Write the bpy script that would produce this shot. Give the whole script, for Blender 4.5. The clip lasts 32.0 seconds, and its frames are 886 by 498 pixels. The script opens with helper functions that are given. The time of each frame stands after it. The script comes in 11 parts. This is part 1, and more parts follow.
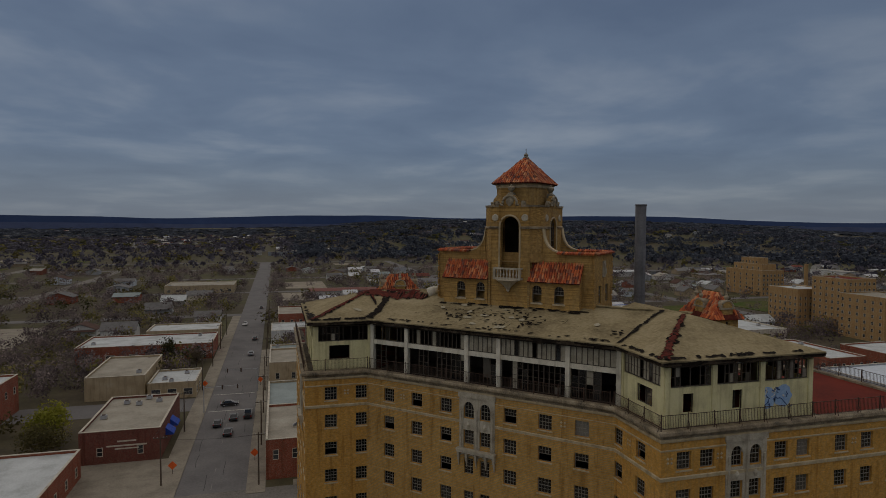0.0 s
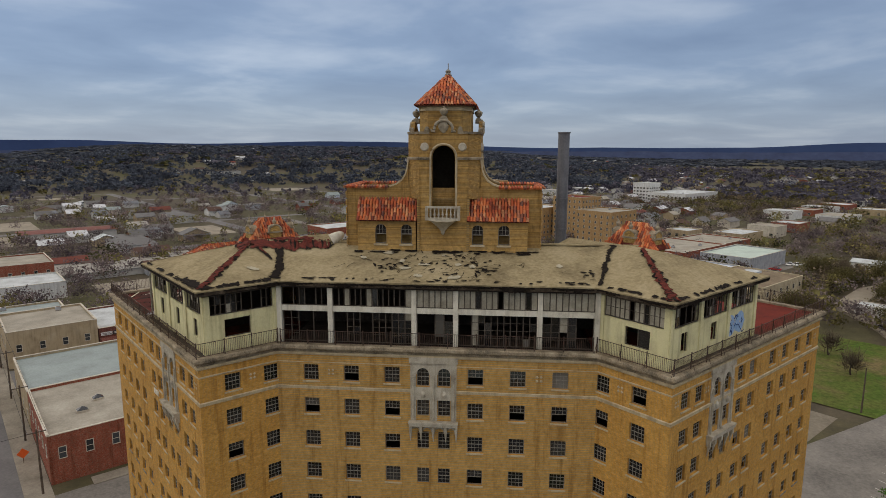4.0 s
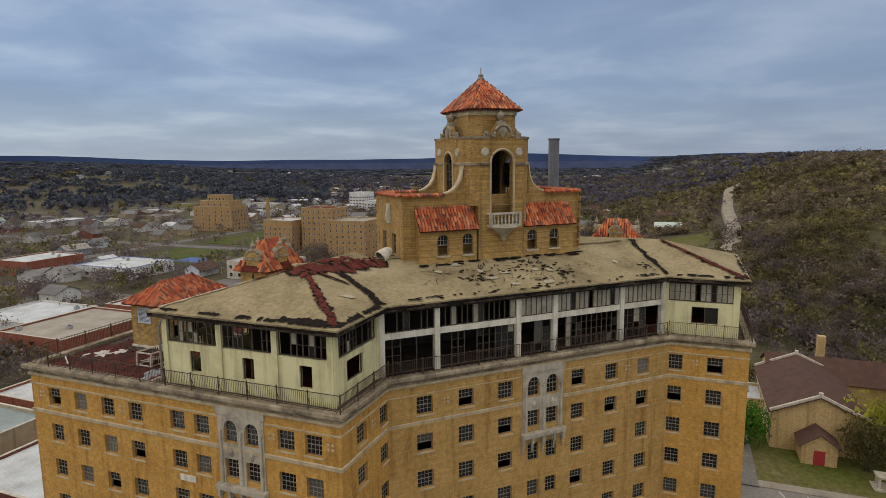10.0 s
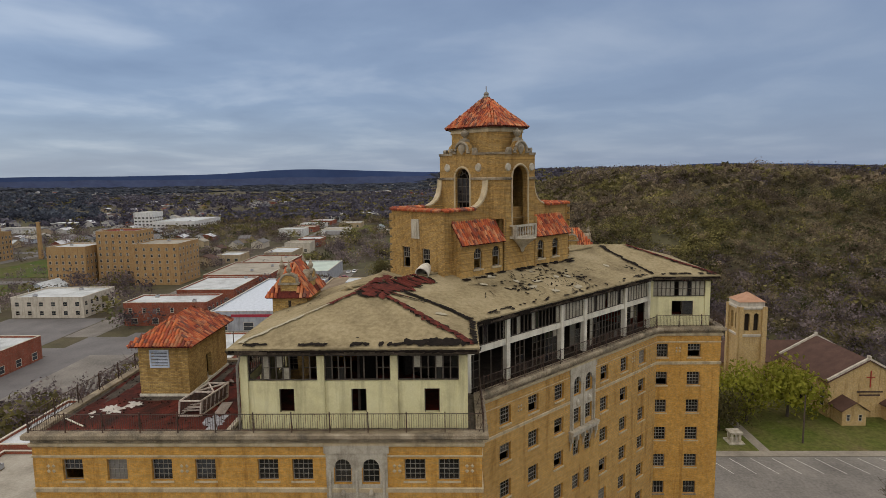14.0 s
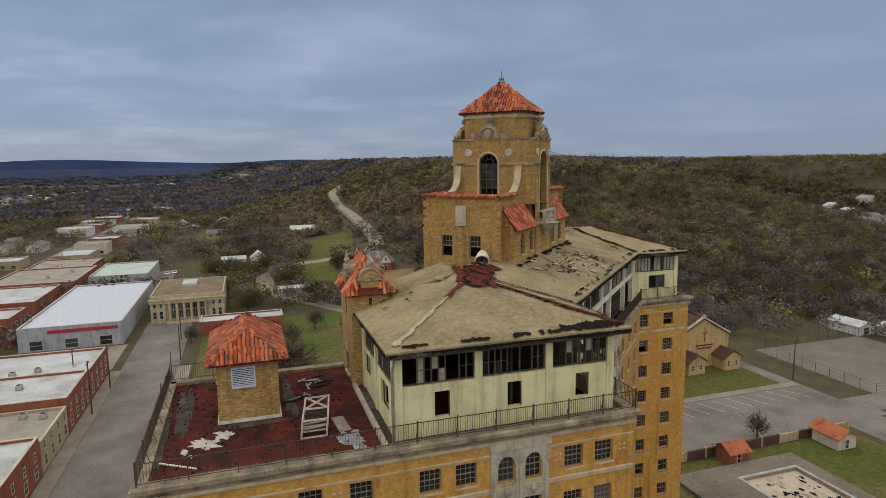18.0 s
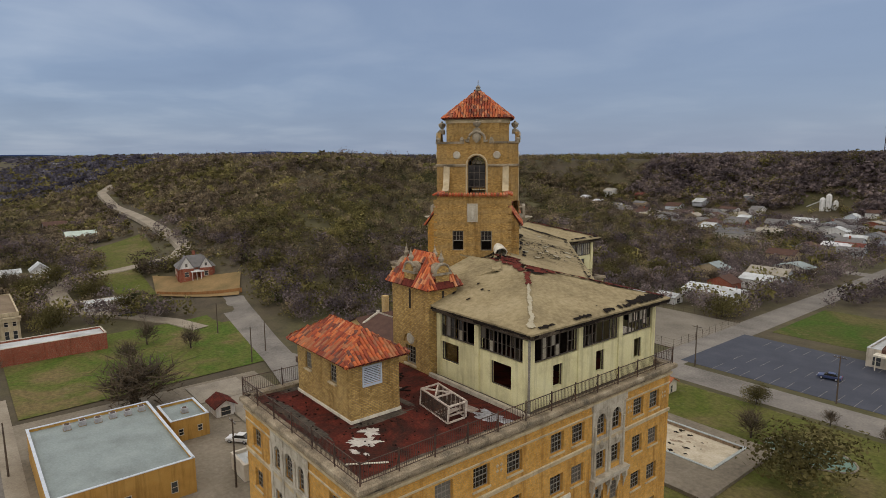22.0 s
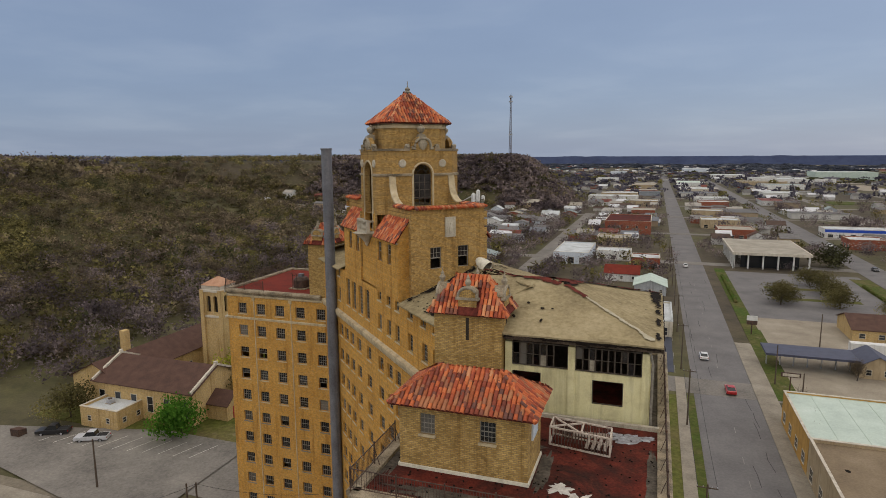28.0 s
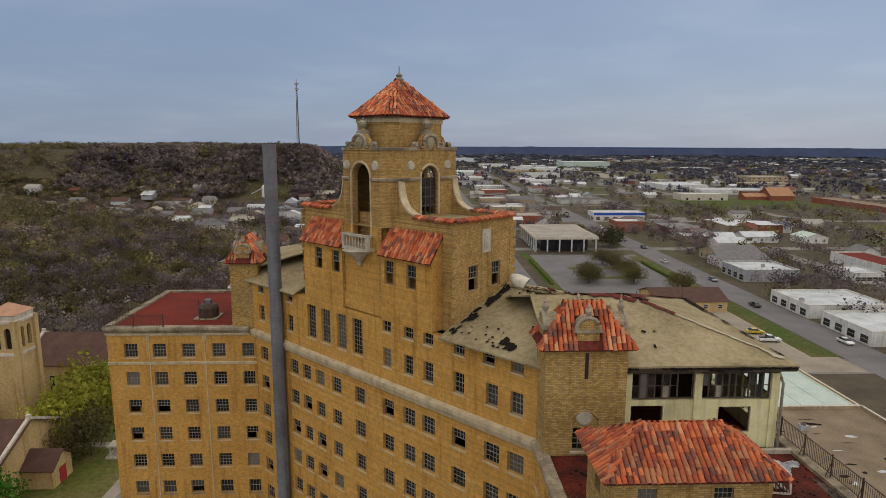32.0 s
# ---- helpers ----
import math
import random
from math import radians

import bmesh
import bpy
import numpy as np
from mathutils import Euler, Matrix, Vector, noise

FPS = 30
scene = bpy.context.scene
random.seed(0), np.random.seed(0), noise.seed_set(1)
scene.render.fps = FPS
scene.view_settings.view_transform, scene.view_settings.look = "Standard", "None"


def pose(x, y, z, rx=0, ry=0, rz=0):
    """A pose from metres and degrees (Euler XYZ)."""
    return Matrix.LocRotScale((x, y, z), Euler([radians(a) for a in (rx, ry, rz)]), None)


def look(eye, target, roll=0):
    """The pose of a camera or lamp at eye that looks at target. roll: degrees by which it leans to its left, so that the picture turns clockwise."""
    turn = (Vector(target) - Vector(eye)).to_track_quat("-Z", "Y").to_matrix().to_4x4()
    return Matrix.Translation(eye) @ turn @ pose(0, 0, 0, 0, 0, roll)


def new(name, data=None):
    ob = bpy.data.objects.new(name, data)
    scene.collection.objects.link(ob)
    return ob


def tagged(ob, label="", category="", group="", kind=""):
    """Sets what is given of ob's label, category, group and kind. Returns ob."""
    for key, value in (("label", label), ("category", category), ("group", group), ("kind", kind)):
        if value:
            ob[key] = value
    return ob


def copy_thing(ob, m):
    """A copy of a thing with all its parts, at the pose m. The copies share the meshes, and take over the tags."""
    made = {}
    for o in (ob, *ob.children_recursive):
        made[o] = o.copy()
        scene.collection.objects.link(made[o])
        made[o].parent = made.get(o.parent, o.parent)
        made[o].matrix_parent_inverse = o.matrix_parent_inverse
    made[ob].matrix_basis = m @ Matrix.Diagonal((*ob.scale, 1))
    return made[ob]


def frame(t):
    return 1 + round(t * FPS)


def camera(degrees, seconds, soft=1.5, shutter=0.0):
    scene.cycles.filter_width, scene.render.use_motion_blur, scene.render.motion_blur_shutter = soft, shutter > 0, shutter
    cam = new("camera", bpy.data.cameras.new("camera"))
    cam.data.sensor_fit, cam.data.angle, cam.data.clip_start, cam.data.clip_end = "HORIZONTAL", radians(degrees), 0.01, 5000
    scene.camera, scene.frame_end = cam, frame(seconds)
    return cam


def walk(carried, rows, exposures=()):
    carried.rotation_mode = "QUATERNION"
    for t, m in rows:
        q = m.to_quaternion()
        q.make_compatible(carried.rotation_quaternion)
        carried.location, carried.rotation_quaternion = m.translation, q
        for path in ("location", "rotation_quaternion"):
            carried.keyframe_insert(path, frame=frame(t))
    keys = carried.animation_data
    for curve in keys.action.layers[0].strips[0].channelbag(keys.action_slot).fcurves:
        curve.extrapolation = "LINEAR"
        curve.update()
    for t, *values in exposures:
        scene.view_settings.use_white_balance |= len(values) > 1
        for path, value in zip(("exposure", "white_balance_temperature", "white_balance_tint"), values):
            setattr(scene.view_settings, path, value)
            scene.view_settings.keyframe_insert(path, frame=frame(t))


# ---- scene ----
cam = camera(72.0, 32.0, 0.65)
METRES, EYE, TILT, LEAN, TURN = 165.0, 49.0, 0.0, 0.0, -15.6
ROWS = [
    (0.0, 0.00193, -0.00189, 0.00007, 0.298, -2.511, -0.285),
    (0.5, -0.00901, 0.01100, 0.00007, -3.820, -4.104, -0.203),
    (1.0, -0.02015, 0.02077, 0.00047, -5.454, -3.959, -0.185),
    (1.5, -0.03255, 0.03098, 0.00086, -9.161, -2.631, -0.166),
    (2.0, -0.04459, 0.04155, 0.00086, -12.162, -3.551, -0.152),
    (2.5, -0.05649, 0.05206, 0.00127, -14.785, -5.288, -0.197),
    (3.0, -0.06869, 0.06192, 0.00168, -17.479, -6.991, -0.220),
    (3.5, -0.07998, 0.07179, 0.00220, -21.167, -8.634, -0.182),
    (5.5, -0.12571, 0.11308, 0.00211, -29.962, -8.729, 0.040),
    (6.0, -0.13716, 0.12356, 0.00158, -32.135, -8.743, 0.130),
    (6.5, -0.14872, 0.13392, 0.00097, -34.895, -8.663, 0.188),
    (7.0, -0.16090, 0.14490, 0.00028, -36.722, -8.617, 0.229),
    (7.5, -0.17283, 0.15562, -0.00009, -39.506, -8.587, 0.272),
    (8.0, -0.18409, 0.16540, -0.00018, -41.155, -8.522, 0.271),
    (8.5, -0.19609, 0.17672, -0.00068, -44.720, -8.495, 0.370),
    (9.0, -0.20749, 0.18788, -0.00099, -47.911, -8.440, 0.434),
    (9.5, -0.21876, 0.19869, -0.00102, -50.655, -8.401, 0.485),
    (10.0, -0.22991, 0.20994, -0.00080, -52.991, -8.305, 0.508),
    (10.5, -0.23974, 0.22165, -0.00077, -55.289, -8.194, 0.485),
    (11.0, -0.24910, 0.23395, -0.00068, -57.769, -8.113, 0.508),
    (11.5, -0.25748, 0.24682, -0.00051, -60.375, -8.027, 0.546),
    (12.0, -0.26561, 0.26076, -0.00003, -62.776, -7.880, 0.576),
    (12.5, -0.27247, 0.27453, 0.00035, -65.168, -7.696, 0.623),
    (13.0, -0.27860, 0.28875, 0.00011, -68.014, -7.552, 0.666),
    (13.5, -0.28396, 0.30369, 0.00029, -70.578, -7.404, 0.712),
    (15.5, -0.29662, 0.36533, -0.00147, -80.247, -6.906, 0.755),
    (16.0, -0.29712, 0.38159, -0.00180, -82.747, -8.033, 0.749),
    (16.5, -0.29674, 0.39761, -0.00195, -84.912, -9.619, 0.749),
    (17.0, -0.29597, 0.41413, -0.00199, -86.967, -10.056, 0.727),
    (17.5, -0.29555, 0.42976, -0.00180, -89.717, -8.485, 0.740),
    (18.0, -0.29509, 0.44594, -0.00136, -92.464, -8.135, 0.735),
    (18.5, -0.29472, 0.46126, -0.00118, -95.021, -8.157, 0.655),
    (19.0, -0.29362, 0.47643, -0.00066, -97.950, -8.326, 0.675),
    (19.5, -0.29332, 0.49247, -0.00002, -100.339, -8.464, 0.655),
    (20.0, -0.29276, 0.50775, 0.00062, -102.446, -8.542, 0.586),
    (20.5, -0.29269, 0.52350, 0.00161, -105.254, -8.644, 0.599),
    (21.0, -0.29197, 0.53872, 0.00170, -108.211, -8.639, 0.575),
    (21.5, -0.29151, 0.55473, 0.00181, -110.825, -8.625, 0.517),
    (22.0, -0.29009, 0.56991, 0.00237, -113.367, -8.632, 0.423),
    (22.5, -0.28764, 0.58500, 0.00285, -115.715, -8.613, 0.391),
    (23.0, -0.28371, 0.60071, 0.00327, -118.366, -8.545, 0.315),
    (23.5, -0.27809, 0.61506, 0.00347, -120.998, -8.563, 0.267),
    (24.0, -0.27062, 0.62935, 0.00308, -123.862, -8.529, 0.237),
    (24.5, -0.26145, 0.64200, 0.00281, -126.507, -8.467, 0.184),
    (25.0, -0.25042, 0.65293, 0.00282, -129.052, -8.488, 0.157),
    (25.5, -0.23717, 0.66193, 0.00400, -132.056, -8.550, 0.164),
    (27.5, -0.17847, 0.67443, 0.00671, -142.827, -8.668, 0.390),
    (28.0, -0.16325, 0.67529, 0.00744, -145.209, -8.758, 0.348),
    (28.5, -0.14795, 0.67530, 0.00809, -147.603, -8.942, 0.326),
    (29.0, -0.13183, 0.67573, 0.00877, -150.158, -9.083, 0.281),
    (29.5, -0.11616, 0.67603, 0.00955, -152.953, -9.239, 0.207),
    (30.0, -0.10003, 0.67658, 0.01019, -155.914, -9.379, 0.159),
    (30.5, -0.08439, 0.67717, 0.01075, -158.635, -9.527, 0.078),
    (31.0, -0.06778, 0.67758, 0.01119, -161.927, -9.659, -0.021),
    (31.5, -0.05183, 0.67797, 0.01190, -164.420, -9.751, -0.107),
    (32.0, -0.03614, 0.67870, 0.01256, -166.270, -9.771, -0.202),
]
walk(cam, [(t, pose(0, 0, EYE, TILT, LEAN, TURN) @ pose(METRES * x, METRES * y, METRES * z, 90 + pitch, roll, yaw)) for t, x, y, z, yaw, pitch, roll in ROWS],
     exposures=[(0.0, -0.62), (0.3, -0.25), (0.6, 0.1), (1.0, 0.27), (2.0, 0.36), (3.5, 0.5), (6.0, 0.63), (13.0, 0.65), (20.0, 0.67), (25.0, 0.69), (32.0, 0.64)])

# ---- world and sun ----
world = bpy.data.worlds.new("overcast_sky")
scene.world = world
world.use_nodes = True
wn, wl = world.node_tree.nodes, world.node_tree.links
wn.clear()
w_out = wn.new("ShaderNodeOutputWorld")
w_bg = wn.new("ShaderNodeBackground")
w_sky = wn.new("ShaderNodeTexSky")
w_sky.sky_type = "NISHITA"
w_sky.sun_disc = False
w_sky.sun_elevation, w_sky.sun_rotation = radians(42), radians(215)
w_tc = wn.new("ShaderNodeTexCoord")
w_sep = wn.new("ShaderNodeSeparateXYZ")
wl.new(w_tc.outputs["Generated"], w_sep.inputs[0])


def w_math(op, a, b=None, c=None):
    n = wn.new("ShaderNodeMath")
    n.operation = op
    for k, v in enumerate((a, b, c)):
        if v is None:
            continue
        if isinstance(v, (int, float)):
            n.inputs[k].default_value = v
        else:
            wl.new(v, n.inputs[k])
    return n.outputs[0]


# a flat cloud deck seen in perspective
w_den = w_math("ADD", w_math("MAXIMUM", w_sep.outputs[2], 0.0), 0.12)
w_cx = w_math("DIVIDE", w_sep.outputs[0], w_den)
w_cy = w_math("DIVIDE", w_sep.outputs[1], w_den)
w_comb = wn.new("ShaderNodeCombineXYZ")
wl.new(w_cx, w_comb.inputs[0])
wl.new(w_cy, w_comb.inputs[1])
w_n1 = wn.new("ShaderNodeTexNoise")
w_n1.inputs["Scale"].default_value, w_n1.inputs["Detail"].default_value, w_n1.inputs["Roughness"].default_value = 0.9, 5.0, 0.52
w_n1.inputs["Distortion"].default_value = 0.25
wl.new(w_comb.outputs[0], w_n1.inputs["Vector"])
w_ramp = wn.new("ShaderNodeValToRGB")
w_ramp.color_ramp.elements[0].position, w_ramp.color_ramp.elements[0].color = 0.33, (0.228, 0.316, 0.495, 1)
w_ramp.color_ramp.elements[1].position, w_ramp.color_ramp.elements[1].color = 0.70, (0.51, 0.60, 0.755, 1)
w_mid = w_ramp.color_ramp.elements.new(0.5)
w_mid.color = (0.295, 0.395, 0.582, 1)
wl.new(w_n1.outputs["Fac"], w_ramp.inputs[0])
# paler band close to the skyline
w_hz = w_math("SUBTRACT", 1.0, w_math("MULTIPLY", w_math("ABSOLUTE", w_sep.outputs[2]), 9.0))
w_north = w_math("MINIMUM", w_math("MAXIMUM", w_math("MULTIPLY_ADD", w_sep.outputs[1], 0.7, 0.6), 0.25), 1.0)
w_hz2 = w_math("MULTIPLY", w_math("MULTIPLY", w_math("MAXIMUM", w_hz, 0.0), 0.55), w_north)
# the deck closes into an even slate grey towards the south
w_even = wn.new("ShaderNodeMixRGB")
w_even.inputs[2].default_value = (0.295, 0.385, 0.57, 1)
wl.new(w_math("MINIMUM", w_math("MAXIMUM", w_math("MULTIPLY_ADD", w_sep.outputs[1], -0.7, 0.3), 0.0), 0.75), w_even.inputs[0])
wl.new(w_ramp.outputs[0], w_even.inputs[1])
w_mix = wn.new("ShaderNodeMixRGB")
w_mix.inputs[2].default_value = (0.42, 0.47, 0.535, 1)
wl.new(w_hz2, w_mix.inputs[0])
wl.new(w_even.outputs[0], w_mix.inputs[1])
# the clear sky's own colour shows faintly through the deck
w_add = wn.new("ShaderNodeMixRGB")
w_add.blend_type = "ADD"
w_add.inputs[0].default_value = 0.02
wl.new(w_mix.outputs[0], w_add.inputs[1])
wl.new(w_sky.outputs[0], w_add.inputs[2])
# the deck is thinner and brighter towards the north-west
w_thin = w_math("ADD", w_math("ADD", w_math("MULTIPLY", w_sep.outputs[1], 0.10), w_math("MULTIPLY", w_sep.outputs[0], -0.06)), 1.06)
w_scale = wn.new("ShaderNodeVectorMath")
w_scale.operation = "SCALE"
wl.new(w_add.outputs[0], w_scale.inputs[0])
wl.new(w_thin, w_scale.inputs["Scale"])
wl.new(w_scale.outputs[0], w_bg.inputs["Color"])
w_bg.inputs["Strength"].default_value = 0.46
wl.new(w_bg.outputs[0], w_out.inputs[0])

sun_data = bpy.data.lights.new("sun", "SUN")
sun_data.energy, sun_data.angle, sun_data.color = 1.56, radians(150), (1.0, 0.825, 0.59)
sun = new("sun", sun_data)
sun.matrix_world = look((-12, 20, 100), (0, 0, 0))

# ---- materials ----


class Mat:
    """A node material with a few short-hands."""

    def __init__(self, name, rough=0.8, metal=0.0, spec=0.3):
        self.m = bpy.data.materials.new(name)
        self.m.use_nodes = True
        self.n, self.l = self.m.node_tree.nodes, self.m.node_tree.links
        self.b = self.n["Principled BSDF"]
        self.b.inputs["Roughness"].default_value = rough
        self.b.inputs["Metallic"].default_value = metal
        self.b.inputs["Specular IOR Level"].default_value = spec
        self.tc = self.n.new("ShaderNodeTexCoord").outputs["Object"]

    def noise(self, scale, detail=5, rough=0.55, stretch=None, dist=0.0):
        vec = self.tc
        if stretch:
            mp = self.n.new("ShaderNodeMapping")
            mp.inputs["Scale"].default_value = stretch
            self.l.new(vec, mp.inputs["Vector"])
            vec = mp.outputs[0]
        t = self.n.new("ShaderNodeTexNoise")
        t.inputs["Scale"].default_value, t.inputs["Detail"].default_value = scale, detail
        t.inputs["Roughness"].default_value, t.inputs["Distortion"].default_value = rough, dist
        self.l.new(vec, t.inputs["Vector"])
        return t.outputs["Fac"]

    def ramp(self, fac, stops):
        r = self.n.new("ShaderNodeValToRGB")
        e = r.color_ramp.elements
        e[0].position, e[0].color = stops[0][0], (*stops[0][1], 1)
        e[1].position, e[1].color = stops[-1][0], (*stops[-1][1], 1)
        for p, c in stops[1:-1]:
            e.new(p).color = (*c, 1)
        self.l.new(fac, r.inputs[0])
        return r.outputs[0]

    def mix(self, fac, a, b, mode="MIX"):
        x = self.n.new("ShaderNodeMixRGB")
        x.blend_type = mode
        for k, v in enumerate((fac, a, b)):
            if isinstance(v, (int, float)):
                x.inputs[k].default_value = v
            elif isinstance(v, tuple):
                x.inputs[k].default_value = (*v, 1)
            else:
                self.l.new(v, x.inputs[k])
        return x.outputs[0]

    def rand(self):
        return self.n.new("ShaderNodeObjectInfo").outputs["Random"]

    def island(self):
        return self.n.new("ShaderNodeNewGeometry").outputs["Random Per Island"]

    def colour(self, c):
        if isinstance(c, tuple):
            self.b.inputs["Base Color"].default_value = (*c, 1)
        else:
            self.l.new(c, self.b.inputs["Base Color"])
        return self

    def bump(self, h, strength=0.3, dist=0.02):
        b = self.n.new("ShaderNodeBump")
        b.inputs["Strength"].default_value, b.inputs["Distance"].default_value = strength, dist
        self.l.new(h, b.inputs["Height"])
        self.l.new(b.outputs[0], self.b.inputs["Normal"])
        return self


def worn(name, base, dark, light, scale=0.6, rough=0.85, grain=14, bump=0.25, streak=True):
    """Weathered masonry, plaster, paint or membrane: large stains, vertical streaks, fine grain."""
    k = Mat(name, rough)
    big = k.ramp(k.noise(scale, 6, 0.6), [(0.3, dark), (0.52, base), (0.75, light)])
    fine = k.noise(grain, 4, 0.6)
    c = k.mix(0.35, big, k.ramp(fine, [(0.3, dark), (0.7, light)]), "MIX")
    if streak:
        st = k.noise(1.0, 4, 0.6, (1.6, 1.6, 0.12))
        c = k.mix(0.5, c, k.ramp(st, [(0.34, (0.5, 0.48, 0.45)), (0.5, (1, 1, 1))]), "MULTIPLY")
    return k.colour(c).bump(fine, bump).m


def brick_mat(name, c1, c2, mortar, dark, size=(0.22, 0.075), blocks=False, joint=0.008):
    k = Mat(name, 0.9)
    # brick courses by height; head joints along both plan axes
    sep = k.n.new("ShaderNodeSeparateXYZ")
    k.l.new(k.tc, sep.inputs[0])
    add = k.n.new("ShaderNodeMath")
    add.operation = "ADD"
    k.l.new(sep.outputs[0], add.inputs[0])
    k.l.new(sep.outputs[1], add.inputs[1])
    comb = k.n.new("ShaderNodeCombineXYZ")
    k.l.new(add.outputs[0], comb.inputs[0])
    k.l.new(sep.outputs[2], comb.inputs[1])
    br = k.n.new("ShaderNodeTexBrick")
    br.inputs["Scale"].default_value = 1.0
    br.inputs["Brick Width"].default_value, br.inputs["Row Height"].default_value = size
    br.inputs["Mortar Size"].default_value = joint
    br.inputs["Color1"].default_value, br.inputs["Color2"].default_value, br.inputs["Mortar"].default_value = (*c1, 1), (*c2, 1), (*mortar, 1)
    k.l.new(comb.outputs[0], br.inputs["Vector"])
    tone = k.ramp(k.noise(0.35, 6, 0.6), [(0.3, dark), (0.6, (1, 1, 1))])
    st = k.ramp(k.noise(1.0, 5, 0.65, (1.3, 1.3, 0.1)), [(0.33, (0.62, 0.56, 0.48)), (0.46, (1, 1, 1))])
    lump = k.ramp(k.noise(3.2, 3, 0.7), [(0.3, (0.70, 0.67, 0.60)), (0.65, (1.1, 1.06, 1.0))])
    c = k.mix(0.9, k.mix(0.8, k.mix(0.7, br.outputs["Color"], tone, "MULTIPLY"), st, "MULTIPLY"), lump, "MULTIPLY")
    if blocks:
        # coarse courses: dark broken joints, with the grooves' shadow lines painted in
        bb = k.n.new("ShaderNodeTexBrick")
        bb.inputs["Scale"].default_value = 1.0
        bb.inputs["Brick Width"].default_value, bb.inputs["Row Height"].default_value = 3.4, 0.82
        bb.inputs["Mortar Size"].default_value, bb.inputs["Mortar Smooth"].default_value = 0.028, 0.8
        bb.inputs["Color1"].default_value, bb.inputs["Color2"].default_value, bb.inputs["Mortar"].default_value = (1, 1, 1, 1), (0.86, 0.84, 0.8, 1), (0.42, 0.38, 0.32, 1)
        k.l.new(comb.outputs[0], bb.inputs["Vector"])
        worn_joint = k.ramp(k.noise(0.7, 4, 0.6), [(0.35, (0.1, 0.1, 0.1)), (0.6, (0.55, 0.55, 0.55))])
        c = k.mix(worn_joint, c, k.mix(1.0, c, bb.outputs["Color"], "MULTIPLY"))
    return k.colour(c).bump(br.outputs["Fac"], -0.25, 0.01).m


M_BRICK = brick_mat("buff_brick", (0.67, 0.372, 0.078), (0.52, 0.28, 0.056), (0.42, 0.31, 0.145), (0.78, 0.72, 0.62))
M_TOWER = brick_mat("rough_buff_brick", (0.58, 0.375, 0.125), (0.36, 0.225, 0.072), (0.32, 0.24, 0.12), (0.66, 0.60, 0.50), (0.26, 0.1), True, 0.014)
M_ROUGH = brick_mat("rough_yellow_brick", (0.60, 0.42, 0.15), (0.34, 0.215, 0.065), (0.30, 0.22, 0.11), (0.72, 0.67, 0.58), (0.26, 0.1), joint=0.016)
M_CREST = worn("grey_cast_stone", (0.33, 0.285, 0.20), (0.14, 0.115, 0.08), (0.46, 0.41, 0.31), 1.6)
M_STONE = worn("cast_stone", (0.47, 0.425, 0.325), (0.24, 0.205, 0.15), (0.62, 0.575, 0.47), 1.2)
M_BAND = worn("stone_band", (0.52, 0.42, 0.25), (0.33, 0.26, 0.16), (0.62, 0.54, 0.38), 1.2)
M_LEDGE = worn("weathered_cornice", (0.28, 0.22, 0.14), (0.03, 0.024, 0.017), (0.56, 0.48, 0.34), 0.9)
M_CREAM = worn("cream_paint", (0.73, 0.68, 0.37), (0.50, 0.45, 0.25), (0.80, 0.76, 0.47), 0.7)
M_CREAMW = worn("white_plaster", (0.74, 0.70, 0.56), (0.45, 0.41, 0.33), (0.82, 0.79, 0.68), 0.9)
M_ROOF = worn("roof_membrane", (0.315, 0.258, 0.142), (0.115, 0.088, 0.046), (0.44, 0.37, 0.23), 0.24, 0.9, 3.4, 0.35, False)
M_TEAR = worn("red_underlay", (0.11, 0.026, 0.02), (0.03, 0.014, 0.012), (0.20, 0.05, 0.034), 2.0, 0.95, 6.0, 0.6, False)
M_DARK = worn("bare_decking", (0.014, 0.011, 0.009), (0.006, 0.005, 0.004), (0.034, 0.026, 0.02), 2.0, 0.95, 6.0, 0.6, False)


def red_roof():
    k = Mat("red_roofing", 0.8)
    red = k.ramp(k.noise(0.9, 6, 0.65), [(0.3, (0.06, 0.017, 0.013)), (0.55, (0.125, 0.026, 0.017)), (0.75, (0.20, 0.046, 0.028))])
    grime = k.ramp(k.noise(0.3, 8, 0.74, None, 0.8), [(0.44, (0, 0, 0)), (0.64, (0.9, 0.9, 0.9))])
    c = k.mix(grime, red, (0.022, 0.017, 0.014))
    fine = k.noise(7, 5, 0.7)
    c = k.mix(0.7, c, k.ramp(fine, [(0.32, (0.45, 0.45, 0.45)), (0.65, (1.25, 1.2, 1.15))]), "MULTIPLY")
    return k.colour(c).bump(fine, 0.5, 0.03).m


M_REDROOF = red_roof()
M_REDCLEAN = worn("new_red_roofing", (0.16, 0.026, 0.016), (0.10, 0.02, 0.014), (0.20, 0.036, 0.022), 0.4, 0.8, 5.0, 0.2, False)
M_STEEL = worn("rusty_steel", (0.06, 0.045, 0.037), (0.025, 0.02, 0.018), (0.16, 0.08, 0.045), 3.0, 0.7, 20, 0.2, False)
M_SASH = worn("old_sash_paint", (0.23, 0.21, 0.17), (0.10, 0.085, 0.065), (0.36, 0.335, 0.28), 3.0, 0.7, 20, 0.2, False)
M_DARKSASH = worn("dark_sash", (0.075, 0.06, 0.045), (0.03, 0.024, 0.018), (0.15, 0.125, 0.095), 3.0, 0.7, 20, 0.2, False)
# near-black that puts the dimness of unlit interiors into the colour
M_UNLIT = worn("dim_interior", (0.042, 0.034, 0.028), (0.02, 0.016, 0.013), (0.075, 0.062, 0.05), 0.8, 0.95, 6, 0.2, False)
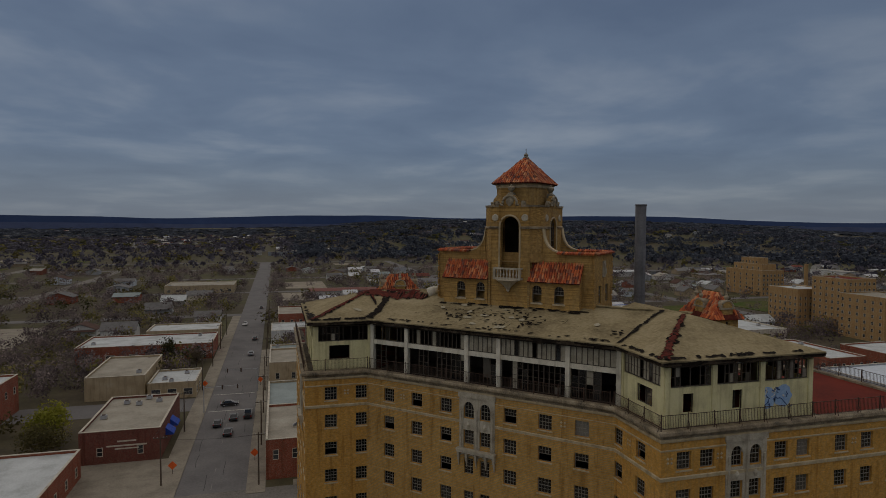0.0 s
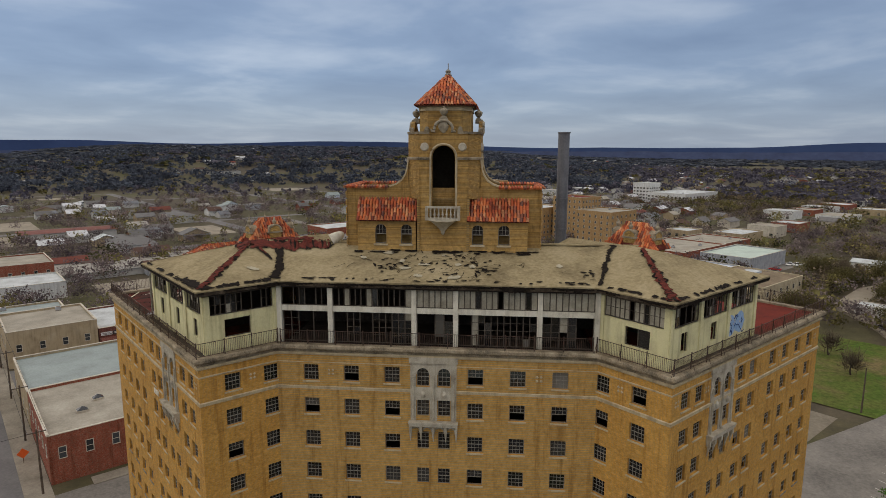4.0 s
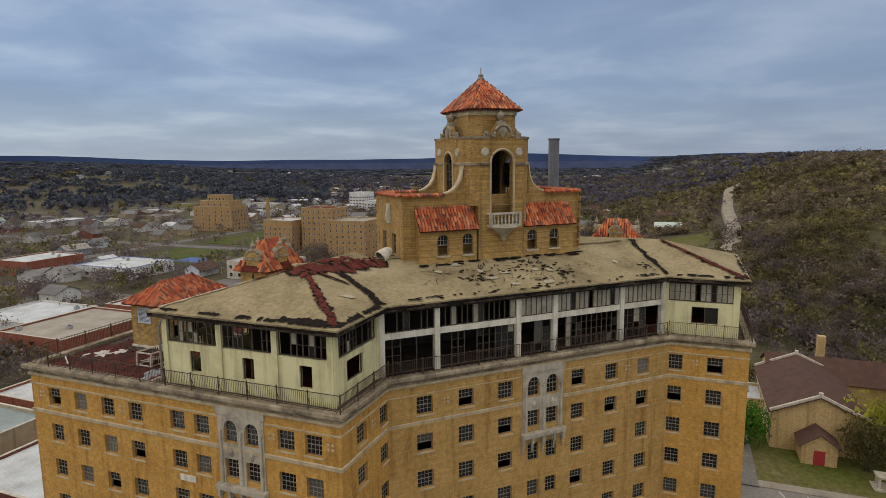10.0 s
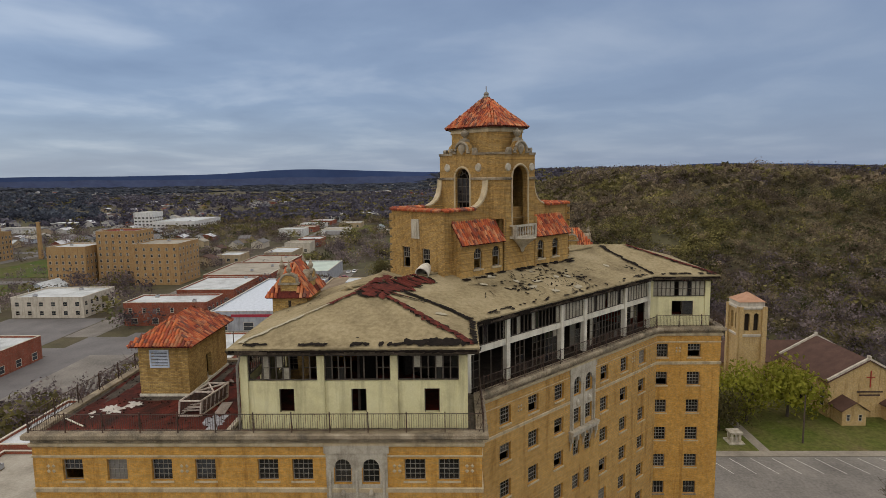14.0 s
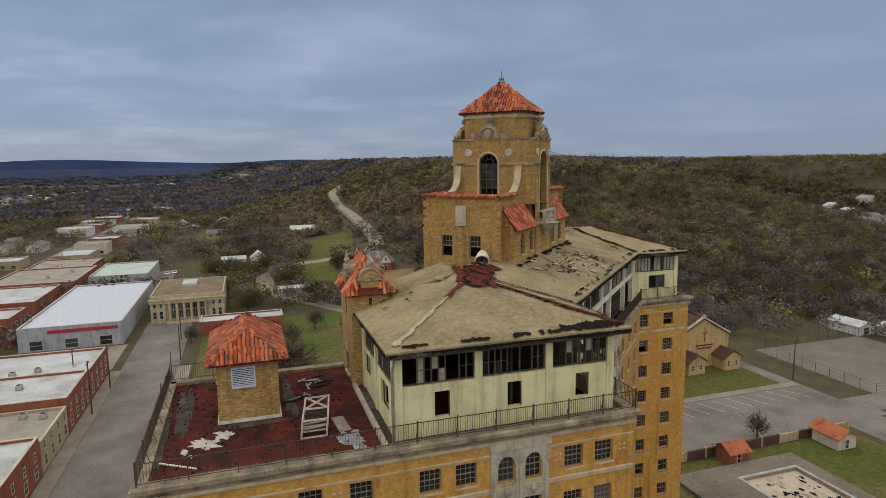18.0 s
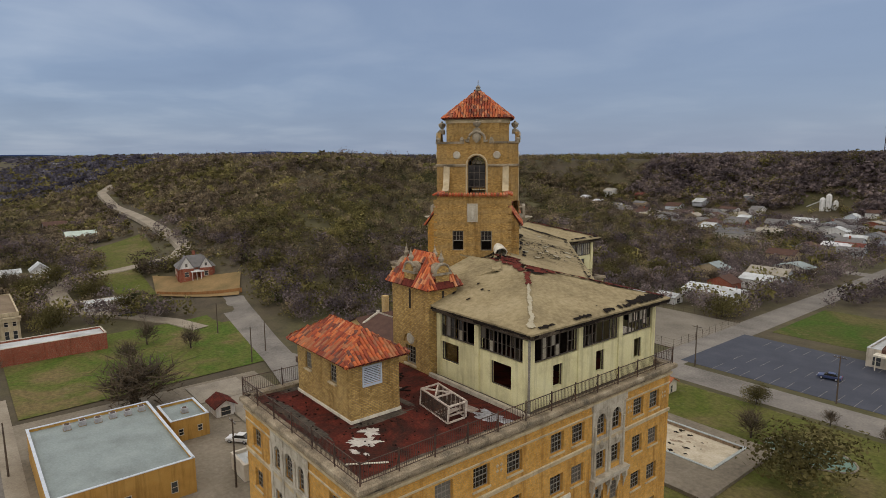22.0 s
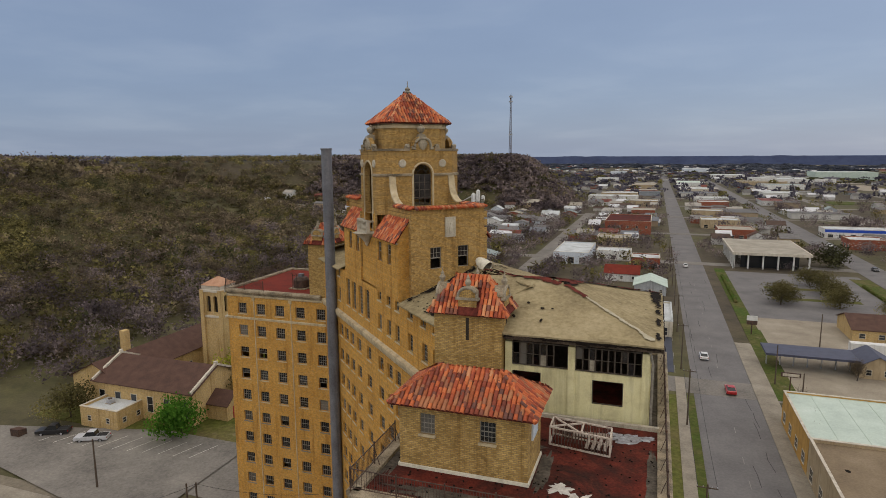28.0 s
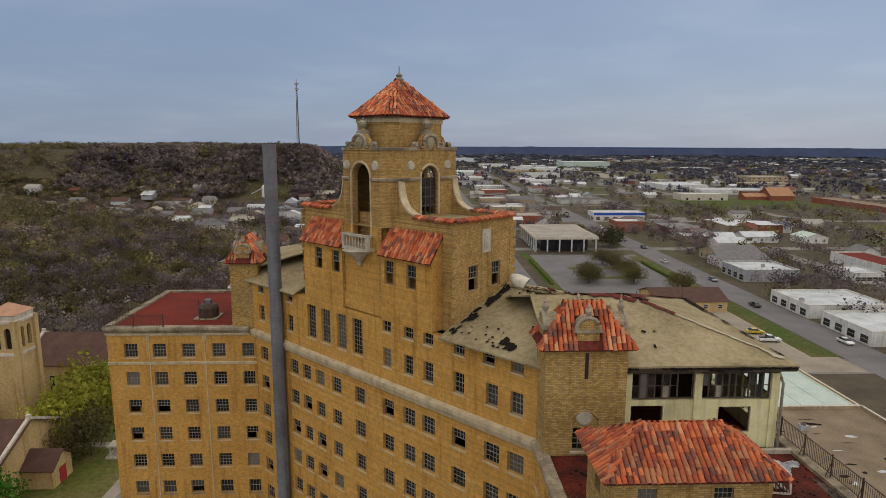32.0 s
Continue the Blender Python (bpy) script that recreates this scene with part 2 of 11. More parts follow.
M_WHITE = worn("white_membrane", (0.50, 0.53, 0.53), (0.24, 0.25, 0.24), (0.66, 0.69, 0.69), 0.2, 0.7, 4, 0.15, False)
M_PALE = worn("pale_metal", (0.55, 0.60, 0.66), (0.40, 0.45, 0.50), (0.68, 0.73, 0.78), 1.0, 0.5, 9, 0.1, False)


def glass_mat():
    k = Mat("window_glass", 0.08, 0.0, 0.5)
    k.colour(k.ramp(k.rand(), [(0.0, (0.012, 0.013, 0.014)), (0.6, (0.035, 0.034, 0.032)), (0.86, (0.08, 0.075, 0.065)), (1.0, (0.30, 0.28, 0.24))]))
    k.b.inputs["Transmission Weight"].default_value = 0.35
    k.bump(k.noise(1.5, 2), 0.08, 0.02)
    return k.m


M_GLASS = glass_mat()
M_DGLASS = Mat("dark_tower_glass", 0.15, 0.0, 0.4)
M_DGLASS = M_DGLASS.colour(M_DGLASS.ramp(M_DGLASS.noise(1.4, 3), [(0.3, (0.012, 0.011, 0.011)), (0.7, (0.05, 0.045, 0.042))])).m
M_PANEPALE = worn("clouded_glass", (0.36, 0.33, 0.25), (0.20, 0.18, 0.13), (0.47, 0.44, 0.35), 1.4, 0.5, 9, 0.1, True)
M_GRIME = worn("grimy_deck", (0.07, 0.06, 0.048), (0.022, 0.018, 0.015), (0.19, 0.165, 0.13), 0.9, 0.9, 5, 0.4, False)
M_ROT = worn("rotten_fascia", (0.06, 0.045, 0.033), (0.016, 0.013, 0.01), (0.20, 0.16, 0.115), 1.2, 0.9, 9, 0.4, False)
M_ROOFPALE = worn("bleached_membrane", (0.40, 0.36, 0.25), (0.28, 0.25, 0.17), (0.5, 0.46, 0.35), 0.8, 0.9, 4, 0.3, False)


def tile_mat():
    k = Mat("clay_tile", 0.75)
    add = k.n.new("ShaderNodeMath")
    add.operation = "ADD"
    k.l.new(k.island(), add.inputs[0])
    k.l.new(k.rand(), add.inputs[1])
    frac = k.n.new("ShaderNodeMath")
    frac.operation = "FRACT"
    k.l.new(add.outputs[0], frac.inputs[0])
    r = k.ramp(frac.outputs[0], [(0.0, (0.14, 0.032, 0.024)), (0.14, (0.34, 0.062, 0.028)), (0.36, (0.54, 0.115, 0.034)), (0.6, (0.64, 0.19, 0.06)), (0.78, (0.66, 0.32, 0.15)), (0.9, (0.28, 0.10, 0.065)), (1.0, (0.10, 0.06, 0.055))])
    r2 = k.ramp(k.rand(), [(0.0, (0.62, 0.55, 0.55)), (0.5, (1, 1, 1)), (1.0, (1.15, 1.2, 1.2))])
    g = k.noise(9, 4, 0.6)
    d = k.ramp(k.noise(0.9, 5, 0.6), [(0.32, (0.45, 0.42, 0.42)), (0.55, (1, 1, 1))])
    return k.colour(k.mix(0.8, k.mix(1.0, k.mix(0.2, r, k.ramp(g, [(0.35, (0.25, 0.07, 0.04)), (0.7, (0.6, 0.2, 0.08))])), r2, "MULTIPLY"), d, "MULTIPLY")).bump(g, 0.3).m


M_TILE = tile_mat()
for dull in (M_DARK, M_TEAR, M_UNLIT, M_ROT, M_ROOF, M_REDCLEAN, M_REDROOF, M_GRIME):
    for node in dull.node_tree.nodes:
        if node.type == "BSDF_PRINCIPLED":
            node.inputs["Specular IOR Level"].default_value = 0.08

# ---- mesh helpers ----


class MB:
    """Collects vertices and faces of one mesh; tf maps every vertex as it is added."""

    def __init__(self, tf=None):
        self.v, self.f, self.tf = [], [], tf

    def add(self, verts, faces):
        n = len(self.v)
        self.v += [tuple(self.tf(p)) if self.tf else tuple(p) for p in verts]
        self.f += [tuple(i + n for i in f) for f in faces]
        return self

    def box(self, x0, y0, z0, x1, y1, z1):
        x0, x1, y0, y1, z0, z1 = min(x0, x1), max(x0, x1), min(y0, y1), max(y0, y1), min(z0, z1), max(z0, z1)
        return self.add([(x, y, z) for z in (z0, z1) for x, y in ((x0, y0), (x1, y0), (x1, y1), (x0, y1))],
                        [(3, 2, 1, 0), (4, 5, 6, 7), (0, 1, 5, 4), (1, 2, 6, 5), (2, 3, 7, 6), (3, 0, 4, 7)])

    def bar(self, a, b, w, h=None):
        """A square bar from a to b, w wide and h deep."""
        a, b = Vector(a), Vector(b)
        d = (b - a).normalized()
        up = Vector((0, 0, 1)) if abs(d.z) < 0.95 else Vector((1, 0, 0))
        s = d.cross(up).normalized() * w / 2
        t = s.normalized().cross(d) * (h or w) / 2
        return self.add([p + i * s + j * t for p in (a, b) for i, j in ((-1, -1), (1, -1), (1, 1), (-1, 1))],
                        [(0, 3, 2, 1), (4, 5, 6, 7), (0, 1, 5, 4), (1, 2, 6, 5), (2, 3, 7, 6), (3, 0, 4, 7)])

    def tube(self, pts, radii, n=8, cap=True):
        """A round tube through pts with a radius at each."""
        pts = [Vector(p) for p in pts]
        vs, fs = [], []
        for i, p in enumerate(pts):
            d = (pts[min(i + 1, len(pts) - 1)] - pts[max(i - 1, 0)]).normalized()
            a = d.cross(Vector((0, 0, 1)) if abs(d.z) < 0.9 else Vector((1, 0, 0))).normalized()
            b = d.cross(a)
            r = radii[i] if isinstance(radii, (list, tuple)) else radii
            vs += [p + r * (math.cos(k * math.tau / n) * a + math.sin(k * math.tau / n) * b) for k in range(n)]
        for i in range(len(pts) - 1):
            fs += [(i * n + k, i * n + (k + 1) % n, (i + 1) * n + (k + 1) % n, (i + 1) * n + k) for k in range(n)]
        if cap:
            fs += [tuple(reversed(range(n))), tuple(range((len(pts) - 1) * n, len(pts) * n))]
        return self.add(vs, fs)

    def lathe(self, c, prof, n=12):
        """Turned body round the upright axis through c; prof: (radius, height)."""
        vs = [(c[0] + r * math.cos(k * math.tau / n), c[1] + r * math.sin(k * math.tau / n), c[2] + z) for r, z in prof for k in range(n)]
        fs = [(i * n + k, i * n + (k + 1) % n, (i + 1) * n + (k + 1) % n, (i + 1) * n + k) for i in range(len(prof) - 1) for k in range(n)]
        fs += [tuple(reversed(range(n))), tuple(range((len(prof) - 1) * n, len(prof) * n))]
        return self.add(vs, fs)

    def prism(self, poly, z0, z1):
        """An upright prism over a plan polygon; z1 may be a list of heights."""
        n = len(poly)
        top = z1 if isinstance(z1, (list, tuple)) else [z1] * n
        return self.add([(x, y, z0) for x, y in poly] + [(x, y, z) for (x, y), z in zip(poly, top)],
                        [tuple(reversed(range(n))), tuple(range(n, 2 * n))] + [(i, (i + 1) % n, n + (i + 1) % n, n + i) for i in range(n)])

    def slab(self, pts, d, sub=0, rough=0.0):
        """A sheet d thick under a polygon of 3D points."""
        n = len(pts)
        return self.add([tuple(p) for p in pts] + [(p[0], p[1], p[2] - d) for p in pts],
                        [tuple(range(n)), tuple(reversed(range(n, 2 * n)))] + [(i, n + i, n + (i + 1) % n, (i + 1) % n) for i in range(n)])

    def mesh(self, name, recalc=True):
        me = bpy.data.meshes.new(name)
        me.from_pydata(self.v, [], self.f)
        if recalc:
            bm = bmesh.new()
            bm.from_mesh(me)
            bmesh.ops.recalc_face_normals(bm, faces=bm.faces)
            bm.to_mesh(me)
            bm.free()
        return me


def part(name, mb, material, parent=None, label="", smooth=False, kind="", m=None, recalc=True):
    """One mesh object, in world coordinates unless m places it, under parent."""
    me = mb if isinstance(mb, bpy.types.Mesh) else mb.mesh(name, recalc)
    if not me.materials:
        me.materials.append(material)
    if smooth:
        me.shade_smooth()
    ob = new(name, me)
    if parent:
        ob.parent = parent
    if m is not None:
        ob.matrix_basis = m
    if parent:
        ob.matrix_parent_inverse = Matrix.Translation(-parent_place(parent))
    return tagged(ob, label, kind=kind)


PLACES = {}


def parent_place(ob):
    return PLACES.get(ob.name, Vector((0, 0, 0)))


def thing(name, at, label, category, group="", kind=""):
    """An Empty at the base of a thing; its parts are made in world coordinates."""
    ob = new(name)
    ob.location = at
    ob.empty_display_size = 0.3
    PLACES[ob.name] = Vector(at)
    return tagged(ob, label, category, group, kind)


UVM = pose(18.19, 53.06, 0, 0, 0, -45)


def from_uv(p):
    """From the tower's own axes (u along the front, v to the back) to the world."""
    return UVM @ Vector(p)


def flip(p):
    """The mirror image of a place across the hotel's axis."""
    return (p[1] - 34.87, p[0] + 34.87, p[2])


def same(p):
    return p


# ---- the hotel ----
hotel = thing("hotel_building", (26.0, 61.0, 0), "tall abandoned yellow brick hotel with red tiled tower and torn roof", "hotel")
PITCH, TOP_ROW, WIN_W, WIN_H = 2.85, 30.72, 1.25, 1.36
WIN_SPOTS = []     # (place of the sill's middle, outward direction, row, width, height, arched)


def facade(mb, p0, p1, z0, z1, holes, depth=0.4, tf=None):
    """A wall with real openings. p0 to p1 in plan, outside on the right; holes: (s, z, width, height)."""
    p0, p1 = Vector((*p0, 0)), Vector((*p1, 0))
    d = (p1 - p0)
    length = d.length
    d.normalize()
    n = Vector((d.y, -d.x, 0))
    ss = sorted({0.0, length, *[round(h[0] - h[2] / 2, 4) for h in holes], *[round(h[0] + h[2] / 2, 4) for h in holes]})
    zs = sorted({z0, z1, *[round(h[1], 4) for h in holes], *[round(h[1] + h[3], 4) for h in holes]})
    full = {(a, b) for a in range(len(ss) - 1) for b in range(len(zs) - 1)}
    for s, z, w, h in holes:
        for a in range(len(ss) - 1):
            if s - w / 2 - 1e-3 < (ss[a] + ss[a + 1]) / 2 < s + w / 2 + 1e-3:
                for b in range(len(zs) - 1):
                    if z - 1e-3 < (zs[b] + zs[b + 1]) / 2 < z + h + 1e-3:
                        full.discard((a, b))

    def at(s, z, k):
        q = p0 + d * s - n * k
        return (q.x, q.y, z)
    for a, b in full:
        mb.add([at(ss[a], zs[b], 0), at(ss[a + 1], zs[b], 0), at(ss[a + 1], zs[b + 1], 0), at(ss[a], zs[b + 1], 0)], [(0, 1, 2, 3)])
        mb.add([at(ss[a], zs[b], depth), at(ss[a + 1], zs[b], depth), at(ss[a + 1], zs[b + 1], depth), at(ss[a], zs[b + 1], depth)], [(3, 2, 1, 0)])
    for s, z, w, h in holes:
        a, b = s - w / 2, s + w / 2
        for (sa, za), (sb, zb) in (((a, z), (b, z)), ((b, z), (b, z + h)), ((b, z + h), (a, z + h)), ((a, z + h), (a, z))):
            if za == zb and (abs(za - z0) < 1e-4 or abs(za - z1) < 1e-4):
                continue
            mb.add([at(sa, za, 0), at(sb, zb, 0), at(sb, zb, depth), at(sa, za, depth)], [(0, 3, 2, 1)])
    return p0, d, n


def window_wall(mb, p0, p1, cols, rows, z0, z1, extra=(), skip=()):
    """A hotel front with regular windows; cols: distances along it."""
    holes = []
    q0, q1 = Vector(p0), Vector(p1)
    d = (q1 - q0).normalized()
    n = Vector((d.y, -d.x))
    for r in range(rows):
        for c in cols:
            if (r, c) in skip:
                continue
            z = TOP_ROW - PITCH * r
            holes.append((c, z, WIN_W, WIN_H))
            q = q0 + d * c
            place, out = Vector((q.x, q.y, z)), Vector((n.x, n.y, 0))
            if mb.tf:
                far = Vector(mb.tf(place + out))
                place = Vector(mb.tf(place))
                out = far - place
            WIN_SPOTS.append((place, out, r))
    for h in extra:
        holes.append(h)
    facade(mb, p0, p1, z0, z1, holes)


ROWS_N = 11
WALL_TOP = 33.0
PANEL = 3.7          # width of the two-storey stone bays


def panel_holes(c):
    out = []
    for s in (-0.85, 0.85):
        out += [(c + s, 30.55, 1.02, 1.55), (c + s, 28.05, 1.02, 1.35), (c + s, 25.2, 0.95, 1.5)]
    for r in range(3, ROWS_N):
        for s in (-0.85, 0.85):
            out.append((c + s, TOP_ROW - PITCH * r, 1.0, WIN_H))
    return out


PANEL_SPOTS = []     # (transform, plan origin, direction, s)
# front, facing the street corner, in the tower's axes
wall_mb = MB(from_uv)
window_wall(wall_mb, (-12.83, 0.1), (12.83, 0.1), [12.83 + u for u in (-10.0, -6.68, -3.35, 3.35, 6.68, 10.0)], ROWS_N, 0, WALL_TOP, panel_holes(12.83))
part("front_wall", wall_mb, M_BRICK, hotel)
PANEL_SPOTS.append((from_uv, (-12.83, 0.1), (12.83, 0.1), 12.83))
WEST_COLS = [87.07, 84.33, 81.58, 78.92, 75.1, 73.0, 66.22, 64.18]
for side, tf in (("left", same), ("right", flip)):
    rev = tf is flip
    # end of the wing beside the front
    mb = MB(tf)
    window_wall(mb, (2.95, 62.2), (9.2, 62.2), [2.58, 5.75], ROWS_N, 0, WALL_TOP)
    part("return_wall", mb, M_BRICK, hotel)
    # long street front of the wing
    mb = MB(tf)
    window_wall(mb, (2.95, 89.5), (2.95, 62.2), [89.5 - y for y in WEST_COLS], ROWS_N, 0, WALL_TOP, panel_holes(89.5 - 69.72))
    part("wing_wall", mb, M_BRICK, hotel)
    PANEL_SPOTS.append((tf, (2.95, 89.5), (2.95, 62.2), 89.5 - 69.72))
    # end of the wing
    mb = MB(tf)
    ends = [(17.6 - 10.95 + s, 30.62, w, 1.5 + (0.15 if s == 0 else 0)) for s, w in ((-1.6, 0.8), (0, 1.05), (1.6, 0.8))]
    ends += [(17.6 - 10.95 + s, TOP_ROW - PITCH * r, 0.9, WIN_H) for s in (-1.6, 0, 1.6) for r in range(1, ROWS_N)]
    window_wall(mb, (17.6, 89.5), (2.95, 89.5), [1.8, 12.1], ROWS_N, 0, WALL_TOP, ends)
    part("wing_end_wall", mb, M_BRICK, hotel)
    # court side of the wing
    mb = MB(tf)
    window_wall(mb, (17.6, 75.2), (17.6, 89.5), [0.9, 3.75, 6.65, 9.4, 12.1], ROWS_N, 0, WALL_TOP)
    part("court_wall", mb, M_BRICK, hotel)
# back wall of the middle block, up to its attic
mb = MB(from_uv)
BACK_COLS = (9.6, 7.7, 5.75, 3.44, 0.43, -2.9, -5.2, -7.15, -10.0, -12.85, -14.75, 12.6, 14.6)
attic = [(16.9 - u, 37.35, 0.95, 0.85) for u in (-2.85, -5.15, -7.15, -10.0, -12.5, -14.75, 10.0, 12.5, 14.75)]
attic += [(16.9 - u, 34.65, 0.95, 1.45) for u in (-2.85, -5.15, -7.15, -10.0, -12.8, -14.75, 10.0, 12.5, 14.75)]
attic += [(16.9 - u, 34.75, 1.25, 2.9) for u in (6.7, 4.7, 2.6, 0.6)]
window_wall(mb, (16.9, 15.4), (-16.9, 15.4), [16.9 - u for u in BACK_COLS], ROWS_N, 0, 38.3, attic)
part("back_wall", mb, M_BRICK, hotel)
for s, z, w, h in attic:
    WIN_SPOTS.append((from_uv((16.9 - s, 15.4, z)), from_uv((0, 1, 0)) - from_uv((0, 0, 0)), -1 if h < 1 else (-2 if h < 2 else -3)))

# roof decks of the terraces; near-black fills paint unlit rooms behind the windows
for tf in (same, flip):
    part("terrace_deck", MB(tf).prism([(3.0, 62.3), (9.2, 62.3), (17.5, 70.6), (17.5, 89.4), (3.0, 89.4)], 32.95, 33.6), M_REDROOF if tf is same else M_REDCLEAN, hotel, "red rolled roofing, worn and puddled" if tf is same else "even red roofing")
    part("inner_core", MB(tf).box(5.8, 66, 0.1, 14.6, 86.5, 32.9), M_UNLIT, hotel)
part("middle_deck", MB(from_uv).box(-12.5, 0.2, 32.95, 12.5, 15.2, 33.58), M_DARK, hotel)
part("middle_core", MB(from_uv).box(-11, 3.2, 0.1, 11, 12.4, 32.9), M_UNLIT, hotel)

# cornice, belt and parapet round the street fronts
OUTLINE = [(17.75, 89.65), (2.8, 89.65), (2.8, 62.05), (9.22, 62.05)]


def along(mb, pts, prof):
    """Sweep a moulding profile (out, z) along a plan line, outside on the right, with mitred corners."""
    ring = []
    for i, p in enumerate(pts):
        p = Vector(p)
        a = (p - Vector(pts[i - 1])).normalized() if i else None
        b = (Vector(pts[i + 1]) - p).normalized() if i < len(pts) - 1 else None
        na = Vector((a.y, -a.x)) if a else None
        nb = Vector((b.y, -b.x)) if b else None
        if na is None:
            m = nb
        elif nb is None:
            m = na
        else:
            m = (na + nb) / (1 + na.dot(nb))
        ring.append([(p.x + m.x * o, p.y + m.y * o, z) for o, z in prof])
    k = len(prof)
    vs = [q for r in ring for q in r]
    fs = [(i * k + j, (i + 1) * k + j, (i + 1) * k + (j + 1) % k, i * k + (j + 1) % k) for i in range(len(pts) - 1) for j in range(k)]
    fs += [tuple(range(k)), tuple(reversed(range((len(pts) - 1) * k, len(pts) * k)))]
    mb.add(vs, fs)


nl = from_uv((-12.62, 0.0, 0))
nr = from_uv((12.62, 0.0, 0))
walls_line = [(17.6, 89.5), (2.95, 89.5), (2.95, 62.2), (nl.x, nl.y), (nr.x, nr.y)]
right_line = [flip((*p, 0))[:2] for p in reversed(walls_line[:3])]
WALL_LINE = [(17.6, 89.5), (2.95, 89.5), (2.95, 62.2), (9.25, 62.2), flip((9.25, 62.2, 0))[:2]] + right_line
COURT_LEFT = [(17.6, 75.4), (17.6, 89.5)]
MOULDING = [(-0.02, 32.86), (0.1, 32.9), (0.15, 33.02), (0.15, 33.12), (-0.02, 33.14)]
CORNICE = [(-0.02, 33.14), (0.03, 33.14), (0.05, 33.34), (0.28, 33.4), (0.38, 33.5), (0.38, 33.72), (0.3, 33.8), (-0.35, 33.8), (-0.35, 33.0), (-0.02, 33.0)]
for line in (WALL_LINE, [(17.6, 75.9), (17.6, 89.5)], [flip((17.6, 89.5, 0))[:2], flip((17.6, 75.9, 0))[:2]]):
    mb = MB()
    along(mb, line, CORNICE)
    part("cornice", mb, M_LEDGE, hotel, "stained stone cornice")
    mb = MB()
    along(mb, line, MOULDING)
    part("cornice_moulding", mb, M_BAND, hotel)
mb = MB()
along(mb, WALL_LINE, [(-0.02, 29.98), (0.07, 30.0), (0.09, 30.24), (-0.02, 30.3)])
part("belt_course", mb, M_BAND, hotel)
mb = MB()
along(mb, WALL_LINE, [(-0.02, 32.2), (0.04, 32.22), (0.05, 32.32), (-0.02, 32.35)])
part("string_course", mb, M_BAND, hotel)
mb = MB()
along(mb, [flip((17.6, 89.5, 0))[:2], flip((17.6, 75.2, 0))[:2]], [(-0.02, 29.98), (0.07, 30.0), (0.09, 30.24), (-0.02, 30.3)])
part("belt_course", mb, M_BAND, hotel)
mb = MB(from_uv)
along(mb, [(16.9, 15.4), (-16.9, 15.4)], [(-0.02, 32.75), (0.2, 32.8), (0.34, 33.2), (0.34, 33.45), (0.15, 33.5), (-0.02, 33.62)])
part("back_cornice", mb, M_BAND, hotel)

# windows
def lattice(mb, xs, zs, solid, y0, y1):
    """One connected grating: cells (i, j) of the grid xs by zs for which solid(i, j), from y0 (outside) to y1."""
    nx_, nz_ = len(xs) - 1, len(zs) - 1
    fill = {(i, j) for i in range(nx_) for j in range(nz_) if solid(i, j)}
    ids, vs, fs = {}, [], []

    def at(i, j, k):
        if (i, j, k) not in ids:
            ids[i, j, k] = len(vs)
            vs.append((xs[i], (y0, y1)[k], zs[j]))
        return ids[i, j, k]
    for i, j in fill:
        fs.append((at(i, j, 0), at(i + 1, j, 0), at(i + 1, j + 1, 0), at(i, j + 1, 0)))
        fs.append((at(i, j + 1, 1), at(i + 1, j + 1, 1), at(i + 1, j, 1), at(i, j, 1)))
        for di, dj, (a, b), (c, d) in ((-1, 0, (0, 1), (0, 0)), (1, 0, (1, 0), (1, 1)), (0, -1, (0, 0), (1, 0)), (0, 1, (1, 1), (0, 1))):
            if (i + di, j + dj) not in fill:
                fs.append((at(i + c, j + d, 0), at(i + a, j + b, 0), at(i + a, j + b, 1), at(i + c, j + d, 1)))
    return mb.add(vs, fs)


def bars(a, b, edge, n, thin):
    """Breaks of a span with a frame at both ends and n - 1 thin bars between; every even cell is a bar."""
    out = [a, a + edge]
    for k in range(1, n):
        c = a + edge + (b - a - 2 * edge) * k / n
        out += [c - thin / 2, c + thin / 2]
    return out + [b - edge, b]


def sash_mesh(w, h, cols, rows, state):
    """Steel-grey double-hung sash, origin at the middle of the sill, outside towards -y."""
    xs_ = bars(-w / 2, w / 2, 0.055, cols, 0.03)
    zs_ = bars(0, h, 0.055, rows, 0.028)
    mid = rows // 2 * 2
    zs_[mid] -= 0.018
    zs_[mid + 1] += 0.018
    top = 0 if state == "shut" else mid

    def solid(i, j):
        if i in (0, len(xs_) - 2) or j in (0, mid, len(zs_) - 2):
            return True
        return j >= top and (i % 2 == 0 or j % 2 == 0)
    return lattice(MB(), xs_, zs_, solid, 0.0, 0.06).mesh("sash", False)


def pane_mesh(w, h, state):
    z0 = h / 2 if state == "open" else 0.05
    return MB().box(-w / 2 + 0.05, 0.028, z0, w / 2 - 0.05, 0.034, h - 0.05).mesh("pane")


def keep(me, mat):
    me.materials.append(mat)
    return me


SASH = {}
for kind, (w, h, c, r) in {"room": (WIN_W, WIN_H, 4, 4), "attic": (0.95, 0.85, 3, 2), "tall": (0.95, 1.45, 3, 4), "pair": (1.25, 2.9, 4, 8), "bay": (1.02, 1.55, 3, 4), "bay_low": (1.02, 1.35, 3, 4)}.items():
    for st in ("shut", "open"):
        SASH[kind, st] = (keep(sash_mesh(w, h, c, r, st), M_SASH), keep(pane_mesh(w, h, st), M_GLASS), keep(MB().box(-w / 2 - 0.08, -0.27, -0.12, w / 2 + 0.08, 0.02, -0.005).mesh("sill"), M_BAND))
TOWER_SASH = (keep(sash_mesh(0.95, 1.45, 3, 4, "open"), M_SASH), keep(pane_mesh(0.95, 1.45, "open"), M_DGLASS))
